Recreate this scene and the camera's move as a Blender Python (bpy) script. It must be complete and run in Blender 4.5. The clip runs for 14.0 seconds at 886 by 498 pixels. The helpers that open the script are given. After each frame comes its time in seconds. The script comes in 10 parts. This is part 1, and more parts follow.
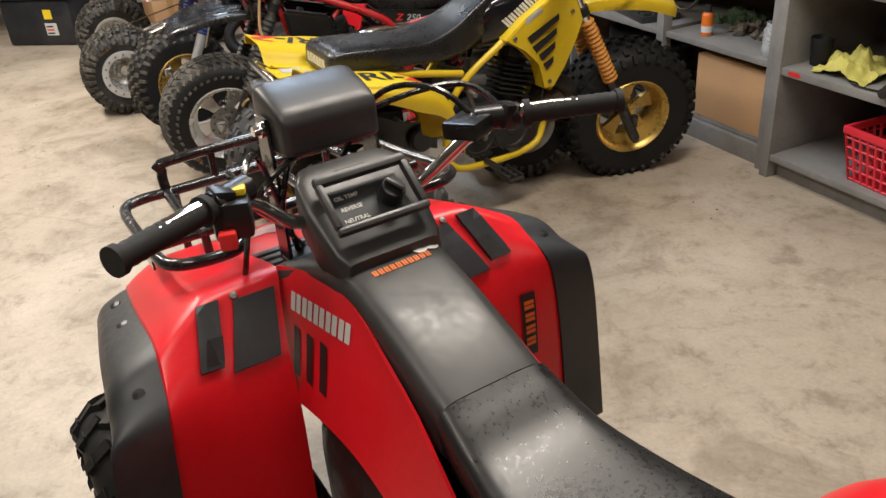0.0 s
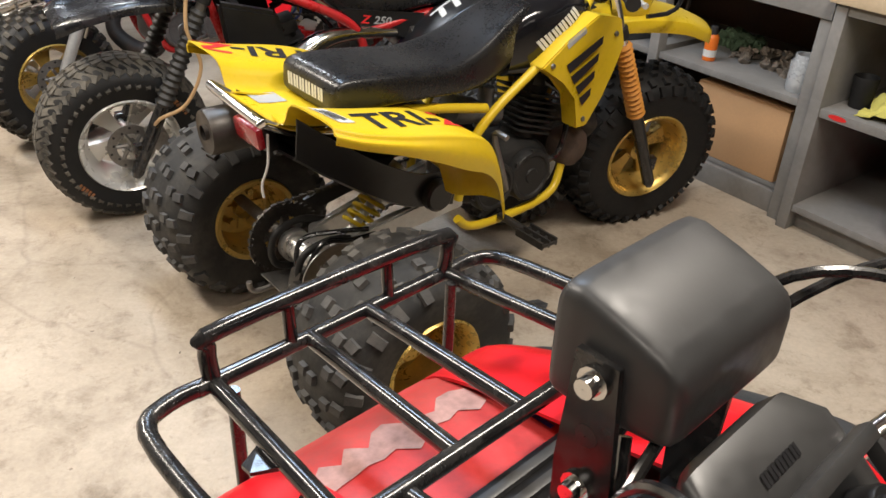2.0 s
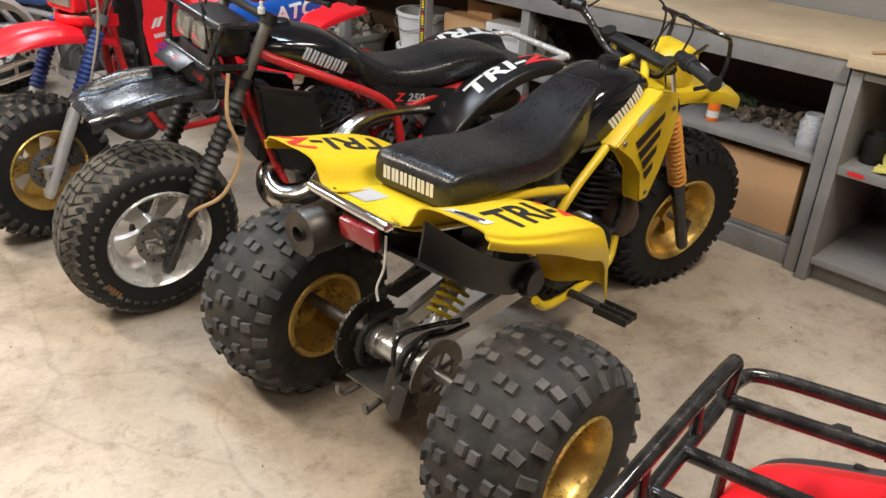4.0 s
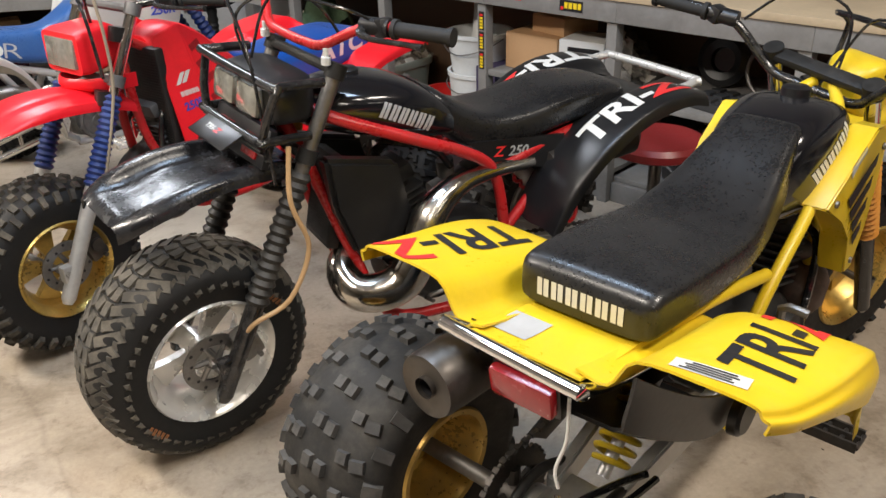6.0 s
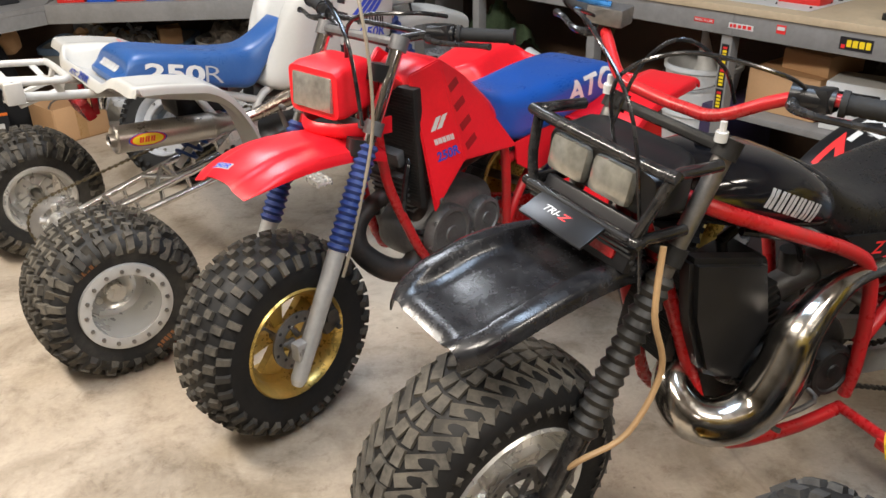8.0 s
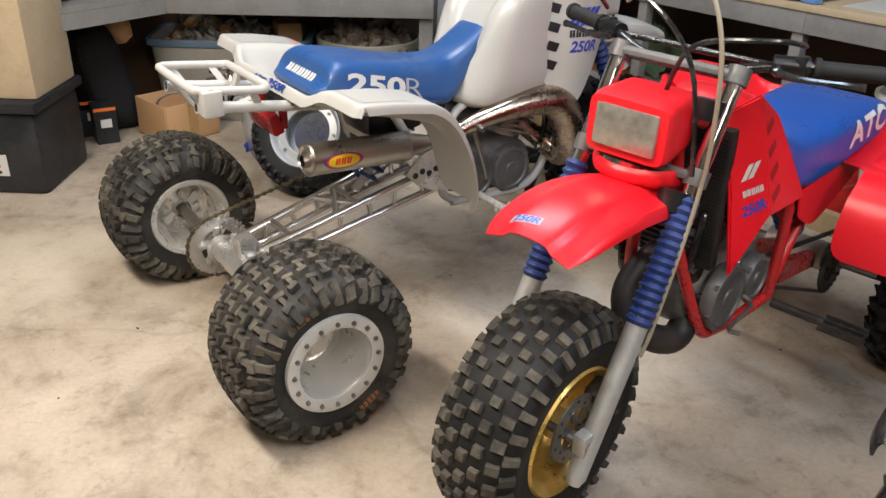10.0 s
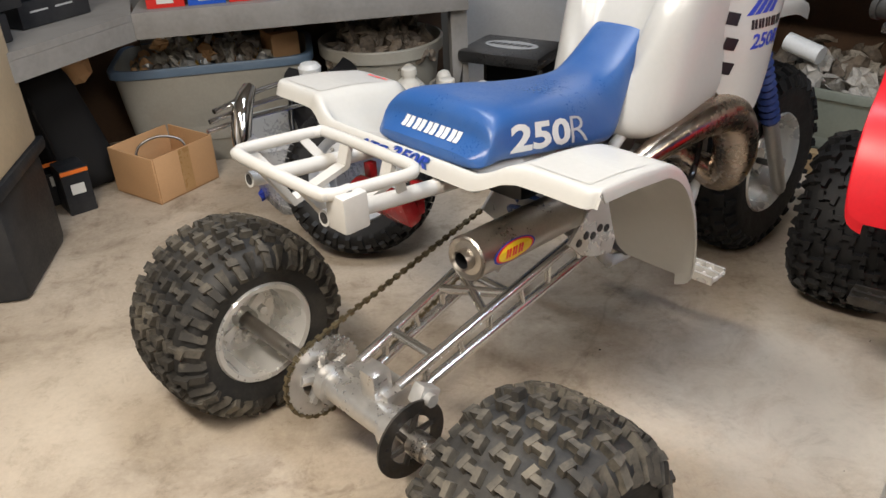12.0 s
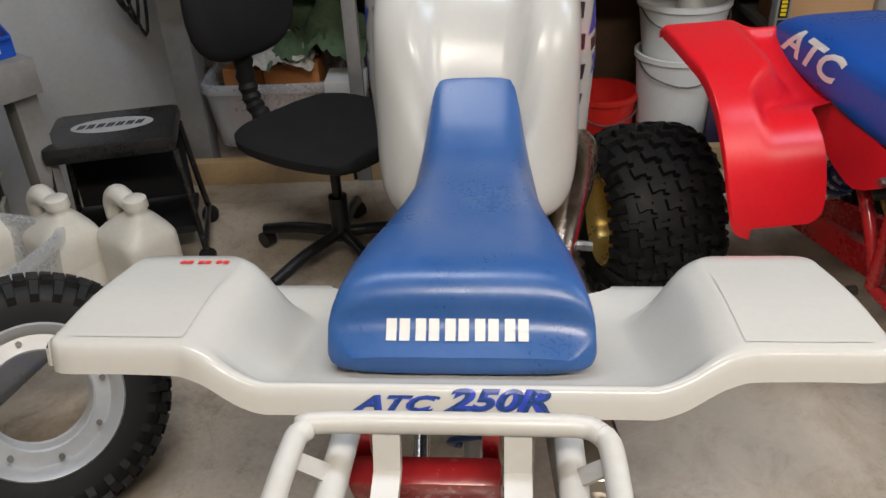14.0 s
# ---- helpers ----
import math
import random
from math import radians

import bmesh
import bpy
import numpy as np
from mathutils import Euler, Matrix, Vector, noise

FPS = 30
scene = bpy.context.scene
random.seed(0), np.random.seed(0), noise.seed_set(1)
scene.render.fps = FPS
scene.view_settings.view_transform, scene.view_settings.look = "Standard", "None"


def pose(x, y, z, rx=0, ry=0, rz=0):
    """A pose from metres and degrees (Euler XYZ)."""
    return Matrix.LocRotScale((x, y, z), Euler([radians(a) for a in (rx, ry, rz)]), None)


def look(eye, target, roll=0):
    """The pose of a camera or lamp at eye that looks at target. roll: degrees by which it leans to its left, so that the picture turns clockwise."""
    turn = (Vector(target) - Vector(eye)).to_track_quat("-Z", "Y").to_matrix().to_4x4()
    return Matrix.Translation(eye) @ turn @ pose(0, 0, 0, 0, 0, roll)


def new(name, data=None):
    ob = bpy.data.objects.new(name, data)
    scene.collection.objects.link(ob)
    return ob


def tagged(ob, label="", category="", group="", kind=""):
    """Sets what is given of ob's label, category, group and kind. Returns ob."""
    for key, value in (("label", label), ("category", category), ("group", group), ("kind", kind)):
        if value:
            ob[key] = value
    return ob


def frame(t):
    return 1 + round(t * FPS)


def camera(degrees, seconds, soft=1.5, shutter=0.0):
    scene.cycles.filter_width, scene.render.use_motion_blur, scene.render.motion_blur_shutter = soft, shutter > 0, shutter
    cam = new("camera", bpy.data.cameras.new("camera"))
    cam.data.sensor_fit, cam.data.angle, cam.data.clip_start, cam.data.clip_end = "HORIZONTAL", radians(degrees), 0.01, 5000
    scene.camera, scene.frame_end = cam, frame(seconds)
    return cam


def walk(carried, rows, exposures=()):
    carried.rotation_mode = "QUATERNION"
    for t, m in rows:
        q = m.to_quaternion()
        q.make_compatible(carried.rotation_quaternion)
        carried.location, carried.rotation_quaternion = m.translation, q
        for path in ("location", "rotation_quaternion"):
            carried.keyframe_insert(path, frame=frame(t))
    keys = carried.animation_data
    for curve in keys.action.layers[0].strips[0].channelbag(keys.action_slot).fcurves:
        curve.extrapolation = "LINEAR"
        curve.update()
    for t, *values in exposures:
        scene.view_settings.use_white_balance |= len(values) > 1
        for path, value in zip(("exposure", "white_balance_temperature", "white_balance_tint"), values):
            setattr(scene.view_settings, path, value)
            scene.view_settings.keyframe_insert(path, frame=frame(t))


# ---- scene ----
cam = camera(57.0, 14.0)
PATH = [
    (0, (0.235, 0.113, 1.451), (0.146, 1.861, 0.484), -4.5),
    (0.5, (0.052, 0.29, 1.44), (0.179, 2.053, 0.504), 0.5),
    (1, (-0.138, 0.45, 1.449), (0.137, 2.196, 0.513), 2.7),
    (1.3, (-0.181, 0.609, 1.433), (0.078, 2.345, 0.475), 0.4),
    (1.5, (-0.196, 0.7, 1.423), (0.044, 2.432, 0.452), -0.4),
    (2, (-0.28, 0.874, 1.389), (0.048, 2.564, 0.37), 2.7),
    (2.5, (-0.476, 0.947, 1.418), (0.04, 2.601, 0.418), 5.8),
    (3, (-0.6, 0.987, 1.437), (-0.028, 2.639, 0.466), 5.8),
    (3.2, (-0.629, 1.001, 1.448), (-0.066, 2.665, 0.492), 4.8),
    (5.3, (-0.865, 1.505, 1.423), (-0.256, 3.181, 0.519), 1.7),
    (5.5, (-0.84, 1.597, 1.407), (-0.258, 3.283, 0.504), 0.6),
    (6, (-0.8, 1.767, 1.383), (-0.255, 3.464, 0.476), -1.8),
    (6.5, (-0.882, 1.848, 1.395), (-0.316, 3.533, 0.479), -1.3),
    (7, (-1.047, 1.976, 1.409), (-0.416, 3.643, 0.501), 1.1),
    (7.5, (-1.155, 2.141, 1.409), (-0.604, 3.838, 0.506), 0.4),
    (8, (-1.216, 2.372, 1.396), (-0.83, 4.117, 0.498), -1.0),
    (8.5, (-1.328, 2.488, 1.389), (-0.991, 4.245, 0.495), 0.2),
    (9, (-1.514, 2.623, 1.402), (-1.164, 4.381, 0.515), 1.2),
    (9.2, (-1.554, 2.672, 1.394), (-1.21, 4.43, 0.503), 1.1),
    (11.3, (-2.094, 3.384, 1.323), (-1.614, 5.077, 0.373), 2.0),
    (11.5, (-2.118, 3.479, 1.318), (-1.623, 5.159, 0.352), 0.8),
    (12, (-2.137, 3.754, 1.333), (-1.603, 5.412, 0.35), -3.1),
    (12.5, (-2.247, 3.992, 1.326), (-1.544, 5.575, 0.326), -3.5),
    (12.6, (-2.254, 4.043, 1.327), (-1.516, 5.6, 0.312), -4.1),
    (13, (-2.338, 4.253, 1.319), (-1.374, 5.677, 0.297), -2.4),
    (13.5, (-2.279, 4.589, 1.314), (-1.063, 5.778, 0.262), -3.9),
    (14, (-2.33, 4.831, 1.311), (-0.839, 5.661, 0.269), -2.7),
]
walk(cam, [(t, look(eye, target, roll)) for t, eye, target, roll in PATH], ((0.0, -0.06), (1.5, 0.10), (3.0, 0.10), (5.5, 0.10), (8.0, 0.12), (9.0, 0.02), (12.5, -0.04), (13.1, -0.15), (13.5, -0.38), (14.0, -0.48)))

# ---- light ----
CEILING = 2.75
world = bpy.data.worlds.new("world")
scene.world = world
world.use_nodes = True
world.node_tree.nodes["Background"].inputs["Color"].default_value = (0.9, 0.95, 1.0, 1)
world.node_tree.nodes["Background"].inputs["Strength"].default_value = 0.0


def shop_lamp(x, y, turn, watts, tint, length=1.3, width=0.3):
    light = bpy.data.lights.new("shop_lamp_light", "AREA")
    light.shape, light.size, light.size_y, light.energy, light.color = "RECTANGLE", length, width, watts, tint
    ob = new("shop_lamp_light", light)
    ob.matrix_world = pose(x, y, CEILING - 0.13, 0, 0, turn)
    return ob


WARM, COOL, NEUTRAL = (1.0, 0.91, 0.80), (0.60, 0.77, 1.0), (0.86, 0.91, 1.0)
LAMPS = [(0.65, 1.9, 30, 54, WARM), (-0.55, 0.2, 120, 21, WARM), (-1.7, 2.6, 120, 54, WARM), (-0.4, 3.3, 120, 32, COOL), (-2.75, 4.3, 120, 92, WARM), (-1.3, 5.6, 120, 34, NEUTRAL), (1.9, -0.6, 30, 12, WARM)]
for x, y, turn, watts, tint in LAMPS:
    shop_lamp(x, y, turn, watts, tint)


# ---- materials ----
def material(name, colour, rough=0.5, metal=0.0, vary=0.12, scale=6.0, fine=90.0, bump=0.05, colour2=None, spec=0.5, coat=0.0, rvary=0.15,
             dirt=None, dirt_amount=0.0, dirt_scale=3.0, alpha=1.0, transmission=0.0, per_object=0.0):
    """A node material: base colour that varies at two scales, dust or wear in patches, fine relief."""
    m = bpy.data.materials.new(name)
    m.use_nodes = True
    nt = m.node_tree
    n, l = nt.nodes, nt.links
    b = n["Principled BSDF"]
    tc = n.new("ShaderNodeTexCoord")
    big, small = n.new("ShaderNodeTexNoise"), n.new("ShaderNodeTexNoise")
    big.inputs["Scale"].default_value, big.inputs["Detail"].default_value, big.inputs["Roughness"].default_value = scale, 6, 0.6
    small.inputs["Scale"].default_value, small.inputs["Detail"].default_value = fine, 3
    for t in (big, small):
        l.new(tc.outputs["Object"], t.inputs["Vector"])
    c2 = colour2 or tuple(c * (1 - vary * 1.6) for c in colour)
    c1 = tuple(min(1, c * (1 + vary * 0.6)) for c in colour)
    ramp = n.new("ShaderNodeValToRGB")
    ramp.color_ramp.elements[0].position, ramp.color_ramp.elements[1].position = 0.32, 0.68
    ramp.color_ramp.elements[0].color, ramp.color_ramp.elements[1].color = (*c2, 1), (*c1, 1)
    mixn = n.new("ShaderNodeMath")
    mixn.operation = "MULTIPLY_ADD"
    mixn.inputs[1].default_value, mixn.inputs[2].default_value = 0.35, 0.0
    l.new(small.outputs["Fac"], mixn.inputs[0])
    add = n.new("ShaderNodeMath")
    add.operation = "MULTIPLY_ADD"
    add.inputs[1].default_value = 0.65
    l.new(big.outputs["Fac"], add.inputs[0])
    l.new(mixn.outputs[0], add.inputs[2])
    l.new(add.outputs[0], ramp.inputs["Fac"])
    out = ramp.outputs["Color"]
    if per_object:
        info, hsv = n.new("ShaderNodeObjectInfo"), n.new("ShaderNodeHueSaturation")
        rng = n.new("ShaderNodeMapRange")
        rng.inputs["To Min"].default_value, rng.inputs["To Max"].default_value = 1 - per_object, 1 + per_object
        l.new(info.outputs["Random"], rng.inputs["Value"])
        l.new(rng.outputs[0], hsv.inputs["Value"])
        l.new(out, hsv.inputs["Color"])
        out = hsv.outputs["Color"]
    if dirt:
        d = n.new("ShaderNodeTexNoise")
        d.inputs["Scale"].default_value, d.inputs["Detail"].default_value, d.inputs["Roughness"].default_value = dirt_scale, 8, 0.7
        l.new(tc.outputs["Object"], d.inputs["Vector"])
        r2 = n.new("ShaderNodeMapRange")
        r2.inputs["From Min"].default_value, r2.inputs["From Max"].default_value = 0.45, 0.75
        r2.inputs["To Max"].default_value = dirt_amount
        l.new(d.outputs["Fac"], r2.inputs["Value"])
        mx = n.new("ShaderNodeMixRGB")
        mx.inputs["Color2"].default_value = (*dirt, 1)
        l.new(r2.outputs[0], mx.inputs["Fac"])
        l.new(out, mx.inputs["Color1"])
        out = mx.outputs["Color"]
    l.new(out, b.inputs["Base Color"])
    rr = n.new("ShaderNodeMapRange")
    rr.inputs["To Min"].default_value, rr.inputs["To Max"].default_value = max(0.02, rough - rvary), min(1, rough + rvary)
    rr.inputs["From Min"].default_value, rr.inputs["From Max"].default_value = 0.3, 0.7
    l.new(add.outputs[0], rr.inputs["Value"])
    l.new(rr.outputs[0], b.inputs["Roughness"])
    b.inputs["Metallic"].default_value = metal
    b.inputs["Specular IOR Level"].default_value = spec
    b.inputs["Coat Weight"].default_value = coat
    b.inputs["Coat Roughness"].default_value = 0.12
    b.inputs["Transmission Weight"].default_value = transmission
    b.inputs["Alpha"].default_value = alpha
    if bump:
        bp = n.new("ShaderNodeBump")
        bp.inputs["Strength"].default_value, bp.inputs["Distance"].default_value = bump, 0.004
        l.new(add.outputs[0], bp.inputs["Height"])
        l.new(bp.outputs[0], b.inputs["Normal"])
    return m


DUST = (0.36, 0.31, 0.25)
RED = material("red_plastic", (0.75, 0.010, 0.020), 0.34, vary=0.08, scale=4, bump=0.01, rvary=0.06, dirt=(0.45, 0.06, 0.06), dirt_amount=0.12, dirt_scale=6)
RED_MATT = material("faded_red_plastic", (0.55, 0.03, 0.03), 0.42, vary=0.2, scale=7, bump=0.03, dirt=(0.5, 0.3, 0.27), dirt_amount=0.25)
RED_FRAME = material("red_frame_paint", (0.52, 0.015, 0.018), 0.3, vary=0.12, bump=0.02, dirt=(0.12, 0.05, 0.04), dirt_amount=0.4, dirt_scale=14)
# the red plastic as it looks in shadow, for the shroud's louvre slots
RED_SHADE = material("red_recess_shade", (0.30, 0.006, 0.010), 0.4, vary=0.1, bump=0.02)
YELLOW = material("yellow_plastic", (0.67, 0.468, 0.014), 0.36, vary=0.07, scale=4, bump=0.02, dirt=(0.5, 0.4, 0.12), dirt_amount=0.18, dirt_scale=8)
WHITE = material("white_plastic", (0.49, 0.485, 0.46), 0.24, vary=0.03, scale=3, bump=0.0, rvary=0.03, dirt=(0.42, 0.40, 0.36), dirt_amount=0.05, dirt_scale=2.5)
WHITE_PAINT = material("white_frame_paint", (0.50, 0.495, 0.475), 0.38, vary=0.05, bump=0.02, dirt=(0.4, 0.36, 0.3), dirt_amount=0.3, dirt_scale=16)
BLACK = material("black_plastic", (0.009, 0.009, 0.010), 0.33, vary=0.25, scale=6, bump=0.006, rvary=0.05, dirt=(0.035, 0.034, 0.033), dirt_amount=0.3, dirt_scale=4)
BLACK_GLOSS = material("black_gloss_paint", (0.008, 0.008, 0.01), 0.16, vary=0.2, bump=0.0, coat=0.5, rvary=0.06)
BLACK_TUBE = material("black_tube_paint", (0.010, 0.010, 0.011), 0.2, vary=0.2, bump=0.02, dirt=(0.2, 0.19, 0.18), dirt_amount=0.2, dirt_scale=30, coat=0.3)
DARK_GREY = material("dark_grey_plastic", (0.040, 0.040, 0.041), 0.40, vary=0.15, scale=9, bump=0.05, dirt=(0.05, 0.048, 0.045), dirt_amount=0.25)
SLATE = material("slate_plastic", (0.022, 0.026, 0.031), 0.45, vary=0.15, scale=9, bump=0.04, dirt=(0.09, 0.088, 0.085), dirt_amount=0.35)
VINYL = material("black_vinyl", (0.012, 0.012, 0.013), 0.30, vary=0.2, scale=5, fine=160, bump=0.025, dirt=(0.04, 0.038, 0.036), dirt_amount=0.25, dirt_scale=5)
BLUE_VINYL = material("blue_vinyl", (0.022, 0.085, 0.265), 0.36, vary=0.10, scale=6, fine=200, bump=0.10, dirt=(0.06, 0.12, 0.27), dirt_amount=0.5, dirt_scale=8)
ROYAL_VINYL = material("royal_blue_vinyl", (0.008, 0.075, 0.36), 0.36, vary=0.12, scale=6, fine=180, bump=0.12)
RUBBER = material("tyre_rubber", (0.015, 0.015, 0.0155), 0.7, spec=0.3, vary=0.3, scale=14, fine=120, bump=0.2, dirt=(0.11, 0.095, 0.075), dirt_amount=0.15, dirt_scale=12)
RUBBER_CLEAN = material("clean_rubber", (0.010, 0.010, 0.0105), 0.6, spec=0.3, vary=0.2, scale=20, bump=0.1, dirt=(0.06, 0.055, 0.05), dirt_amount=0.1, dirt_scale=9)
RUBBER_DUSTY = material("dusty_tyre_rubber", (0.014, 0.014, 0.014), 0.7, vary=0.3, scale=12, fine=100, bump=0.2, dirt=(0.12, 0.108, 0.09), dirt_amount=0.45, dirt_scale=9)
TREAD = material("dusty_tread_rubber", (0.038, 0.034, 0.028), 0.8, vary=0.35, scale=16, fine=90, bump=0.2, dirt=(0.20, 0.175, 0.135), dirt_amount=0.8, dirt_scale=8)
TREAD_MUD = material("mud_grey_tread_rubber", (0.075, 0.069, 0.059), 0.85, vary=0.35, scale=16, fine=90, bump=0.2, dirt=(0.24, 0.215, 0.175), dirt_amount=0.7, dirt_scale=8)
TREAD_GREY = material("grey_tread_rubber", (0.052, 0.051, 0.050), 0.75, vary=0.3, scale=16, fine=90, bump=0.2, dirt=(0.17, 0.16, 0.145), dirt_amount=0.6, dirt_scale=8)
BLACK_SCUFFED = material("scuffed_black_plastic", (0.013, 0.013, 0.015), 0.25, vary=0.3, scale=22, bump=0.02, rvary=0.10, dirt=(0.16, 0.165, 0.17), dirt_amount=0.14, dirt_scale=18)
GRIP = material("grip_rubber", (0.022, 0.022, 0.022), 0.7, spec=0.3, vary=0.2, scale=20, bump=0.2)
GOLD = material("gold_anodised_rim", (0.66, 0.45, 0.12), 0.32, metal=0.6, vary=0.15, scale=8, bump=0.03, dirt=(0.28, 0.2, 0.1), dirt_amount=0.5, dirt_scale=10)
SILVER = material("cast_aluminium", (0.60, 0.60, 0.59), 0.42, metal=0.6, vary=0.12, scale=14, bump=0.04, dirt=(0.25, 0.23, 0.2), dirt_amount=0.3, dirt_scale=7)
SATIN = material("satin_aluminium", (0.50, 0.47, 0.43), 0.36, metal=1.0, vary=0.12, scale=10, fine=160, bump=0.02)
CARRIER = material("machined_aluminium", (0.60, 0.59, 0.57), 0.32, metal=0.8, vary=0.10, scale=9, bump=0.02, dirt=(0.30, 0.27, 0.23), dirt_amount=0.12, dirt_scale=7)
BRIGHT = material("bright_nickel_tube", (0.76, 0.75, 0.73), 0.20, metal=0.92, vary=0.05, scale=12, bump=0.0, rvary=0.05)
POLISHED = material("polished_aluminium", (0.70, 0.69, 0.66), 0.28, metal=0.5, vary=0.05, fine=30, bump=0.004, rvary=0.05)
CHROME = material("chrome", (0.82, 0.82, 0.82), 0.10, metal=1.0, vary=0.05, bump=0.0, rvary=0.05, dirt=(0.4, 0.36, 0.32), dirt_amount=0.25, dirt_scale=25)
NICKEL = material("nickel_plated_pipe", (0.60, 0.57, 0.52), 0.18, metal=1.0, vary=0.2, scale=12, bump=0.03, rvary=0.12, dirt=(0.34, 0.28, 0.20), dirt_amount=0.4, dirt_scale=10)
STEEL = material("dull_steel", (0.30, 0.29, 0.28), 0.45, metal=0.9, vary=0.2, scale=20, bump=0.08, dirt=(0.1, 0.08, 0.06), dirt_amount=0.6, dirt_scale=20)
DARK_STEEL = material("oily_dark_steel", (0.07, 0.065, 0.06), 0.45, metal=0.7, vary=0.3, scale=22, bump=0.12, dirt=(0.16, 0.13, 0.1), dirt_amount=0.4, dirt_scale=18)
ENGINE_BLACK = material("black_engine_paint", (0.02, 0.02, 0.02), 0.5, spec=0.3, metal=0.1, vary=0.3, scale=20, bump=0.15, dirt=(0.08, 0.07, 0.06), dirt_amount=0.3, dirt_scale=14)
ENGINE_GREY = material("grey_engine_casting", (0.16, 0.16, 0.16), 0.5, metal=0.5, vary=0.2, scale=22, bump=0.12, dirt=(0.06, 0.055, 0.05), dirt_amount=0.5, dirt_scale=16)
PIPE_BLACK = material("black_heat_paint", (0.022, 0.020, 0.019), 0.6, metal=0.2, vary=0.3, scale=16, bump=0.12, dirt=(0.16, 0.09, 0.06), dirt_amount=0.45, dirt_scale=10)
MUFFLER_DARK = material("dark_muffler_steel", (0.10, 0.092, 0.085), 0.42, metal=0.8, vary=0.25, scale=10, bump=0.06, dirt=(0.2, 0.16, 0.12), dirt_amount=0.4)
BOOT_BLUE = material("blue_fork_boot", (0.012, 0.035, 0.17), 0.5, vary=0.15, bump=0.05, dirt=(0.1, 0.12, 0.2), dirt_amount=0.3, dirt_scale=12)
BOOT_ORANGE = material("orange_fork_boot", (0.58, 0.24, 0.035), 0.5, vary=0.12, bump=0.05, dirt=(0.4, 0.25, 0.12), dirt_amount=0.3, dirt_scale=12)
BOOT_BLACK = material("black_fork_boot", (0.014, 0.014, 0.014), 0.5, vary=0.2, bump=0.05, dirt=(0.13, 0.12, 0.1), dirt_amount=0.4, dirt_scale=12)
BLUE_PART = material("blue_paint", (0.02, 0.06, 0.22), 0.35, vary=0.15, bump=0.03)
BLUE_ANODISED = material("blue_anodised", (0.05, 0.22, 0.55), 0.25, metal=0.7, vary=0.1, bump=0.02)
TAIL_RED = material("red_lens", (0.30, 0.01, 0.015), 0.25, vary=0.15, bump=0.02, coat=0.4)
LENS = material("lamp_glass", (0.44, 0.43, 0.38), 0.14, metal=0.6, vary=0.3, scale=12, fine=60, bump=0.05, coat=0.8)
WHITE_STICKER = material("white_sticker", (0.62, 0.62, 0.60), 0.4, vary=0.05, bump=0.0)
RED_STICKER = material("red_sticker", (0.72, 0.03, 0.03), 0.4, vary=0.06, bump=0.0)
BLUE_STICKER = material("blue_sticker", (0.03, 0.06, 0.42), 0.4, vary=0.06, bump=0.0)
BLACK_STICKER = material("black_sticker", (0.015, 0.015, 0.017), 0.4, vary=0.1, bump=0.0)
GREY_STICKER = material("grey_sticker", (0.40, 0.41, 0.42), 0.4, vary=0.08, bump=0.0)
FADED_STICKER = material("faded_sticker", (0.50, 0.30, 0.28), 0.5, vary=0.3, scale=20, bump=0.0)
YELLOW_STICKER = material("yellow_sticker", (0.85, 0.62, 0.02), 0.4, vary=0.05, bump=0.0)
ORANGE_STICKER = material("orange_sticker", (0.75, 0.17, 0.02), 0.4, vary=0.06, bump=0.0)
RUST_STICKER = material("rust_orange_print", (0.30, 0.12, 0.04), 0.6, vary=0.2, bump=0.0)
HOSE = material("tan_hose", (0.50, 0.32, 0.16), 0.45, vary=0.12, bump=0.02)
HOSE_GREY = material("grey_tan_hose", (0.30, 0.255, 0.19), 0.45, vary=0.12, bump=0.02)
WOOD_GREY = material("grey_painted_wood", (0.235, 0.228, 0.218), 0.6, vary=0.12, scale=5, fine=60, bump=0.12, dirt=(0.12, 0.11, 0.10), dirt_amount=0.5, dirt_scale=7)
PLY_TOP = material("plywood_top", (0.52, 0.41, 0.27), 0.6, vary=0.12, scale=4, fine=70, bump=0.1, dirt=(0.3, 0.22, 0.14), dirt_amount=0.4, dirt_scale=5)
# brown plywood, darkened in its colour to stand for deep shade under the benches
PLY_BACK = material("shaded_plywood", (0.10, 0.055, 0.030), 0.65, vary=0.25, scale=4, fine=60, bump=0.1)
LUMBER = material("pine_lumber", (0.48, 0.33, 0.17), 0.65, vary=0.15, scale=9, fine=80, bump=0.12, dirt=(0.25, 0.17, 0.1), dirt_amount=0.4)
CARD = material("cardboard", (0.54, 0.32, 0.16), 0.75, vary=0.07, scale=6, fine=120, bump=0.06, dirt=(0.3, 0.18, 0.09), dirt_amount=0.25)
CARD_DARK = material("cardboard_inside", (0.34, 0.19, 0.09), 0.8, vary=0.1, scale=6, bump=0.06)
TAPE = material("packing_tape", (0.42, 0.25, 0.11), 0.3, vary=0.08, bump=0.02)
WALL_PAINT = material("wall_paint", (0.24, 0.23, 0.21), 0.7, vary=0.06, scale=2, fine=50, bump=0.06, dirt=(0.28, 0.25, 0.22), dirt_amount=0.35, dirt_scale=2)
CEIL_PAINT = material("ceiling_paint", (0.34, 0.33, 0.31), 0.8, vary=0.05, scale=2, bump=0.04)
STEEL_GREY = material("grey_steel_sheet", (0.58, 0.59, 0.60), 0.45, metal=0.2, vary=0.08, scale=3, bump=0.03, dirt=(0.18, 0.17, 0.16), dirt_amount=0.3)
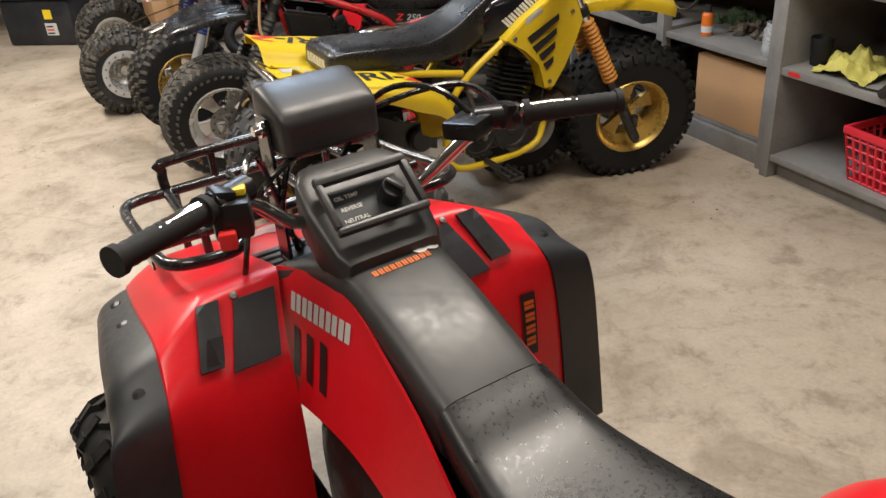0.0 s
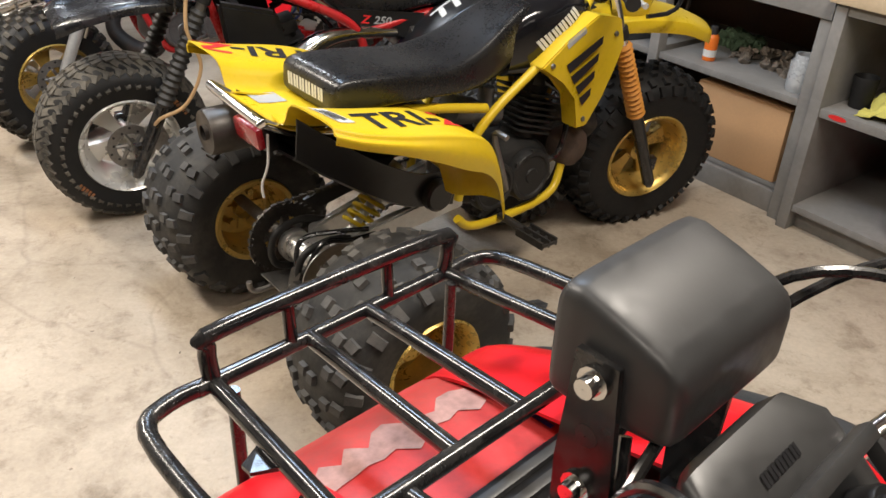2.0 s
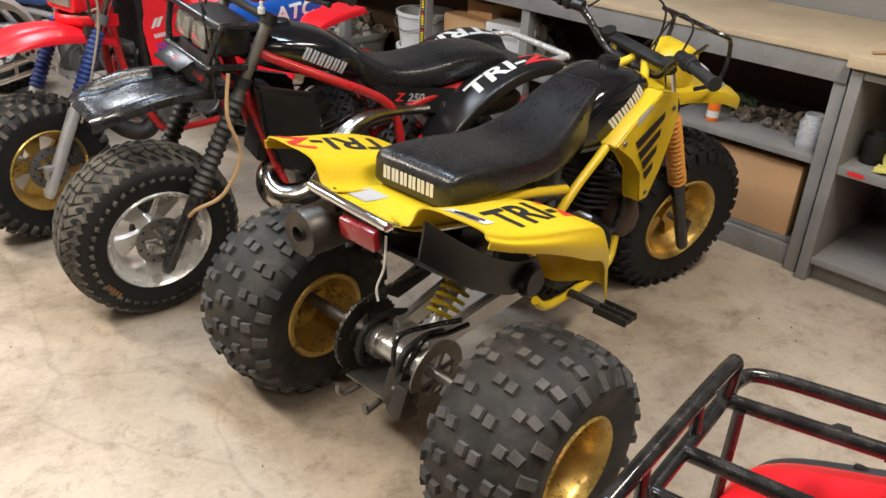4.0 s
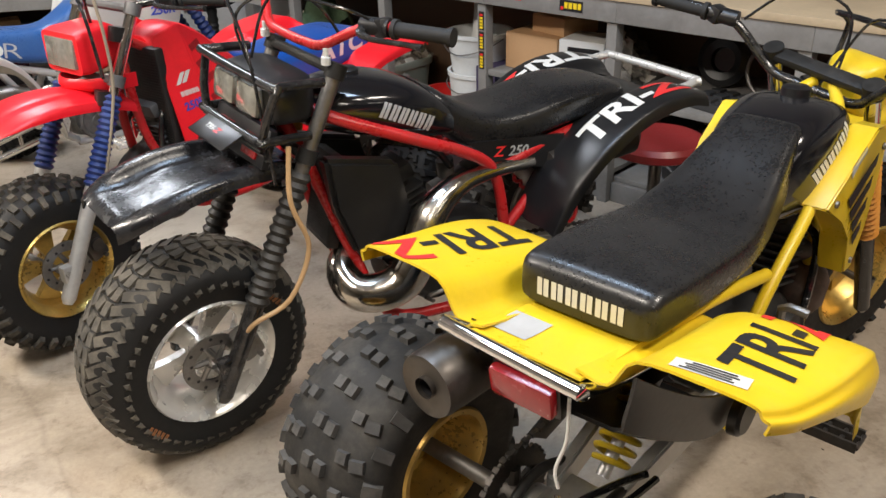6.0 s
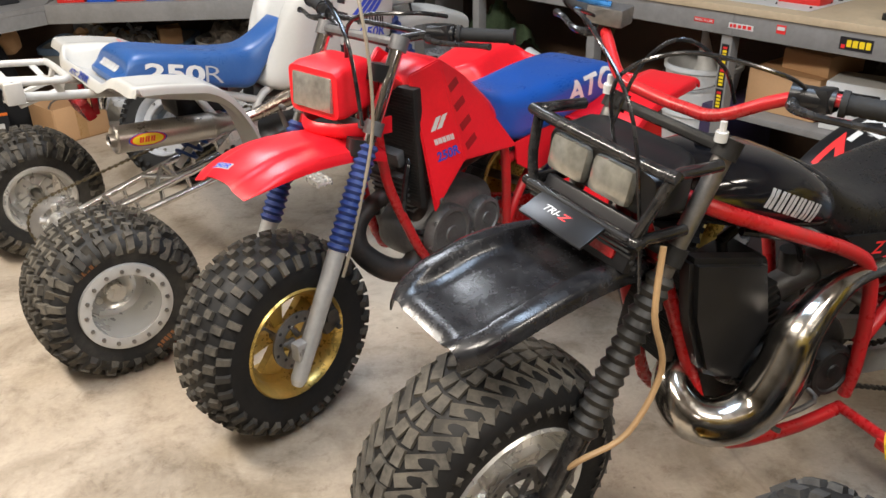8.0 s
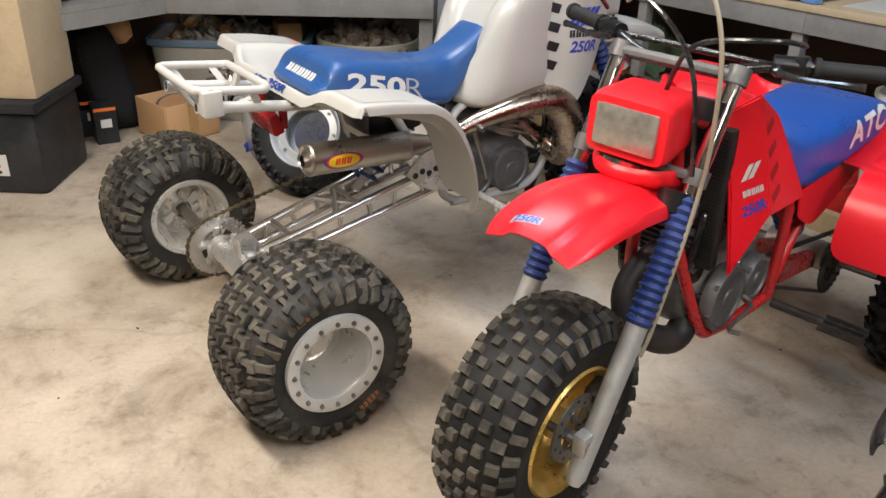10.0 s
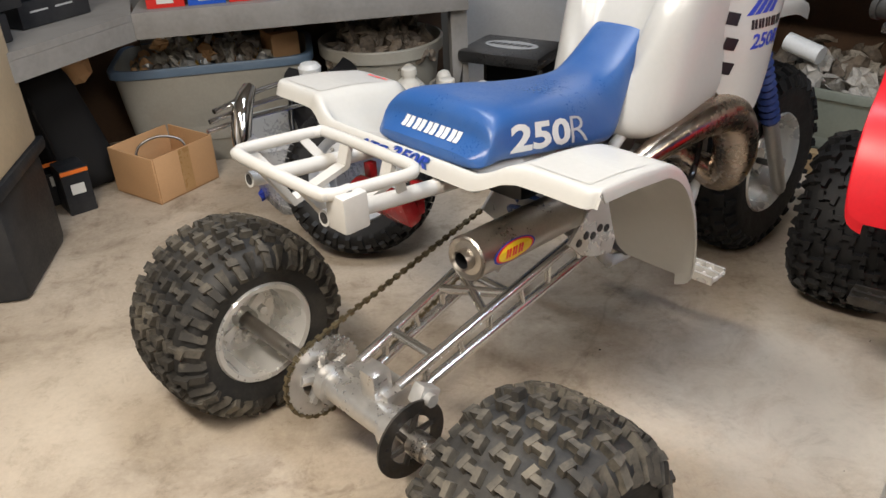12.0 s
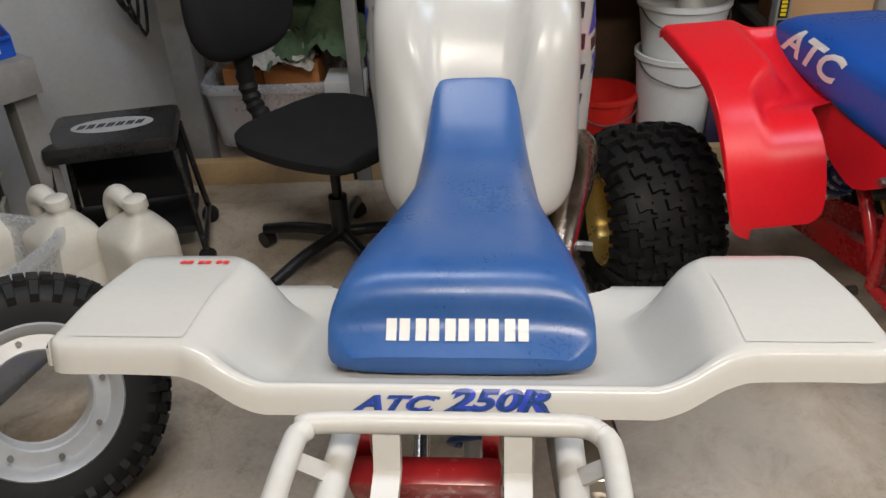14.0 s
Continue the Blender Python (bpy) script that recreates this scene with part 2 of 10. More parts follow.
TOTE_GREY = material("grey_tote_plastic", (0.33, 0.32, 0.28), 0.5, vary=0.08, scale=5, bump=0.04, dirt=(0.22, 0.19, 0.15), dirt_amount=0.5, dirt_scale=4)
TOTE_BLACK = material("black_tote_plastic", (0.014, 0.016, 0.02), 0.45, spec=0.3, vary=0.2, scale=5, bump=0.04, dirt=(0.09, 0.085, 0.08), dirt_amount=0.4)
TOTE_GREEN = material("sage_tote_plastic", (0.25, 0.27, 0.22), 0.5, vary=0.1, scale=5, bump=0.04, dirt=(0.2, 0.18, 0.15), dirt_amount=0.4)
RIM_BLUE = material("slate_blue_rim_plastic", (0.11, 0.17, 0.25), 0.45, vary=0.1, bump=0.03, dirt=(0.2, 0.2, 0.2), dirt_amount=0.3)
CLEAR_TOTE = material("cloudy_clear_plastic", (0.78, 0.81, 0.84), 0.3, vary=0.06, scale=5, bump=0.02, transmission=0.35, alpha=0.5)
JUG = material("milky_jug_plastic", (0.72, 0.70, 0.64), 0.42, vary=0.06, scale=6, bump=0.03, dirt=(0.5, 0.42, 0.3), dirt_amount=0.3, dirt_scale=4)
BIN_RED = material("red_bin_plastic", (0.60, 0.02, 0.015), 0.4, vary=0.08, bump=0.02)
BIN_BLUE = material("blue_bin_plastic", (0.01, 0.08, 0.48), 0.4, vary=0.08, bump=0.02)
BASKET_RED = material("red_basket_plastic", (0.70, 0.03, 0.05), 0.4, vary=0.08, bump=0.02)
FABRIC_BLACK = material("black_fabric", (0.014, 0.014, 0.015), 0.9, spec=0.3, vary=0.25, scale=30, fine=220, bump=0.35)
CLOTH_YELLOW = material("yellow_cloth", (0.55, 0.50, 0.12), 0.85, vary=0.15, scale=18, fine=160, bump=0.25)
CLOTH_GREEN = material("green_cloth", (0.08, 0.13, 0.07), 0.9, vary=0.3, scale=14, bump=0.3)
CLOTH_BLUE = material("blue_cloth", (0.10, 0.20, 0.42), 0.9, vary=0.2, scale=14, bump=0.3)
PAPER = material("crumpled_paper", (0.48, 0.45, 0.40), 0.8, vary=0.35, scale=12, bump=0.2)
SCRAP = material("scrap_parts", (0.22, 0.18, 0.14), 0.7, metal=0.2, vary=0.6, scale=16, bump=0.3, colour2=(0.05, 0.045, 0.04))
STOOL_RED = material("red_stool_vinyl", (0.30, 0.03, 0.03), 0.4, vary=0.15, bump=0.05)
GLASS_WHITE = material("translucent_white_tub", (0.70, 0.71, 0.70), 0.4, vary=0.06, bump=0.03)


def concrete():
    m = bpy.data.materials.new("polished_concrete")
    m.use_nodes = True
    nt = m.node_tree
    n, l = nt.nodes, nt.links
    b = n["Principled BSDF"]
    tc = n.new("ShaderNodeTexCoord")

    def noise_tex(scale, detail, rough=0.6, dist=0.0):
        t = n.new("ShaderNodeTexNoise")
        t.inputs["Scale"].default_value, t.inputs["Detail"].default_value = scale, detail
        t.inputs["Roughness"].default_value, t.inputs["Distortion"].default_value = rough, dist
        l.new(tc.outputs["Object"], t.inputs["Vector"])
        return t.outputs["Fac"]

    def ramp(fac, stops):
        r = n.new("ShaderNodeValToRGB")
        e = r.color_ramp.elements
        while len(e) < len(stops):
            e.new(0.5)
        for k, (p, c) in zip(e, stops):
            k.position, k.color = p, (*c, 1)
        l.new(fac, r.inputs["Fac"])
        return r.outputs["Color"]

    def mix(kind, fac, a, c):
        x = n.new("ShaderNodeMixRGB")
        x.blend_type = kind
        if isinstance(fac, float):
            x.inputs["Fac"].default_value = fac
        else:
            l.new(fac, x.inputs["Fac"])
        l.new(a, x.inputs["Color1"])
        l.new(c, x.inputs["Color2"])
        return x.outputs["Color"]

    cloudy = ramp(noise_tex(1.3, 7, 0.62, 0.4), [(0.30, (0.36, 0.302, 0.233)), (0.5, (0.455, 0.386, 0.306)), (0.70, (0.53, 0.46, 0.375))])
    blotch = ramp(noise_tex(6.5, 10, 0.74, 0.25), [(0.34, (0.54, 0.51, 0.47)), (0.46, (0.93, 0.92, 0.91)), (0.54, (1.0, 1.0, 1.0)), (0.74, (1.09, 1.08, 1.07))])
    grain = ramp(noise_tex(70, 6, 0.7), [(0.3, (0.86, 0.86, 0.86)), (0.7, (1.08, 1.08, 1.08))])
    specks = ramp(noise_tex(38, 2, 0.5), [(0.0, (0.35, 0.32, 0.3)), (0.205, (0.35, 0.32, 0.3)), (0.225, (1, 1, 1))])
    stain = ramp(noise_tex(2.3, 9, 0.68, 0.9), [(0.34, (0.60, 0.575, 0.54)), (0.47, (0.95, 0.945, 0.94)), (0.55, (1.0, 1.0, 1.0)), (0.70, (1.10, 1.09, 1.08))])
    scuff = ramp(noise_tex(15.0, 10, 0.78, 0.5), [(0.36, (0.66, 0.63, 0.60)), (0.45, (0.97, 0.965, 0.96)), (0.62, (1.0, 1.0, 1.0)), (0.72, (1.12, 1.11, 1.10))])
    col = mix("MULTIPLY", 0.75, cloudy, blotch)
    col = mix("MULTIPLY", 0.75, col, stain)
    col = mix("MULTIPLY", 0.7, col, scuff)
    col = mix("MULTIPLY", 0.8, col, grain)
    col = mix("MULTIPLY", 0.7, col, specks)
    # hairline cracks
    vor = n.new("ShaderNodeTexVoronoi")
    vor.feature = "DISTANCE_TO_EDGE"
    vor.inputs["Scale"].default_value = 0.55
    warp = n.new("ShaderNodeTexNoise")
    warp.inputs["Scale"].default_value, warp.inputs["Detail"].default_value = 3.0, 6
    l.new(tc.outputs["Object"], warp.inputs["Vector"])
    add = n.new("ShaderNodeMixRGB")
    add.inputs["Fac"].default_value = 0.12
    l.new(tc.outputs["Object"], add.inputs["Color1"])
    l.new(warp.outputs["Color"], add.inputs["Color2"])
    l.new(add.outputs[0], vor.inputs["Vector"])
    col = mix("MULTIPLY", 0.22, col, ramp(vor.outputs["Distance"], [(0.0, (0.35, 0.32, 0.3)), (0.0012, (0.4, 0.38, 0.35)), (0.003, (1, 1, 1))]))
    # worn pale patch where paint was spilt, lit floor painted paler, a dark patch
    for place, size, tone, limit in (((-0.86, 4.95, 0), 1.7, (0.68, 0.65, 0.58), 0.6), ((-2.6, 5.6, 0), 1.6, (0.60, 0.53, 0.43), 0.35), ((-1.35, 4.72, 0), 1.0, (0.16, 0.135, 0.11), 0.4)):
        mp = n.new("ShaderNodeMapping")
        mp.vector_type = "TEXTURE"
        mp.inputs["Location"].default_value = place
        mp.inputs["Scale"].default_value = (size / 2, size / 2, 1)
        l.new(tc.outputs["Object"], mp.inputs["Vector"])
        gr = n.new("ShaderNodeTexGradient")
        gr.gradient_type = "SPHERICAL"
        l.new(mp.outputs[0], gr.inputs["Vector"])
        mul = n.new("ShaderNodeMath")
        mul.operation = "MULTIPLY"
        l.new(gr.outputs["Fac"], mul.inputs[0])
        l.new(noise_tex(7.0, 8, 0.72, 0.6), mul.inputs[1])
        mr = n.new("ShaderNodeMapRange")
        mr.inputs["From Min"].default_value, mr.inputs["From Max"].default_value, mr.inputs["To Max"].default_value = 0.18, 0.42, limit
        l.new(mul.outputs[0], mr.inputs["Value"])
        flat = n.new("ShaderNodeRGB")
        flat.outputs[0].default_value = (*tone, 1)
        col = mix("MIX", mr.outputs[0], col, flat.outputs[0])
    l.new(col, b.inputs["Base Color"])
    rr = n.new("ShaderNodeMapRange")
    rr.inputs["To Min"].default_value, rr.inputs["To Max"].default_value = 0.30, 0.62
    l.new(noise_tex(3.0, 6), rr.inputs["Value"])
    l.new(rr.outputs[0], b.inputs["Roughness"])
    b.inputs["Specular IOR Level"].default_value = 0.4
    bp = n.new("ShaderNodeBump")
    bp.inputs["Strength"].default_value, bp.inputs["Distance"].default_value = 0.12, 0.003
    l.new(noise_tex(45, 8, 0.7), bp.inputs["Height"])
    l.new(bp.outputs[0], b.inputs["Normal"])
    return m


CONCRETE = concrete()


# ---- mesh helpers ----
from mathutils.bvhtree import BVHTree


def V(*a):
    return Vector(a)


def catmull(pts, n):
    """A smooth line through the points, n steps between two of them."""
    p = [Vector(q) for q in pts]
    if n <= 1 or len(p) < 3:
        return p
    out = []
    for i in range(len(p) - 1):
        a, b, c, d = p[max(i - 1, 0)], p[i], p[i + 1], p[min(i + 2, len(p) - 1)]
        for k in range(n):
            t = k / n
            out.append(0.5 * ((2 * b) + (c - a) * t + (2 * a - 5 * b + 4 * c - d) * t * t + (3 * b - a - 3 * c + d) * t ** 3))
    return out + [p[-1]]


def tube(bm, pts, r, seg=10, n=1, closed=False, radii=None):
    """A round bar along the points; radii: a radius for each given point."""
    q = catmull(pts, n)
    m = len(q)
    if radii:
        rr = [v.x for v in catmull([(a, 0, 0) for a in radii], n)]
    else:
        rr = [r] * m
    rings, up = [], None
    for i in range(m):
        a, b = q[i - 1 if closed else max(i - 1, 0)], q[(i + 1) % m if closed else min(i + 1, m - 1)]
        t = (b - a).normalized()
        if up is None:
            up = t.cross(V(0, 0, 1) if abs(t.z) < 0.9 else V(1, 0, 0)).normalized()
        up = (up - t * up.dot(t)).normalized()
        w = t.cross(up)
        rings.append([bm.verts.new(q[i] + (up * math.cos(k * math.tau / seg) + w * math.sin(k * math.tau / seg)) * rr[i]) for k in range(seg)])
    join_rings(bm, rings, closed)
    return bm


def join_rings(bm, rings, closed=False, cap=True):
    for i in range(len(rings) - (0 if closed else 1)):
        a, b = rings[i], rings[(i + 1) % len(rings)]
        for k in range(len(a)):
            j = (k + 1) % len(a)
            bm.faces.new((a[k], a[j], b[j], b[k]))
    if cap and not closed:
        bm.faces.new(list(reversed(rings[0])))
        bm.faces.new(rings[-1])


def loft(bm, rings, n=1, cap=True):
    """A closed skin over rings of equally many points, smoothed n-fold along its length."""
    if n > 1:
        cols = [catmull([r[k] for r in rings], n) for k in range(len(rings[0]))]
        rings = [[c[i] for c in cols] for i in range(len(cols[0]))]
    join_rings(bm, [[bm.verts.new(p) for p in r] for r in rings], cap=cap)
    return bm


def ring(x, hw, z0, z1, e=4.0, n=24, lean=0.0, y=0.0):
    """A rounded upright ring across the x axis, half width hw, from z0 to z1; e: how square; lean: x shift of its top."""
    out = []
    for k in range(n):
        a = math.tau * (k + 0.5) / n
        c, s = math.cos(a), math.sin(a)
        u, v = math.copysign(abs(c) ** (2 / e), c), math.copysign(abs(s) ** (2 / e), s)
        out.append(V(x + lean * (v + 1) / 2, y + hw * u, (z0 + z1) / 2 + (z1 - z0) / 2 * v))
    return out


def lathe(bm, prof, centre, axis, seg=40):
    """A turned body: prof gives (along the axis, radius)."""
    axis = Vector(axis).normalized()
    u = axis.cross(V(0, 0, 1) if abs(axis.z) < 0.9 else V(1, 0, 0)).normalized()
    w = axis.cross(u)
    c = Vector(centre)
    rings = []
    for k in range(seg):
        d = u * math.cos(k * math.tau / seg) + w * math.sin(k * math.tau / seg)
        rings.append([bm.verts.new(c + axis * a + d * max(r, 1e-4)) for a, r in prof])
    for k in range(seg):
        a, b = rings[k], rings[(k + 1) % seg]
        for i in range(len(prof) - 1):
            bm.faces.new((a[i], a[i + 1], b[i + 1], b[i]))
    return bm


def rod(bm, p, q, r, r2=None, seg=12):
    tube(bm, [p, q], r, seg, radii=[r, r if r2 is None else r2])
    return bm


def block(bm, sx, sy, sz, m=None, bevel=0.0):
    """A box with bevelled edges, centred, moved by m."""
    made = bmesh.ops.create_cube(bm, size=1, matrix=(m or Matrix()) @ Matrix.Diagonal((sx, sy, sz, 1)))["verts"]
    if bevel:
        edges = {e for v in made for e in v.link_edges}
        bmesh.ops.bevel(bm, geom=list(edges), offset=bevel, segments=2, affect="EDGES", profile=0.6)
    return bm


def at(x, y, z):
    return Matrix.Translation((x, y, z))


def sheet(bm, grid, th=0.003, n=3):
    """A thin shell over a grid of points, smoothed n-fold both ways."""
    if n > 1:
        grid = [catmull(r, n) for r in grid]
        cols = [catmull([r[k] for r in grid], n) for k in range(len(grid[0]))]
        grid = [[c[i] for c in cols] for i in range(len(cols[0]))]
    vs = [[bm.verts.new(p) for p in r] for r in grid]
    faces = [bm.faces.new((vs[i][j], vs[i + 1][j], vs[i + 1][j + 1], vs[i][j + 1])) for i in range(len(vs) - 1) for j in range(len(vs[0]) - 1)]
    bmesh.ops.recalc_face_normals(bm, faces=faces)
    bmesh.ops.solidify(bm, geom=faces, thickness=th)
    return bm


def slab(bm, pts, vec):
    """A flat plate: the outline pts, thick by vec."""
    v = Vector(vec)
    a = [bm.verts.new(Vector(p)) for p in pts]
    b = [bm.verts.new(Vector(p) + v) for p in pts]
    bm.faces.new(a)
    bm.faces.new(list(reversed(b)))
    for i in range(len(a)):
        j = (i + 1) % len(a)
        bm.faces.new((a[j], a[i], b[i], b[j]))
    return bm


def part(name, bm, mat, parent=None, label="", sharp=38):
    """Links a bmesh as one mesh under a thing or a part."""
    bmesh.ops.recalc_face_normals(bm, faces=bm.faces)
    me = bpy.data.meshes.new(name)
    bm.to_mesh(me)
    bm.free()
    me.materials.append(mat)
    me.shade_smooth()
    me.set_sharp_from_angle(angle=radians(sharp))
    ob = new(name, me)
    ob.parent = parent
    if label:
        tagged(ob, label)
    return ob


def thing(name, label, category, m, group="", kind=""):
    ob = new(name)
    ob.empty_display_size = 0.1
    ob.matrix_world = m
    return tagged(ob, label, category, group, kind)


def moved(bm, m):
    bmesh.ops.transform(bm, matrix=m, verts=bm.verts)
    return bm


def B():
    return bmesh.new()


def letters(body, h, slant=0.0, stretch=1.0, thick=0.0):
    """The outline of written words in the plane, centred, h high, as a bmesh."""
    cu = bpy.data.curves.new("words", "FONT")
    cu.body, cu.size, cu.align_x, cu.align_y, cu.shear, cu.offset, cu.resolution_u = body, 1.0, "CENTER", "CENTER", slant, thick, 3
    ob = bpy.data.objects.new("words", cu)
    scene.collection.objects.link(ob)
    bpy.context.view_layer.update()
    me = bpy.data.meshes.new_from_object(ob)
    bm = B()
    bm.from_mesh(me)
    bpy.data.objects.remove(ob)
    bpy.data.meshes.remove(me)
    ys = [v.co.y for v in bm.verts]
    k = h / (max(ys) - min(ys))
    mid = (max(ys) + min(ys)) / 2
    for v in bm.verts:
        v.co = V(v.co.x * k * stretch, (v.co.y - mid) * k, 0)
    return bm


def bars(count, w, h, gap=0.22, slant=0.0):
    """A row of plain upright bars in the plane, centred, w wide in all: stands for a name."""
    bm = B()
    step = w / count
    for k in range(count * 2):
        x0 = -w / 2 + (k // 2 + (k % 2) * (1 - gap) * 0.56) * step
        x1 = x0 + step * (1 - gap) * 0.44
        q = [(x0 - slant * h / 2, -h / 2), (x1 - slant * h / 2, -h / 2), (x1 + slant * h / 2, h / 2), (x0 + slant * h / 2, h / 2)]
        bm.faces.new([bm.verts.new((x, y, 0)) for x, y in q])
    return bm


def patch(w, h):
    bm = B()
    bm.faces.new([bm.verts.new(p) for p in ((-w / 2, -h / 2, 0), (w / 2, -h / 2, 0), (w / 2, h / 2, 0), (-w / 2, h / 2, 0))])
    return bm


def sticker(name, flat, m, target, mat, parent, label="", lift=0.0015, cut=0.012, thick=0.0):
    """Lays a flat outline on a part: m places its plane (x along, y up, z out of the surface); it is dropped along -z on to the target."""
    xs = [v.co.x for v in flat.verts]
    ys = [v.co.y for v in flat.verts]
    for lo, hi, nrm in ((min(xs), max(xs), (1, 0, 0)), (min(ys), max(ys), (0, 1, 0))):
        x = lo + cut
        while x < hi:
            bmesh.ops.bisect_plane(flat, geom=flat.verts[:] + flat.edges[:] + flat.faces[:], plane_co=Vector(nrm) * x, plane_no=nrm)
            x += cut
    out = (m.to_3x3() @ V(0, 0, 1)).normalized()
    tree = None
    if target is not None:
        t = B()
        for ob in target if isinstance(target, (list, tuple)) else [target]:
            t.from_mesh(ob.data)
        tree = BVHTree.FromBMesh(t)
    lost = []
    for v in flat.verts:
        p = m @ v.co
        if tree:
            hit = tree.ray_cast(p + out * 0.12, -out, 0.4)
            if hit[0] is not None:
                p = hit[0] + out * lift
            else:
                near = tree.find_nearest(p)
                if near[0] is not None and (near[0] - p).length < 0.03:
                    p = near[0] + out * lift
                else:
                    lost.append(v)
        v.co = p
    bmesh.ops.delete(flat, geom=lost, context="VERTS")
    if thick:
        grown = bmesh.ops.extrude_face_region(flat, geom=flat.faces[:])["geom"]
        bmesh.ops.translate(flat, vec=out * thick, verts=[g for g in grown if isinstance(g, bmesh.types.BMVert)])
        bmesh.ops.recalc_face_normals(flat, faces=flat.faces)
    me = bpy.data.meshes.new(name)
    for f in flat.faces if not thick else ():
        f.normal_update()
        if f.normal.dot(out) < 0:
            f.normal_flip()
    flat.to_mesh(me)
    flat.free()
    me.materials.append(mat)
    ob = new(name, me)
    ob.parent = parent
    if label:
        tagged(ob, label)
    return ob


def facing(origin, along, out):
    """A plane's pose: its origin, the way that its x runs and the way that it faces."""
    z = Vector(out).normalized()
    x = Vector(along)
    x = (x - z * x.dot(z)).normalized()
    y = z.cross(x)
    m = Matrix((x, y, z)).transposed().to_4x4()
    m.translation = Vector(origin)
    return m


# ---- wheels ----
def tyre_mesh(R, W, rr, tread, seg=56):
    """A balloon tyre about the y axis: radius R, width W, bead radius rr, and its tread blocks."""
    bm = B()
    e = 2.6
    prof = []
    for k in range(19):
        a = math.radians(-24 + 228 * k / 18)
        c, s = math.cos(a), math.sin(a)
        mid = rr + (R - rr) * 0.46
        up = R - mid
        y = W / 2 * math.copysign(abs(c) ** (2 / e), c)
        z = mid + (up if s > 0 else (mid - rr) * 2.1) * math.copysign(abs(s) ** (2 / e), s)
        prof.append((y, max(z, rr)))
    prof = [(W * 0.38, rr - 0.004), (W * 0.43, rr)] + prof[2:-2] + [(-W * 0.43, rr), (-W * 0.38, rr - 0.004)]
    lathe(bm, prof, (0, 0, 0), (0, 1, 0), seg)
    carcass, bm = bm, B()

    def crown(y):
        t = min(abs(y) / (W / 2), 1)
        mid = rr + (R - rr) * 0.46
        return mid + (R - mid) * max(0, 1 - t ** e) ** (1 / e)

    def knob(th, y, lu, lv, h, turn=0.0, taper=0.8):
        """One rubber block: lu round the tyre, lv across it, h high."""
        cs, sn = math.cos(turn), math.sin(turn)
        lo, hi = [], []
        for k, (a, b) in enumerate(((-1, -1), (1, -1), (1, 1), (-1, 1))):
            for out, f, hh in ((lo, 1.0, -0.004), (hi, taper, h)):
                du, dv = a * lu / 2 * f, b * lv / 2 * f
                u, v = du * cs - dv * sn, du * sn + dv * cs
                yy = y + v
                r = crown(yy)
                yy2 = max(-W / 2 - 0.004, min(W / 2 + 0.004, yy))
                dr = (crown(min(W / 2 * 0.999, abs(yy2) + 0.004)) - crown(max(0, abs(yy2) - 0.004))) / 0.008
                nl = math.hypot(1, dr)
                ry, rz = (-dr / nl) * math.copysign(1, yy2), 1 / nl
                ang = th + u / R
                rad = r + hh * rz
                out.append(bm.verts.new((math.sin(ang) * rad, yy2 + hh * ry, math.cos(ang) * rad)))
        bm.faces.new(hi)
        for k in range(4):
            j = (k + 1) % 4
            bm.faces.new((lo[k], lo[j], hi[j], hi[k]))

    if tread == "lozenge":
        n = 20
        for i in range(n):
            th = i * math.tau / n
            for y, off, lu, lv, tn in ((-0.34, 0.5, 0.026, 0.030, 0.25), (-0.225, 0.55, 0.026, 0.026, 0.1), (-0.06, 0.0, 0.028, 0.026, 0), (0.06, 0.05, 0.028, 0.026, 0), (0.225, 0.55, 0.026, 0.026, -0.1), (0.34, 0.5, 0.026, 0.030, -0.25),
                                       (0.445, 0.0, 0.030, 0.026, 0), (-0.445, 0.0, 0.030, 0.026, 0)):
                knob(th + off * math.tau / n, y * W, lu, lv, 0.011, tn)
    elif tread == "square":
        n = 32
        for i in range(n):
            th = i * math.tau / n
            for y, off, lu, lv in ((-0.34, 0.0, 0.023, 0.026), (-0.17, 0.5, 0.023, 0.023), (0.0, 0.0, 0.023, 0.023), (0.17, 0.5, 0.023, 0.023), (0.34, 0.0, 0.023, 0.026), (0.45, 0.5, 0.021, 0.018), (-0.45, 0.5, 0.021, 0.018)):
                knob(th + off * math.tau / n, y * W, lu, lv, 0.012)
    elif tread == "street":
        n = 44
        for i in range(n):
            th = i * math.tau / n
            for s in (1, -1):
                knob(th + (0.25 if s > 0 else 0.75) * math.tau / n, s * W * 0.29, 0.025, 0.080, 0.006, 0.75 * s, 0.92)
                knob(th + (0.25 if s > 0 else 0.75) * math.tau / n, s * W * 0.450, 0.022, 0.032, 0.005, 0.3 * s, 0.9)
                knob(th, s * W * 0.07, 0.034, 0.024, 0.006, 0.2 * s, 0.92)
    elif tread == "dense":
        n = 17
        for i in range(n):
            for off, row in ((0.0, (-0.36, -0.12, 0.12, 0.36)), (0.5, (-0.24, 0.0, 0.24))):
                th = (i + off) * math.tau / n
                for y in row:
                    # a bow-tie block: a bar across with a thicker lug at either end
                    knob(th, y * W, 0.013, 0.030, 0.0150, 0, 0.85)
                    for side in (1, -1):
                        knob(th + side * 0.012, y * W + side * 0.0160, 0.030, 0.0145, 0.0165, 0.2 * side, 0.80)
                for side in (1, -1):
                    knob(th, side * W * 0.462, 0.026, 0.036 if off else 0.028, 0.014, 0.12 * side, 0.80)
    elif tread == "chevron":
        n = 22
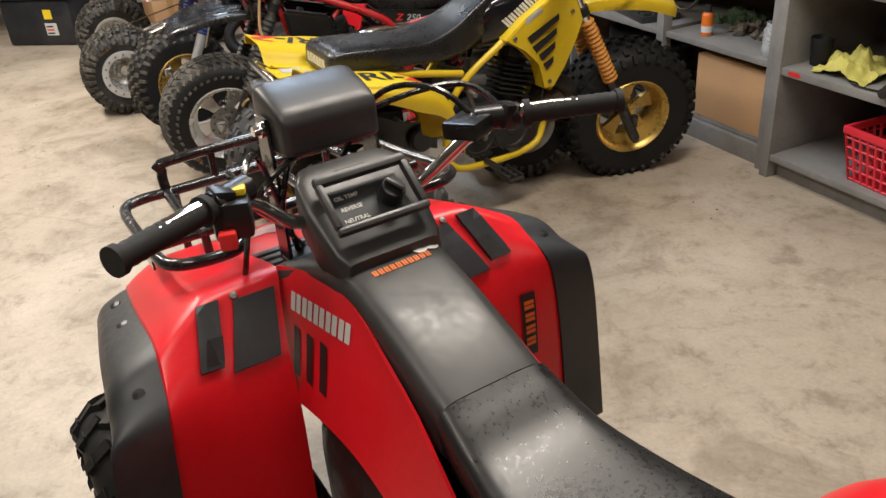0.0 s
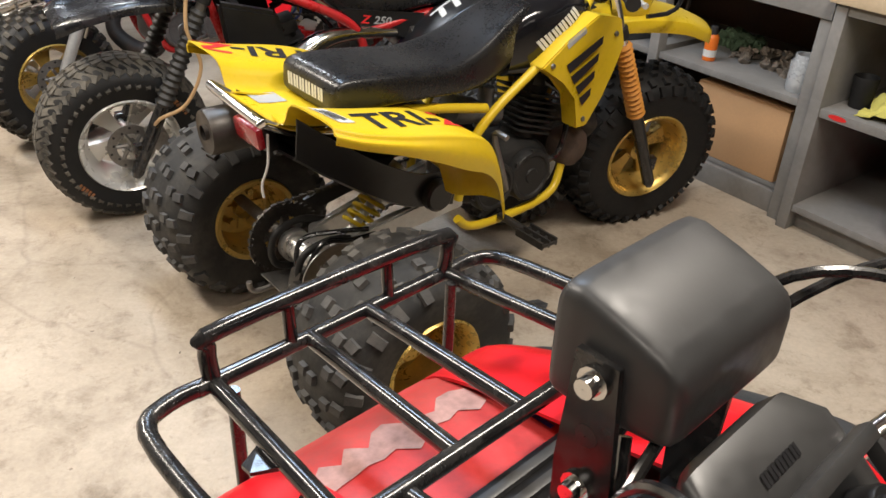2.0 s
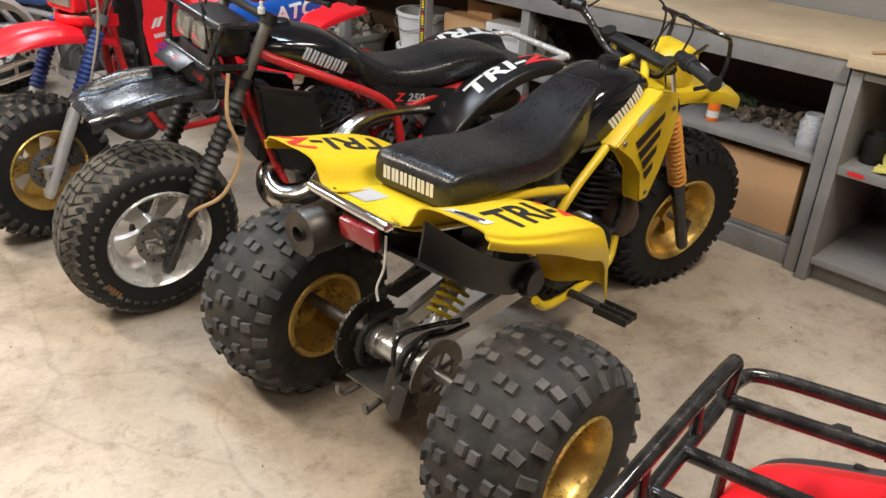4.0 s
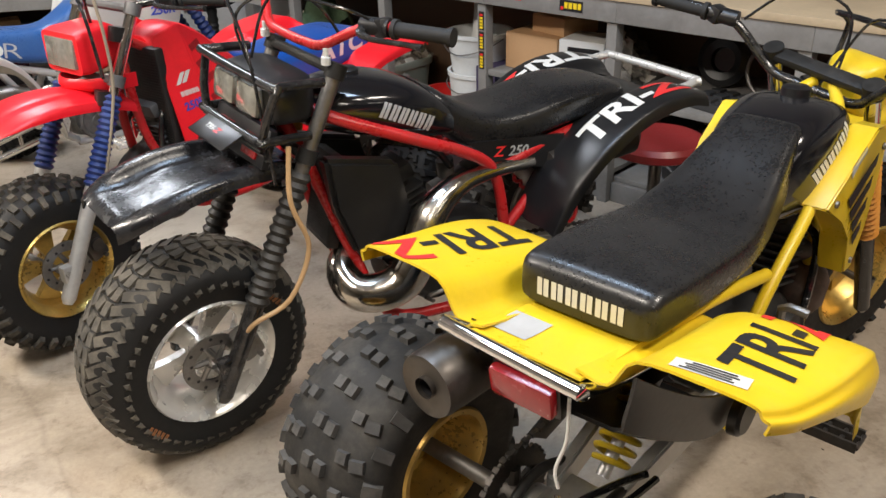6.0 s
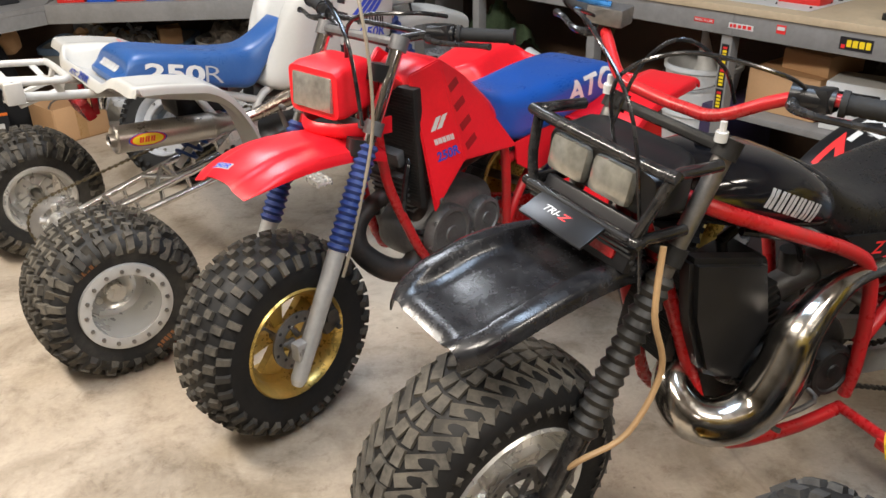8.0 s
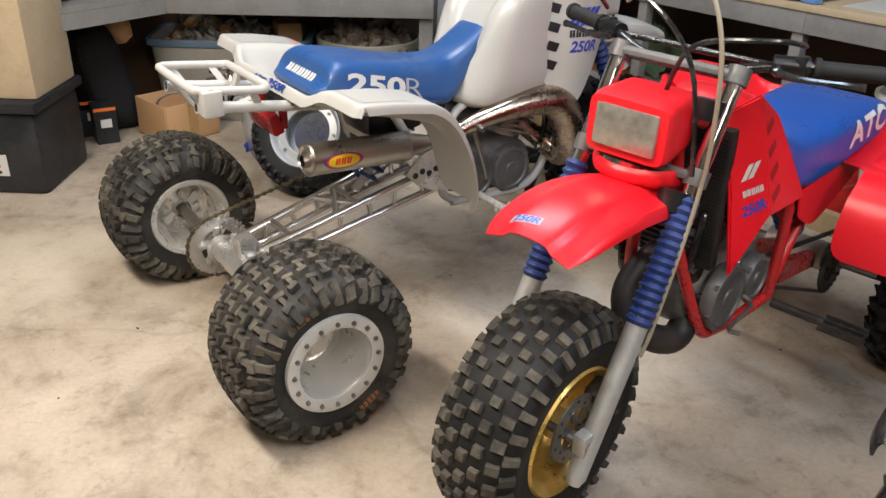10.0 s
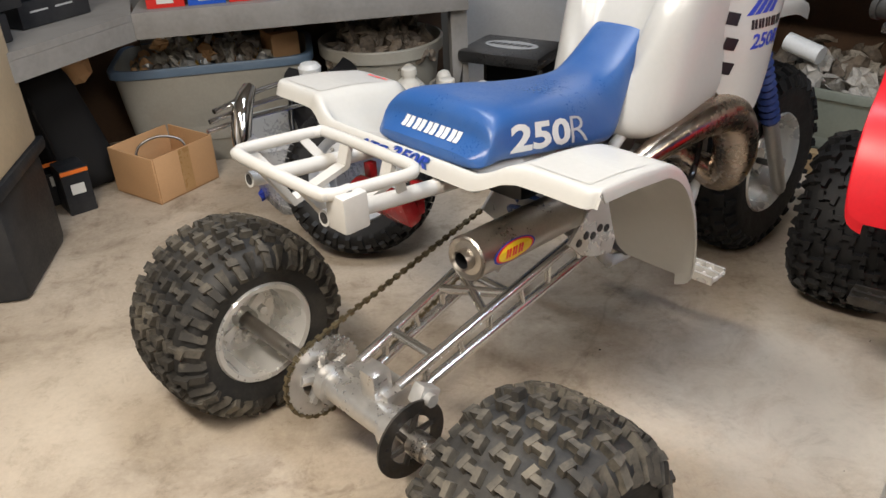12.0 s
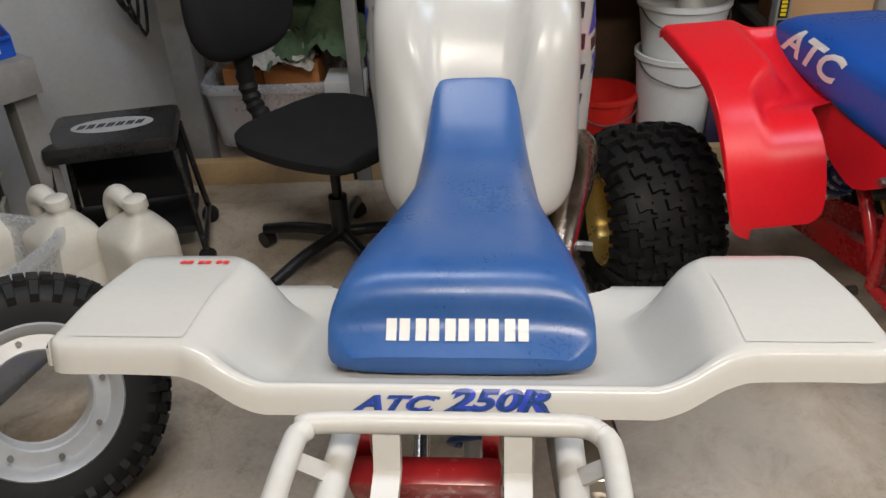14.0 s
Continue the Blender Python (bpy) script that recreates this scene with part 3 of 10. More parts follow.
        for i in range(n):
            th = i * math.tau / n
            for s in (1, -1):
                o = (0.0 if s > 0 else 0.5) * math.tau / n
                knob(th + o, s * W * 0.13, 0.026, 0.060, 0.011, 0.7 * s)
                knob(th + o + 0.04, s * W * 0.36, 0.030, 0.050, 0.011, 0.1 * s)
                knob(th + o + 0.04, s * W * 0.465, 0.030, 0.030, 0.009, 0)
    return carcass, bm


def rim_mesh(rr, W, style):
    """A rim about the y axis; its outer face looks to +y."""
    bm = B()
    w = W * 0.44
    prof = [(-w, rr + 0.008), (-w - 0.006, rr + 0.004), (-w - 0.004, rr - 0.008), (-w + 0.02, rr - 0.016), (-0.02, rr - 0.03), (w - 0.025, rr - 0.016), (w - 0.004, rr - 0.008), (w + 0.006, rr + 0.004), (w, rr + 0.008)]
    lathe(bm, prof, (0, 0, 0), (0, 1, 0), 48)
    if style == "spoke":
        lathe(bm, [(-0.03, 0.001), (-0.03, 0.035), (0.045, 0.035), (0.045, 0.001)], (0, 0, 0), (0, 1, 0), 24)
        lathe(bm, [(w - 0.02, rr - 0.012), (w - 0.045, rr * 0.86), (0.020, rr * 0.78), (-0.004, rr * 0.75), (-0.006, rr * 0.80), (-0.02, rr - 0.03)], (0, 0, 0), (0, 1, 0), 48)
    elif style in ("dish", "beadlock"):
        f = -0.015 if style == "dish" else -0.02
        lathe(bm, [(f, 0.001), (f, rr * 0.42), (f + 0.012, rr * 0.55), (f + 0.004, rr - 0.028)], (0, 0, 0), (0, 1, 0), 48)
        lathe(bm, [(f - 0.03, 0.028), (f + 0.05, 0.028), (f + 0.05, 0.001)], (0, 0, 0), (0, 1, 0), 20)
        for k in range(4):
            a = k * math.tau / 4
            slab(bm, [V(math.sin(a + o) * q, f - 0.012, math.cos(a + o) * q) for o, q in ((-0.35, 0.03), (0.35, 0.03), (0.20, rr * 0.6), (-0.20, rr * 0.6))], (0, 0.012, 0))
            a += 0.6
            lathe(bm, [(0, 0.011), (0.016, 0.011), (0.016, 0.001)], (math.sin(a) * 0.052, f, math.cos(a) * 0.052), (0, 1, 0), 6)
            lathe(bm, [(0, 0.011), (-0.016, 0.011), (-0.016, 0.001)], (math.sin(a) * 0.052, f, math.cos(a) * 0.052), (0, 1, 0), 6)
    elif style == "open":
        lathe(bm, [(0.03, rr - 0.02), (0.03, rr * 0.72), (0.025, rr * 0.72), (0.025, rr - 0.02)], (0, 0, 0), (0, 1, 0), 48)
    return bm


def wheel(parent, name, centre, R, W, rr, tread, style, rim_mat, tyre_mat, steer=None, flip=1, ring_mat=None, label="", tread_mat=None, mark=False):
    """A wheel as a rim with its tyre; flip -1 turns the outer face to -y; steer: the pose that turns it."""
    m = at(*centre) @ (pose(0, 0, 0, 0, random.uniform(0, 360), 0)) @ (Matrix() if flip > 0 else pose(0, 0, 0, 0, 0, 180))
    if steer is not None:
        m = steer @ m
    rim = part(name, moved(rim_mesh(rr, W, style), m), rim_mat, parent, label)
    carcass, knobs = tyre_mesh(R, W, rr, tread)
    tyre = part("tyre", moved(carcass, m), tyre_mat, rim)
    tagged(part("tread", moved(knobs, m), tread_mat or tyre_mat, rim, sharp=30), kind="stuff")
    if style == "spoke":
        for k in range(5):
            a = k * math.tau / 5 + 0.3
            d, u = V(math.sin(a), 0, math.cos(a)), V(math.cos(a), 0, -math.sin(a))
            pts = [d * 0.03 + u * 0.016, d * rr * 0.50 + u * 0.020, d * rr * 0.78 + u * 0.040, d * rr * 0.78 - u * 0.040, d * rr * 0.50 - u * 0.020, d * 0.03 - u * 0.016]
            bm = B()
            slab(bm, [p + V(0, 0.018, 0) for p in pts], (0, -0.022, 0))
            bmesh.ops.bevel(bm, geom=bm.edges[:], offset=0.003, segments=1, affect="EDGES")
            part("spoke", moved(bm, m), rim_mat, rim)
    if mark:
        for a in (0.6, 3.7):
            d, u = V(math.sin(a), 0, math.cos(a)), V(math.cos(a), 0, -math.sin(a))
            sticker("sidewall_mark", bars(5, 0.065, 0.016, 0.35), m @ facing(d * (rr + (R - rr) * 0.42) + V(0, W / 2 + 0.01, 0), u, (0, 1, 0)), tyre, RUST_STICKER, rim, "", 0.001)
    if ring_mat:
        bm = B()
        o = W * 0.44 + 0.004
        lathe(bm, [(o, rr + 0.010), (o + 0.010, rr + 0.008), (o + 0.012, rr - 0.006), (o + 0.008, rr - 0.024), (o, rr - 0.024)], (0, 0, 0), (0, 1, 0), 48)
        part("beadlock_ring", moved(bm, m), ring_mat, rim, "white painted beadlock ring")
        for k in range(16):
            a = k * math.tau / 16
            bm = B()
            lathe(bm, [(o + 0.008, 0.007), (o + 0.016, 0.006), (o + 0.016, 0.0005)], (math.sin(a) * (rr - 0.009), 0, math.cos(a) * (rr - 0.009)), (0, 1, 0), 6)
            part("bolt", moved(bm, m), STEEL, rim)
    return rim


# ---- the room ----
def box_part(name, lo, hi, mat, parent=None, bevel=0.0, label=""):
    bm = B()
    lo, hi = Vector(lo), Vector(hi)
    c, s = (lo + hi) / 2, hi - lo
    block(bm, s.x, s.y, s.z, at(*c), bevel)
    return part(name, bm, mat, parent, label)


bm = B()
slab(bm, [(-6, -4.5, 0), (8, -4.5, 0), (8, 10.5, 0), (-6, 10.5, 0)], (0, 0, -0.15))
tagged(part("floor", bm, CONCRETE), "worn tan concrete garage floor with stains", "floor", kind="structure")
bm = B()
slab(bm, [(-6, -4.5, CEILING), (8, -4.5, CEILING), (8, 10.5, CEILING), (-6, 10.5, CEILING)], (0, 0, 0.12))
tagged(part("ceiling", bm, CEIL_PAINT), "plain pale painted garage ceiling", "ceiling", kind="structure")

# the long bench runs along BENCH; its frame: x along the bench, y into it, z up
O1, D1, N1 = V(1.44, 3.23, 0), V(-0.454, 0.891, 0), V(0.891, 0.454, 0)
BENCH = Matrix(((D1.x, N1.x, 0, O1.x), (D1.y, N1.y, 0, O1.y), (0, 0, 1, 0), (0, 0, 0, 1)))
O2, D2 = V(-2.22, 6.95, 0), V(0.988, -0.155, 0)
N2 = V(0.155, 0.988, 0)
BENCH2 = Matrix(((D2.x, N2.x, 0, O2.x), (D2.y, N2.y, 0, O2.y), (0, 0, 1, 0), (0, 0, 0, 1)))


def wall(name, p, q, out, mat=WALL_PAINT, label="plain painted garage wall"):
    bm = B()
    p, q, o = Vector(p), Vector(q), Vector(out).normalized() * 0.12
    slab(bm, [p, q, q + o, p + o], (0, 0, CEILING))
    return tagged(part(name, bm, mat), label, "wall", kind="structure")


a0, a1 = BENCH @ V(-7.4, 0.68, 0), BENCH @ V(4.75, 0.68, 0)
b0, b1 = BENCH2 @ V(-3.2, 0.66, 0), BENCH2 @ V(2.55, 0.66, 0)
wall("wall_east", a0, a1, N1)
wall("wall_north", b0, b1, N2)
wall("wall_west", (-4.3, -3.6, 0), (-4.3, 8.4, 0), (-1, 0, 0))
wall("wall_south", (-4.3, -3.4, 0), (6.0, -3.4, 0), (0, -1, 0))

# lamp fixtures
for k, (x, y, turn, watts, tint) in enumerate(LAMPS):
    fx = thing("shop_lamp", "long white ceiling shop lamp", "ceiling lamp", pose(x, y, 0, 0, 0, turn), "ceiling lamps")
    bm = B()
    block(bm, 1.34, 0.34, 0.05, at(0, 0, CEILING - 0.03), 0.01)
    part("lamp_body", bm, WHITE_PAINT, fx)


# ---- the long workbench with its shelves ----
def bench_unit(s0, s1, label, open_left=False):
    t = thing("workbench", label, "workbench", BENCH, "workbench units")
    box_part("post", (s0 - 0.02, 0, 0), (s0 + 0.025, 0.05, 0.735), WOOD_GREY, t, 0.002)
    box_part("fascia", (s0 - 0.02, -0.012, 0.735), (s1 - 0.0205, 0.025, 0.815), WOOD_GREY, t, 0.002)
    box_part("shelf", (s0 + 0.026, 0.012, 0.425), (s1 - 0.022, 0.60, 0.45), WOOD_GREY, t, 0.002)
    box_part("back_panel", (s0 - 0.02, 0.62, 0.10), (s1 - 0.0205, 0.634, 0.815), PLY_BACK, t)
    box_part("bottom_board", (s0 + 0.026, 0.05, 0.085), (s1 - 0.022, 0.61, 0.105), WOOD_GREY, t, 0.002)
    box_part("base_board", (s0 + 0.026, 0.03, 0), (s1 - 0.022, 0.07, 0.083), WOOD_GREY, t, 0.002)
    return t


EDGES = [0.05, 0.72, 1.45, 2.11, 2.76, 3.50, 4.15]
for s0, s1 in zip(EDGES[:3], EDGES[1:]):
    bench_unit(s0, s1, "grey painted wooden workbench unit with two open shelves")
for s0, s1 in zip(EDGES[3:], EDGES[4:]):
    t = thing("workbench", "grey painted wooden workbench bay, open to the floor", "workbench", BENCH, "workbench units")
    box_part("post", (s0 - 0.02, 0, 0.0), (s0 + 0.025, 0.05, 0.735), WOOD_GREY, t, 0.002)
    box_part("fascia", (s0 - 0.02, -0.012, 0.735), (s1 - 0.0205, 0.025, 0.815), WOOD_GREY, t, 0.002)
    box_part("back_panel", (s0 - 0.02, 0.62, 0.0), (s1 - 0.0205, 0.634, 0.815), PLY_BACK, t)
    box_part("base_beam", (s0 + 0.027, 0.002, 0), (s1 - 0.022, 0.045, 0.088), LUMBER, t, 0.002, "raw pine base beam")
t = thing("worktop", "worn plywood worktop along the bench", "worktop", BENCH)
for s0, s1 in ((-0.02, 1.215), (1.217, 2.44), (2.442, 3.66), (3.662, 4.16)):
    box_part("top_board", (s0, -0.02, 0.816), (s1, 0.66, 0.842), PLY_TOP, t, 0.002)

# the nearer cabinet, a little taller, set forward
t = thing("shelf_cabinet", "grey painted plywood shelf cabinet with stained top", "cabinet", BENCH)
for s in (-0.005, -0.95, -1.9, -2.85):
    box_part("upright", (s - 0.02, -0.035, 0), (s + 0.02, 0.62, 0.80), WOOD_GREY, t, 0.002)
for s in (-0.93, -1.88, -2.83):
    box_part("shelf", (s + 0.001, -0.03, 0.43), (s + 0.904, 0.60, 0.46), WOOD_GREY, t, 0.002)
    box_part("bottom_board", (s + 0.001, -0.03, 0.075), (s + 0.904, 0.60, 0.10), WOOD_GREY, t, 0.002)
    box_part("fascia", (s + 0.001, -0.03, 0.765), (s + 0.904, 0.0, 0.80), WOOD_GREY, t, 0.002)
    box_part("toe_board", (s + 0.001, 0.02, 0), (s + 0.904, 0.05, 0.073), WOOD_GREY, t)
    box_part("back_panel", (s + 0.001, 0.602, 0.0), (s + 0.904, 0.615, 0.80), WOOD_GREY, t)
box_part("top_board", (-2.9, -0.06, 0.801), (0.03, 0.66, 0.845), PLY_TOP, t, 0.004)

# ---- the low bench at the back, with its corner ----
t = thing("low_bench", "low grey painted workbench with thick front board", "workbench", BENCH2)
box_part("fascia", (-0.02, -0.02, 0.585), (1.22, 0.02, 0.68), WOOD_GREY, t, 0.003)
box_part("top_board", (-0.02, 0.021, 0.655), (1.22, 0.65, 0.68), WOOD_GREY, t, 0.002)
box_part("post", (1.155, 0.022, 0), (1.22, 0.09, 0.654), WOOD_GREY, t, 0.002)
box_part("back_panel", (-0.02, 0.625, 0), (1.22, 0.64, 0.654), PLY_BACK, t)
t = thing("low_bench", "low grey painted corner bench with boxes on top", "workbench", at(*O2))
bm = B()
slab(bm, [(-0.022, -0.02, 0.655), (-0.62, -0.60, 0.655), (-1.5, -0.60, 0.655), (-1.5, 0.65, 0.655), (-0.022, 0.65, 0.655)], (0, 0, 0.025))
part("top_board", bm, WOOD_GREY, t)
bm = B()
slab(bm, [(-0.022, -0.021, 0.585), (-0.63, -0.61, 0.585), (-0.65, -0.585, 0.585), (-0.045, 0.0, 0.585)], (0, 0, 0.069))
part("fascia", bm, WOOD_GREY, t)
box_part("post", (-1.40, -0.5, 0), (-1.33, -0.43, 0.654), WOOD_GREY, t)
box_part("back_panel", (-1.5, 0.60, 0), (-0.03, 0.615, 0.654), PLY_BACK, t)

# steel sheet and column behind the stool
t = thing("steel_panel", "plain grey steel sheet standing against the wall", "panel", BENCH2)
box_part("sheet", (1.26, 0.55, 0.0), (2.15, 0.585, 1.9), STEEL_GREY, t, 0.003)
t = thing("column", "grey painted wooden column beside the bench", "column", pose(-0.28, 6.98, 0, 0, 0, 117))
box_part("shaft", (-0.045, -0.045, 0), (0.045, 0.045, CEILING), WOOD_GREY, t, 0.003)


# ---- parts that the three-wheelers share (x forward, y to the left, z up; the rear axle stands over the origin) ----
def steering(x, z, rake, degrees):
    """The pose that turns the fork about its raked axis through (x, 0, z)."""
    axis = V(-math.sin(radians(rake)), 0, math.cos(radians(rake)))
    return at(x, 0, z) @ Matrix.Rotation(radians(degrees), 4, axis) @ at(-x, 0, -z)


def fork(t, S, axle_x, axle_z, rake, half, top_z, boot_mat, leg_mat, boot=(0.40, 0.74), boot_r=0.029, tube_mat=None, clamp_mat=SILVER):
    """Two telescopic legs with ribbed boots, clamps between them, in the steered pose S."""
    d = V(-math.sin(radians(rake)), 0, math.cos(radians(rake)))
    lead = V(0.035, 0, 0.0)
    for s in (1, -1):
        base = V(axle_x, s * half, axle_z) - lead
        at_z = lambda z: base + d * ((z - base.z) / d.z)
        bm = B()
        rod(bm, at_z(axle_z - 0.075), at_z(boot[0] + 0.02), 0.021, 0.023, 14)
        rod(bm, at_z(axle_z - 0.09), at_z(axle_z - 0.075), 0.014, 0.021, 14)
        block(bm, 0.035, 0.03, 0.05, at(*(V(axle_x, s * (half - 0.005), axle_z) - lead * 0.4)), 0.006)
        leg = part("fork_leg", moved(bm, S), leg_mat, t)
        bm = B()
        rod(bm, at_z(boot[0]), at_z(top_z), 0.017, seg=14)
        part("fork_tube", moved(bm, S), tube_mat or CHROME, leg)
        bm = B()
        n = 15
        pts, radii = [], []
        for k in range(n * 2 + 1):
            pts.append(at_z(boot[0] + (boot[1] - boot[0]) * k / (n * 2)))
            radii.append((boot_r if k % 2 else boot_r - 0.007) * (1.0 - 0.12 * k / (n * 2)))
        tube(bm, pts, 0.03, 16, radii=radii)
        part("fork_boot", moved(bm, S), boot_mat, leg)
    for z in (boot[1] + 0.035, top_z - 0.015):
        bm = B()
        c = V(axle_x, 0, axle_z) - lead
        c = c + d * ((z - c.z) / d.z)
        block(bm, 0.038, half * 2 + 0.01, 0.022, at(*c) @ pose(0, 0, 0, 0, -rake, 0), 0.01)
        for s in (1, -1):
            rod(bm, c + V(0, s * half, 0) - d * 0.016, c + V(0, s * half, 0) + d * 0.018, 0.0235, seg=16)
        part("fork_clamp", moved(bm, S), clamp_mat, t)
    bm = B()
    rod(bm, (axle_x - 0.01, -half - 0.01, axle_z), (axle_x - 0.01, half + 0.01, axle_z), 0.010)
    part("front_axle", moved(bm, S), STEEL, t)


def disc(name, parent, c, r, S=None, holes=True, mat=STEEL):
    bm = B()
    lathe(bm, [(-0.0025, r * 0.62), (-0.0025, r), (0.0025, r), (0.0025, r * 0.62), (-0.0025, r * 0.62)], c, (0, 1, 0), 48)
    ob = part(name, moved(bm, S or Matrix()), mat, parent)
    for k in range(6):
        a = k * math.tau / 6
        p, q = V(math.sin(a), 0, math.cos(a)), V(math.sin(a + 0.35), 0, math.cos(a + 0.35))
        bm = B()
        rod(bm, Vector(c) + p * r * 0.2, Vector(c) + q * r * 0.66, 0.008, 0.006, 6)
        part("disc_arm", moved(bm, S or Matrix()), mat, ob)
    if holes:
        for k in range(14):
            bm = B()
            a = k * math.tau / 14
            rad = r * (0.74 if k % 2 else 0.88)
            p = Vector(c) + V(math.sin(a), 0, math.cos(a)) * rad
            rod(bm, p - V(0, 0.0032, 0), p + V(0, 0.0032, 0), 0.0045, seg=8)
            part("drilled_hole", moved(bm, S or Matrix()), BLACK_STICKER, ob)
    return ob


def caliper(t, c, S=None, mat=DARK_STEEL):
    bm = B()
    block(bm, 0.06, 0.045, 0.085, at(*c) @ pose(0, 0, 0, 0, 20, 0), 0.012)
    rod(bm, V(*c) + V(0.0, 0.02, 0.012), V(*c) + V(0, 0.034, 0.012), 0.019, seg=16)
    rod(bm, V(*c) + V(-0.02, 0.02, -0.03), V(*c) + V(-0.02, 0.034, -0.03), 0.007, seg=8)
    part("brake_caliper", moved(bm, S or Matrix()), mat, t)


def handlebar(t, S, x, z, width, sweep, rise, bar_mat, cross=True, grip_len=0.125, levers=True, lever_mat=BLACK_TUBE, r=0.011):
    """A bent bar with grips, perches, levers and a crossbar, in the steered pose S."""
    w = width / 2
    pts = [(x - sweep, -w, z + rise), (x - sweep * 0.45, -w * 0.58, z + rise * 0.94), (x - 0.005, -w * 0.30, z + 0.01), (x, -0.05, z), (x, 0.05, z), (x - 0.005, w * 0.30, z + 0.01),
           (x - sweep * 0.45, w * 0.58, z + rise * 0.94), (x - sweep, w, z + rise)]
    bm = B()
    tube(bm, pts, r, 12, 5)
    bar = part("handlebar", moved(bm, S), bar_mat, t)
    if cross:
        bm = B()
        rod(bm, (x - sweep * 0.35, -w * 0.52, z + rise * 0.82), (x - sweep * 0.35, w * 0.52, z + rise * 0.82), 0.007)
        part("crossbar", moved(bm, S), bar_mat, bar)
    for s in (1, -1):
        end = V(x - sweep, s * w, z + rise)
        inn = V(x - sweep * 0.45, s * w * 0.58, z + rise * 0.94)
        d = (inn - end).normalized()
        bm = B()
        n = 22
        tube(bm, [end + d * (grip_len * k / n) for k in range(n + 1)], 0.016, 14, radii=[0.0165 if k % 2 else 0.0152 for k in range(n + 1)])
        rod(bm, end - d * 0.006, end + d * 0.004, 0.0195, seg=14)
        rod(bm, end + d * (grip_len - 0.004), end + d * (grip_len + 0.006), 0.021, seg=14)
        part("grip", moved(bm, S), GRIP, bar)
        bm = B()
        c = end + d * (grip_len + 0.03)
        block(bm, 0.036, 0.032, 0.04, at(*c) @ pose(0, 0, 0, 15, 0, 0), 0.008)
        rod(bm, c - d * 0.016, c + d * 0.05, 0.019, seg=14)
        part("switch_box", moved(bm, S), BLACK, bar)
        if levers:
            bm = B()
            p = c + d * 0.03 + V(0.03, 0, -0.008)
            tube(bm, [c + d * 0.03, p, p - d * 0.05 + V(0.022, 0, -0.004), p - d * 0.13 + V(0.014, 0, -0.008), p - d * 0.165 + V(0.02, 0, -0.008)], 0.006, 8, 4, radii=[0.008, 0.009, 0.0065, 0.006, 0.0085])
            part("lever", moved(bm, S), lever_mat, bar)
    return bar


def cables(t, S, runs, r=0.0035, mat=BLACK_TUBE):
    for pts in runs:
        bm = B()
        tube(bm, pts, r, 8, 6)
        part("cable", moved(bm, S) if S is not None else bm, mat, t)


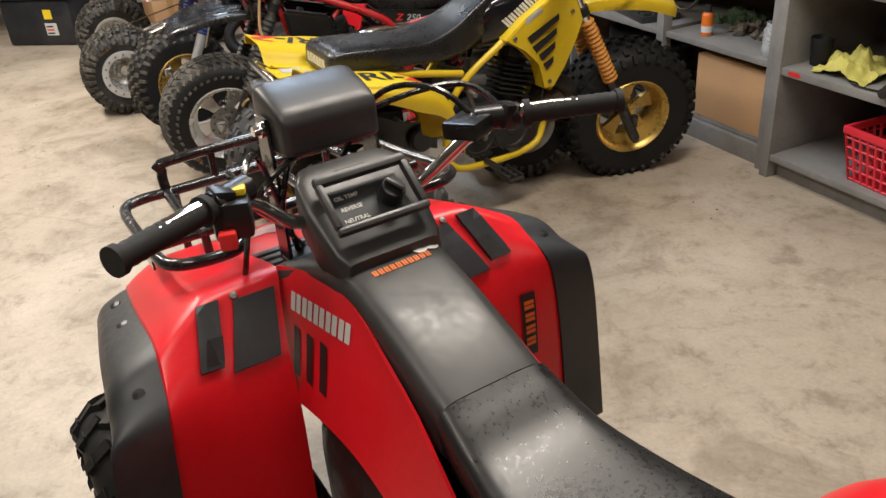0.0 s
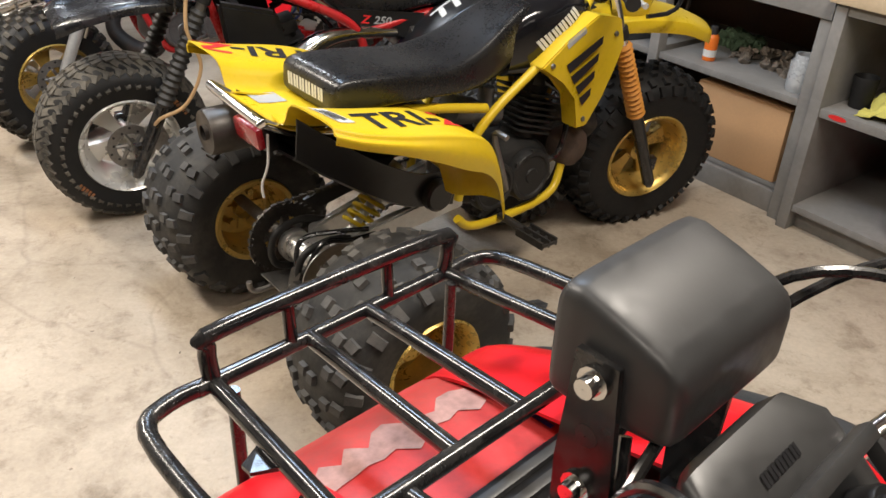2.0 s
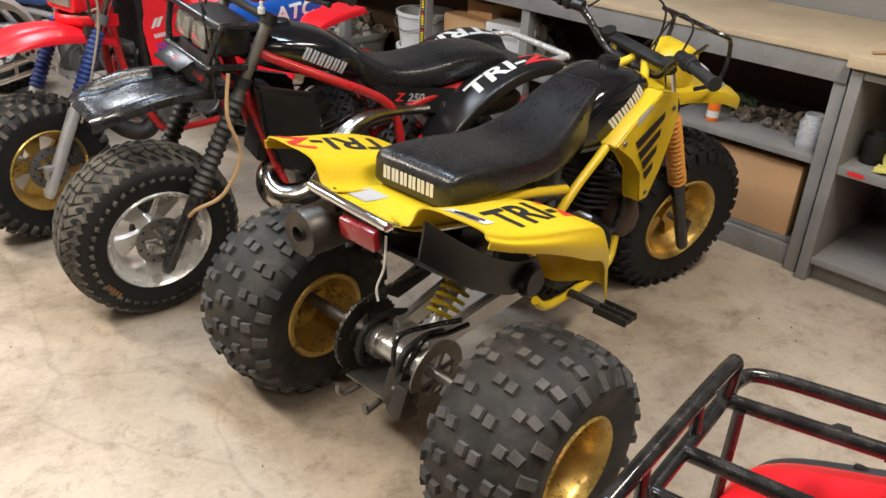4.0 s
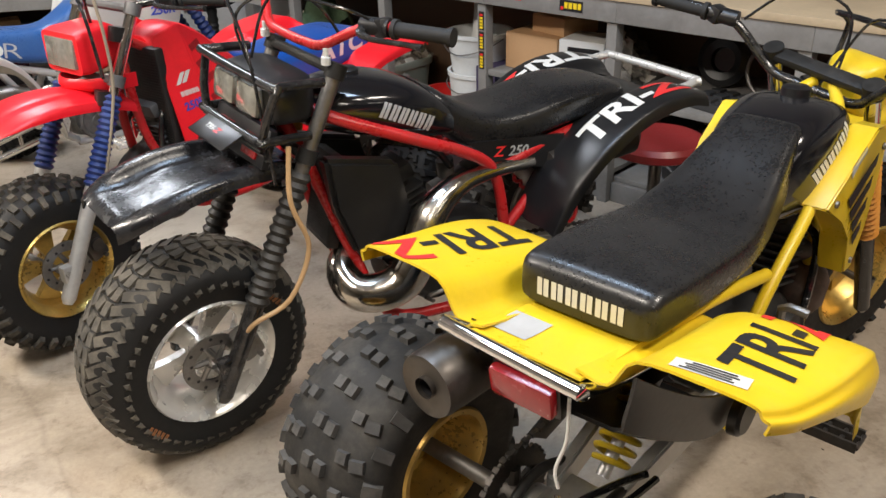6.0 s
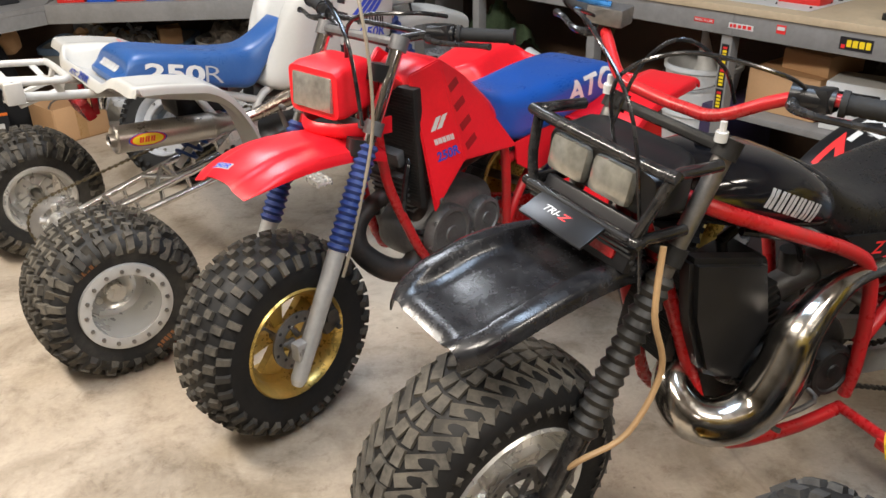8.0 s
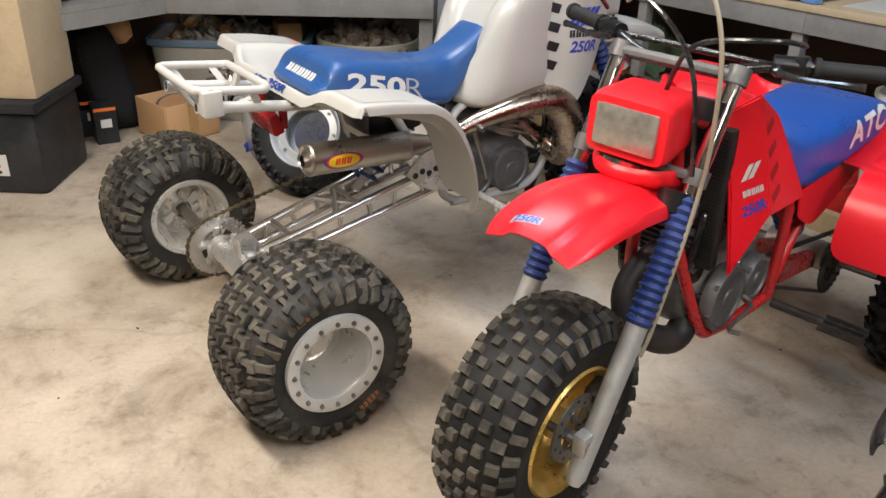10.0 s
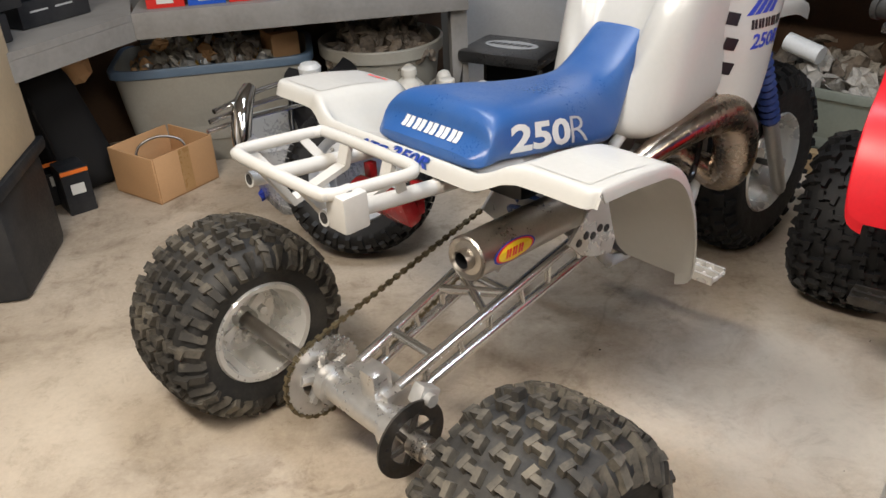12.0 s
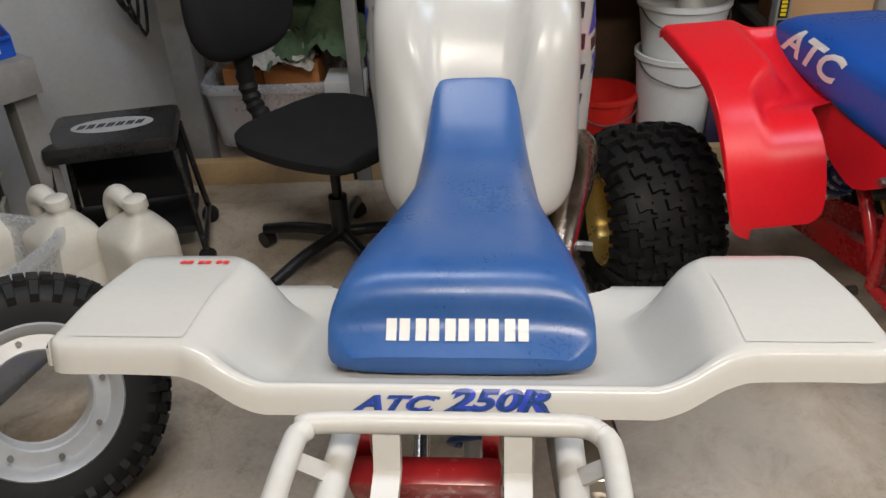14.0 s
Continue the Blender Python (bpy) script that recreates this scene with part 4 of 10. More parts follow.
def engine(t, x, z, case_mat, cyl_mat, left_cover=True):
    """A two-stroke single: cases, side covers, finned barrel, head, carburettor."""
    bm = B()
    loft(bm, [ring(x - 0.20, 0.060, z - 0.05, z + 0.06, 3, lean=0.0), ring(x - 0.17, 0.085, z - 0.075, z + 0.085, 3), ring(x - 0.05, 0.095, z - 0.095, z + 0.10, 3),
              ring(x + 0.06, 0.095, z - 0.095, z + 0.09, 3), ring(x + 0.14, 0.070, z - 0.06, z + 0.05, 3), ring(x + 0.155, 0.04, z - 0.03, z + 0.03, 3)], 3)
    case = part("crankcase", bm, case_mat, t)
    for s, dx, r in ((1, 0.035, 0.085), (-1, 0.03, 0.08), (1, -0.115, 0.062), (-1, -0.115, 0.075)):
        bm = B()
        y = s * 0.09
        lathe(bm, [(0, r), (0.022, r), (0.032, r * 0.93), (0.034, r * 0.80), (0.029, r * 0.74), (0.030, r * 0.3), (0.034, r * 0.26), (0.034, 0.0005)], (x + dx, y, z - 0.005), (0, s, 0), 32)
        for k in range(7):
            a = k * math.tau / 7
            lathe(bm, [(0.02, 0.009), (0.030, 0.008), (0.030, 0.0005)], (x + dx + math.sin(a) * r * 0.93, y, z - 0.005 + math.cos(a) * r * 0.93), (0, s, 0), 6)
        part("side_cover", bm, case_mat, case)
    d = V(0.30, 0, 0.95).normalized()
    base = V(x + 0.065, 0, z + 0.075)
    bm = B()
    rod(bm, base, base + d * 0.17, 0.052, seg=24)
    barrel = part("barrel", bm, cyl_mat, t)
    for k in range(7):
        bm = B()
        block(bm, 0.135, 0.145, 0.006, at(*(base + d * (0.03 + 0.018 * k))) @ pose(0, 0, 0, 0, 17.5, 0), 0.0)
        part("cooling_fin", bm, cyl_mat, barrel)
    bm = B()
    block(bm, 0.12, 0.125, 0.045, at(*(base + d * 0.185)) @ pose(0, 0, 0, 0, 17.5, 0), 0.012)
    rod(bm, base + d * 0.2, base + d * 0.25, 0.011, seg=8)
    rod(bm, base + d * 0.25, base + d * 0.27 + V(-0.04, 0, 0), 0.012, seg=8)
    part("cylinder_head", bm, cyl_mat, barrel)
    bm = B()
    rod(bm, (x - 0.02, 0, z + 0.16), (x - 0.12, 0, z + 0.19), 0.032, seg=18)
    rod(bm, (x - 0.075, 0, z + 0.13), (x - 0.06, 0, z + 0.25), 0.024, seg=18)
    rod(bm, (x - 0.12, 0, z + 0.19), (x - 0.2, 0, z + 0.21), 0.038, 0.045, 18)
    part("carburettor", bm, ENGINE_GREY, t)
    # kick lever, gear lever, hoses
    bm = B()
    tube(bm, [(x - 0.10, -0.125, z), (x - 0.10, -0.15, z), (x - 0.13, -0.155, z + 0.08), (x - 0.16, -0.15, z + 0.18), (x - 0.16, -0.20, z + 0.185)], 0.009, 8, 3)
    part("kick_lever", bm, STEEL, t)
    bm = B()
    tube(bm, [(x - 0.05, 0.12, z - 0.03), (x - 0.04, 0.15, z - 0.04), (x + 0.08, 0.155, z - 0.05), (x + 0.085, 0.185, z - 0.05)], 0.006, 8, 3)
    part("gear_lever", bm, STEEL, t)
    cables(t, None, [[(x + 0.10, 0.05, z + 0.26), (x + 0.16, 0.08, z + 0.22), (x + 0.17, 0.07, z + 0.05), (x + 0.08, 0.09, z + 0.01)],
                     [(x + 0.10, -0.05, z + 0.26), (x + 0.18, -0.09, z + 0.18), (x + 0.16, -0.10, z + 0.04), (x + 0.07, -0.11, z + 0.02)],
                     [(x - 0.06, 0.03, z + 0.24), (x + 0.02, 0.07, z + 0.32), (x + 0.15, 0.06, z + 0.36)]], 0.009)


def tubing(t, runs, r, mat, name="frame_tube"):
    for pts in runs:
        bm = B()
        tube(bm, pts, r, 12, 4)
        part(name, bm, mat, t)


def footpegs(t, x, z, reach, mat=STEEL):
    for s in (1, -1):
        bm = B()
        y0 = s * 0.12
        rod(bm, (x, y0, z), (x, s * (reach - 0.10), z), 0.012)
        for k in range(4):
            rod(bm, (x - 0.027, s * (reach - 0.10 + k * 0.033), z), (x + 0.027, s * (reach - 0.10 + k * 0.033), z), 0.005, seg=6)
        for dx in (-0.027, 0.0, 0.027):
            slab(bm, [(x + dx - 0.003, s * (reach - 0.105), z - 0.01), (x + dx - 0.003, s * reach, z - 0.01), (x + dx - 0.003, s * reach, z + 0.012), (x + dx - 0.003, s * (reach - 0.105), z + 0.012)], (0.006, 0, 0))
        part("footpeg", bm, mat, t)


def chain(t, x0, z0, r0, x1, z1, r1, y, mat=DARK_STEEL):
    """A roller chain round two sprockets in a plane y, link by link."""
    bm = B()
    a = math.atan2(z1 - z0, x1 - x0)
    ux, uz = -math.sin(a), math.cos(a)
    path = []
    n = 16
    for k in range(n + 1):
        b = a + math.pi / 2 + math.pi * k / n
        path.append(V(x0 + math.cos(b) * r0, y, z0 + math.sin(b) * r0))
    for k in range(n + 1):
        b = a - math.pi / 2 + math.pi * k / n
        path.append(V(x1 + math.cos(b) * r1, y, z1 + math.sin(b) * r1))
    path.append(path[0])
    i, k = 0.0, 0
    for p, q in zip(path, path[1:]):
        length = (q - p).length
        while i < length:
            c = p + (q - p) * (i / length)
            ang = math.degrees(math.atan2(q.z - p.z, q.x - p.x))
            block(bm, 0.0115 if k % 2 else 0.008, 0.012 if k % 2 else 0.007, 0.0085 if k % 2 else 0.0045, at(*c) @ pose(0, 0, 0, 0, -ang, 0), 0.0)
            i += 0.0115
            k += 1
        i -= length
    part("chain", bm, mat, t)


def sprocket(t, x, z, r, y, mat=DARK_STEEL, name="rear_sprocket"):
    bm = B()
    n = 38
    outer = []
    for k in range(n * 2):
        a = k * math.tau / (n * 2)
        q = r if k % 2 else r - 0.008
        outer.append((math.sin(a) * q, math.cos(a) * q))
    rings = [[bm.verts.new((x + u * f, y + h, z + v * f)) for u, v in outer] for f, h in ((0.6, -0.003), (1, -0.003), (1, 0.003), (0.6, 0.003))]
    join_rings(bm, rings, closed=True)
    for k in range(5):
        a = k * math.tau / 5
        rod(bm, (x + math.sin(a) * r * 0.2, y, z + math.cos(a) * r * 0.2), (x + math.sin(a) * r * 0.64, y, z + math.cos(a) * r * 0.64), 0.014, seg=8)
    rod(bm, (x, y - 0.02, z), (x, y + 0.02, z), r * 0.34, seg=24)
    part(name, bm, mat, t)


def spring_shock(t, lo, hi, spring_mat, body_mat=SILVER):
    lo, hi = Vector(lo), Vector(hi)
    bm = B()
    rod(bm, lo, lo + (hi - lo) * 0.55, 0.013, seg=12)
    rod(bm, lo + (hi - lo) * 0.5, hi, 0.024, seg=14)
    shock = part("shock_body", bm, body_mat, t)
    d = (hi - lo).normalized()
    u = d.orthogonal().normalized()
    w = d.cross(u)
    bm = B()
    n, turns = 90, 7
    tube(bm, [lo + (hi - lo) * (0.12 + 0.72 * k / n) + (u * math.cos(turns * math.tau * k / n) + w * math.sin(turns * math.tau * k / n)) * 0.036 for k in range(n + 1)], 0.006, 8)
    part("shock_spring", bm, spring_mat, shock)


def seat(name, t, sections, mat, e=5.0, n=4, label=""):
    """A padded seat: sections (x, half width, bottom, top, lean, narrowing towards the top)."""
    bm = B()
    rings = []
    for x, hw, z0, z1, lean, *taper in sections:
        r = ring(x, hw, z0, z1, e, 28, lean)
        for p in r:
            p.y *= 1 - (taper[0] if taper else 0.0) * (p.z - z0) / (z1 - z0)
        rings.append(r)
    loft(bm, rings, n)
    return part(name, bm, mat, t, label, sharp=50)


def rear_fender(name, t, side, path, cross, mat, th=0.004, label=""):
    """A rear mudguard: path (x, z) along its crest; cross (y, dz, dx) from the seat outwards."""
    grid = [[V(x + dx, side * y, z + dz) for y, dz, dx in cross(i / (len(path) - 1))] for i, (x, z) in enumerate(path)]
    bm = B()
    sheet(bm, grid, th, 4)
    return part(name, bm, mat, t, label, sharp=50)


def radiator(t, x, z0, z1, hw, lean, y=0.0):
    bm = B()
    block(bm, 0.03, hw * 2, z1 - z0, at(x, y, (z0 + z1) / 2) @ pose(0, 0, 0, 0, lean, 0), 0.006)
    rad = part("radiator", bm, ENGINE_BLACK, t)
    n = 34
    for k in range(n):
        bm = B()
        zz = z0 + 0.02 + (z1 - z0 - 0.04) * k / (n - 1)
        block(bm, 0.003, hw * 1.85, 0.003, at(x + 0.0155 + (zz - (z0 + z1) / 2) * math.tan(radians(lean)), y, zz))
        part("radiator_fin", bm, ENGINE_BLACK, rad)


# ---- the yellow three-wheeler ----
def yellow_three_wheeler(m):
    t = thing("three_wheeler", "yellow three-wheeler with black seat and gold rims on concrete floor", "three-wheeler", m, "three-wheelers")
    ax, az = 1.31, 0.275
    S = steering(1.08, 0.75, 26, -17)
    wheel(t, "front_wheel", (ax, 0, az), 0.285, 0.215, 0.150, "square", "spoke", GOLD, RUBBER_CLEAN, S, -1, label="gold five-spoke front rim")
    for s, y in ((1, 0.40), (-1, -0.43)):
        wheel(t, "rear_wheel", (0, y, 0.25), 0.248, 0.275, 0.118, "lozenge", "dish", GOLD, RUBBER_DUSTY, None, s, label="gold dished rear rim", tread_mat=TREAD_GREY)
    fork(t, S, ax, az, 26, 0.13, 0.90, BOOT_ORANGE, BLACK_TUBE, (0.47, 0.72), 0.031, clamp_mat=ENGINE_BLACK)
    disc("front_disc", t, (ax, 0.075, az), 0.09, S)
    caliper(t, (ax - 0.09, 0.085, az + 0.04), S)
    bar = handlebar(t, S, 0.965, 0.845, 0.80, 0.12, 0.11, BLACK_TUBE, cross=False, lever_mat=POLISHED)
    # front mudguard above the wheel
    bm = B()
    grid = []
    for x, z, w in ((0.98, 0.735, 0.05), (1.08, 0.77, 0.075), (1.20, 0.775, 0.09), (1.32, 0.76, 0.09), (1.42, 0.725, 0.075), (1.46, 0.705, 0.05)):
        grid.append([V(x, y * w, z + dz) for y, dz in ((-1.05, -0.045), (-1, -0.008), (-0.5, 0.006), (0, 0.012), (0.5, 0.006), (1, -0.008), (1.05, -0.045))])
    sheet(bm, grid, 0.004, 3)
    part("front_mudguard", moved(bm, S), YELLOW, t)
    # number plate and headlamp shell
    bm = B()
    loft(bm, [ring(1.07, 0.04, 0.80, 0.87, 5), ring(1.10, 0.062, 0.765, 0.895, 6), ring(1.15, 0.07, 0.755, 0.90, 6), ring(1.18, 0.062, 0.765, 0.885, 6)], 2)
    shell = part("headlamp_shell", moved(bm, S), YELLOW, t)
    bm = B()
    lathe(bm, [(0, 0.06), (0.014, 0.055), (0.02, 0.0005)], (1.175, 0, 0.825), (1, 0, 0.1), 24)
    part("headlamp_lens", moved(bm, S), LENS, shell)
    bm = B()
    tube(bm, [(1.12, -0.13, 0.80), (1.22, -0.13, 0.82), (1.23, -0.12, 0.93), (1.16, -0.11, 0.965), (1.16, 0.11, 0.965), (1.23, 0.12, 0.93), (1.22, 0.13, 0.82), (1.12, 0.13, 0.80)], 0.007, 8, 3)
    part("lamp_guard", moved(bm, S), BLACK_TUBE, t)
    # tank, seat
    bm = B()
    loft(bm, [ring(0.60, 0.085, 0.66, 0.80, 4), ring(0.655, 0.102, 0.655, 0.845, 4, lean=-0.01), ring(0.72, 0.118, 0.65, 0.864, 4), ring(0.80, 0.120, 0.66, 0.873, 4), ring(0.88, 0.10, 0.70, 0.855, 3.5), ring(0.93, 0.06, 0.74, 0.82, 3)], 3)
    tank = part("fuel_tank", bm, BLACK_GLOSS, t)
    bm = B()
    lathe(bm, [(0, 0.03), (0.02, 0.03), (0.026, 0.022), (0.026, 0.0005)], (0.81, 0, 0.868), (0.1, 0, 1), 20)
    part("tank_cap", bm, BLACK, tank)
    pad = seat("seat", t, [(0.022, 0.10, 0.695, 0.745, 0.0), (0.03, 0.122, 0.69, 0.765, 0.004), (0.07, 0.128, 0.685, 0.775, 0), (0.20, 0.132, 0.68, 0.766, 0), (0.34, 0.126, 0.67, 0.752, 0),
                           (0.42, 0.118, 0.662, 0.760, 0), (0.50, 0.106, 0.662, 0.786, 0), (0.57, 0.094, 0.68, 0.818, -0.005), (0.63, 0.084, 0.72, 0.845, -0.01), (0.668, 0.078, 0.77, 0.860, -0.01), (0.682, 0.066, 0.81, 0.855, -0.005)], VINYL, 6)
    sticker("seat_lettering", bars(6, 0.165, 0.032, 0.2, 0.0), facing((0.03, 0.0, 0.728), (0, -1, 0), (-1, 0, 0)), pad, WHITE_STICKER, t, "white maker's name as plain bars")
    for s in (1, -1):
        sticker("tank_lettering", bars(6, 0.155, 0.036, 0.2, 0.2 * s), facing((0.745, s * 0.13, 0.79), (-s * 0.84, 0, -s * 0.54), (0, s, 0)), [tank, pad], WHITE_STICKER, t, "white maker's name as plain bars")
    # radiator scoops with slots
    for s in (1, -1):
        outline = [(0.655, 0.70), (0.73, 0.765), (0.84, 0.825), (0.95, 0.80), (0.985, 0.72), (0.95, 0.66), (0.90, 0.58), (0.845, 0.505), (0.80, 0.505), (0.785, 0.60), (0.735, 0.655)]
        bm = B()
        slab(bm, [V(x, s * (0.082 + 0.03 * math.sin((x - 0.6) * 7)), z) for x, z in outline], (0, s * 0.058, 0))
        bmesh.ops.bevel(bm, geom=[e for e in bm.edges], offset=0.004, segments=2, affect="EDGES")
        scoop = part("tank_scoop", bm, YELLOW, t)
        for k, (x0, x1, z0, z1) in enumerate(((0.735, 0.865, 0.690, 0.765), (0.755, 0.855, 0.655, 0.718), (0.778, 0.848, 0.622, 0.670), (0.796, 0.840, 0.586, 0.620))):
            bm = B()
            q = [(x0, z0 + 0.012), (x0 + 0.015, z0 - 0.012), (x1, z1 - 0.022), (x1, z1)]
            slab(bm, [V(x, s * (0.1415 + 0.03 * math.sin((x - 0.6) * 7)), z) for x, z in q], (0, s * 0.0012, 0))
            part("scoop_slot", bm, BLACK_STICKER, scoop)
        for x, z in ((0.69, 0.705), (0.93, 0.76), (0.825, 0.53)):
            bm = B()
            y0 = s * (0.139 + 0.03 * math.sin((x - 0.6) * 7))
            lathe(bm, [(0, 0.008), (0.005, 0.007), (0.006, 0.0005)], (x, y0, z), (0, s, 0), 10)
            part("scoop_bolt", bm, STEEL, scoop)
        sticker("warning_label", patch(0.075, 0.02), facing((0.765, s * 0.18, 0.772), (-s * 0.85, 0, -s * 0.45), (0, s, 0)), scoop, GREY_STICKER, t)
    # rear mudguards and the deck between them
    path = [(-0.115, 0.775), (-0.06, 0.756), (0.03, 0.735), (0.12, 0.718), (0.20, 0.698), (0.27, 0.668), (0.32, 0.612), (0.350, 0.54), (0.362, 0.475)]

    def cross(f):
        w = 0.345 + 0.038 * math.sin(min(1, f * 1.2) * math.pi)
        drop = 0.060 * (1 - f) ** 0.5
        k = min(1, max(0, (f - 0.2) / 0.35))
        e = max(0.0, (f - 0.55) / 0.45)
        skirt = 0.038 + 0.052 * k * (1 - 0.75 * e)
        return ((0.085 + 0.14 * e, -drop, -0.085 * e), (0.135 + 0.115 * e, -drop - 0.004, -0.072 * e), (0.175 + 0.10 * e, -drop * 0.15, -0.055 * e), (w * 0.80 + 0.02 * e, 0, -0.02 * e), (w - 0.012, -0.002, 0), (w, -0.014, 0.0), (w + 0.010, -skirt * 0.5, 0.0), (w + 0.006, -skirt, 0.0))

    for s in (1, -1):
        guard = rear_fender("rear_mudguard", t, s, path, cross, YELLOW)
        mm = facing((0.09 if s > 0 else 0.125, s * 0.275, 0.80), (0.95, -0.12 * s, -0.25) if s < 0 else (-0.95, 0.12, 0.25), (0.24, 0, 0.97))
        sticker("mudguard_lettering", moved(letters("TRI-", 0.100, 0.25, 0.95, 0.02), at(-0.025, 0, 0)), mm, guard, BLACK_STICKER, t, "dark model lettering")
        sticker("mudguard_lettering", moved(letters("Z", 0.100, 0.25, 1.15, 0.02), at(0.135, 0, 0)), mm, guard, RED_STICKER, t, "red model letter")
        if s < 0:
            sticker("warning_label", patch(0.10, 0.045), facing((-0.055, -0.255, 0.80), (0.2, -1, 0), (0.24, 0, 0.97)), guard, WHITE_STICKER, t, "white warning label", 0.0012)
            for k in range(4):
                sticker("label_line", patch(0.07 - 0.012 * (k % 2), 0.005), facing((-0.071 + 0.010 * k, -0.255, 0.80), (0.2, -1, 0), (0.24, 0, 0.97)), guard, BLACK_STICKER, t, "", 0.0022)
    bm = B()
    sheet(bm, [[V(x, y, z) for y in (-0.10, 0, 0.10)] for x, z in ((-0.125, 0.708), (-0.06, 0.694), (0.05, 0.684))], 0.004, 2)
    deck = part("rear_deck", bm, YELLOW, t)
    sticker("deck_label", patch(0.075, 0.10), facing((-0.045, 0.075, 0.74), (1, 0, 0), (0.15, 0, 1)), deck, GREY_STICKER, t, "grey faded label")
    bm = B()
    tube(bm, [(0.12, 0.105, 0.63), (-0.06, 0.11, 0.668), (-0.148, 0.118, 0.722), (-0.162, 0.105, 0.728), (-0.162, -0.105, 0.716), (-0.148, -0.118, 0.710), (-0.06, -0.11, 0.668), (0.12, -0.105, 0.63)], 0.011, 12, 4)
    part("grab_bar", bm, CHROME, t)
    bm = B()
    block(bm, 0.022, 0.115, 0.052, at(-0.134, -0.008, 0.650) @ pose(0, 0, 0, 0, -8, 0), 0.008)
    lamp = part("tail_lamp", bm, TAIL_RED, t, "red rectangular tail lamp")
    bm = B()
    block(bm, 0.03, 0.125, 0.064, at(-0.112, -0.008, 0.649) @ pose(0, 0, 0, 0, -8, 0), 0.006)
    part("lamp_housing", bm, BLACK, lamp)
    # muffler, pipe
    bm = B()
    lathe(bm, [(0, 0.016), (0.004, 0.017), (0.004, 0.048), (0.0, 0.055), (0.012, 0.058), (0.30, 0.058), (0.36, 0.035), (0.40, 0.022)], (-0.175, 0.152, 0.602), (1, -0.05, 0.02), 32)
    lathe(bm, [(-0.006, 0.019), (0.05, 0.019)], (-0.175, 0.152, 0.602), (1, -0.05, 0.02), 16)
    muf = part("muffler", bm, MUFFLER_DARK, t)
    bm = B()
    lathe(bm, [(0.0, 0.0165), (0.03, 0.0165), (0.03, 0.0005)], (-0.174, 0.152, 0.602), (1, -0.05, 0.02), 16)
    part("muffler_outlet", bm, BLACK_STICKER, muf)
    bm = B()
    tube(bm, [(0.18, 0.11, 0.60), (0.32, 0.11, 0.585), (0.46, 0.13, 0.52), (0.58, 0.13, 0.46), (0.72, 0.10, 0.40), (0.88, 0.06, 0.36), (0.98, 0.0, 0.40), (0.97, -0.06, 0.46), (0.86, -0.04, 0.50), (0.76, -0.01, 0.52)], 0.03, 16, 4,
         radii=[0.022, 0.030, 0.045, 0.058, 0.058, 0.05, 0.045, 0.035, 0.025, 0.024])
    part("exhaust_pipe", bm, PIPE_BLACK, t)
    bm = B()
    lathe(bm, [(-0.03, 0.045), (0.0, 0.062), (0.03, 0.066), (0.055, 0.055), (0.07, 0.03), (0.07, 0.0005)], (0.885, -0.05, 0.40), (0.2, -1, -0.1), 24)
    part("expansion_chamber", bm, material("rusty_pipe", (0.11, 0.075, 0.06), 0.6, metal=0.4, vary=0.4, scale=12, bump=0.1), t, "rust-brown expansion chamber")
    engine(t, 0.66, 0.37, ENGINE_BLACK, ENGINE_BLACK)
    # frame
    for s in (1, -1):
        tubing(t, [[(0.98, s * 0.02, 0.86), (0.85, s * 0.09, 0.80), (0.68, s * 0.115, 0.70), (0.52, s * 0.12, 0.60), (0.44, s * 0.115, 0.50), (0.42, s * 0.11, 0.36)],
                   [(1.0, s * 0.02, 0.78), (0.93, s * 0.05, 0.60), (0.86, s * 0.08, 0.36), (0.78, s * 0.10, 0.265), (0.50, s * 0.11, 0.255), (0.42, s * 0.11, 0.30)],
                   [(0.50, s * 0.11, 0.61), (0.25, s * 0.10, 0.655), (0.02, s * 0.09, 0.675)], [(0.43, s * 0.11, 0.42), (0.22, s * 0.10, 0.60), (0.12, s * 0.10, 0.66)]], 0.013, YELLOW)
    bm = B()
    block(bm, 0.20, 0.17, 0.13, at(0.22, 0.0, 0.585) @ pose(0, 0, 0, 0, 8, 0), 0.03)
    part("airbox", bm, BLACK, t)
    bm = B()
    sheet(bm, [[V(x, y, z + up) for y, up in ((-0.172, 0.11), (-0.160, 0.03), (-0.140, 0.004), (0, 0.0), (0.10, 0.004), (0.115, 0.03), (0.12, 0.09))] for x, z in ((-0.10, 0.618), (-0.02, 0.556), (0.078, 0.486), (0.16, 0.436), (0.24, 0.398), (0.31, 0.388), (0.36, 0.372))], 0.006, 2)
    part("mud_flap", bm, BLACK, t, "black plastic tray under the mudguard")
    bm = B()
    lathe(bm, [(0, 0.045), (0.016, 0.043), (0.022, 0.036), (0.022, 0.0005)], (0.29, -0.172, 0.44), (0, -1, 0), 24)
    part("tray_boss", bm, BLACK, t)
    # swing arm, axle, brake
    for s in (1, -1):
        bm = B()
        c0, c1 = V(0.045, s * 0.055, 0.29), V(0.45, s * 0.085, 0.36)
        q = V(0, 0.014, 0)
        slab(bm, [c0 + V(0, -0.014, -0.028), c1 + V(0, -0.014, -0.035), c1 + V(0, -0.014, 0.035), c0 + V(0, -0.014, 0.028)], (0, 0.028, 0))
        bmesh.ops.bevel(bm, geom=bm.edges[:], offset=0.005, segments=2, affect="EDGES")
        part("swing_arm", bm, SILVER, t)
    bm = B()
    rod(bm, (0, -0.095, 0.275), (0, 0.085, 0.275), 0.034, seg=28)
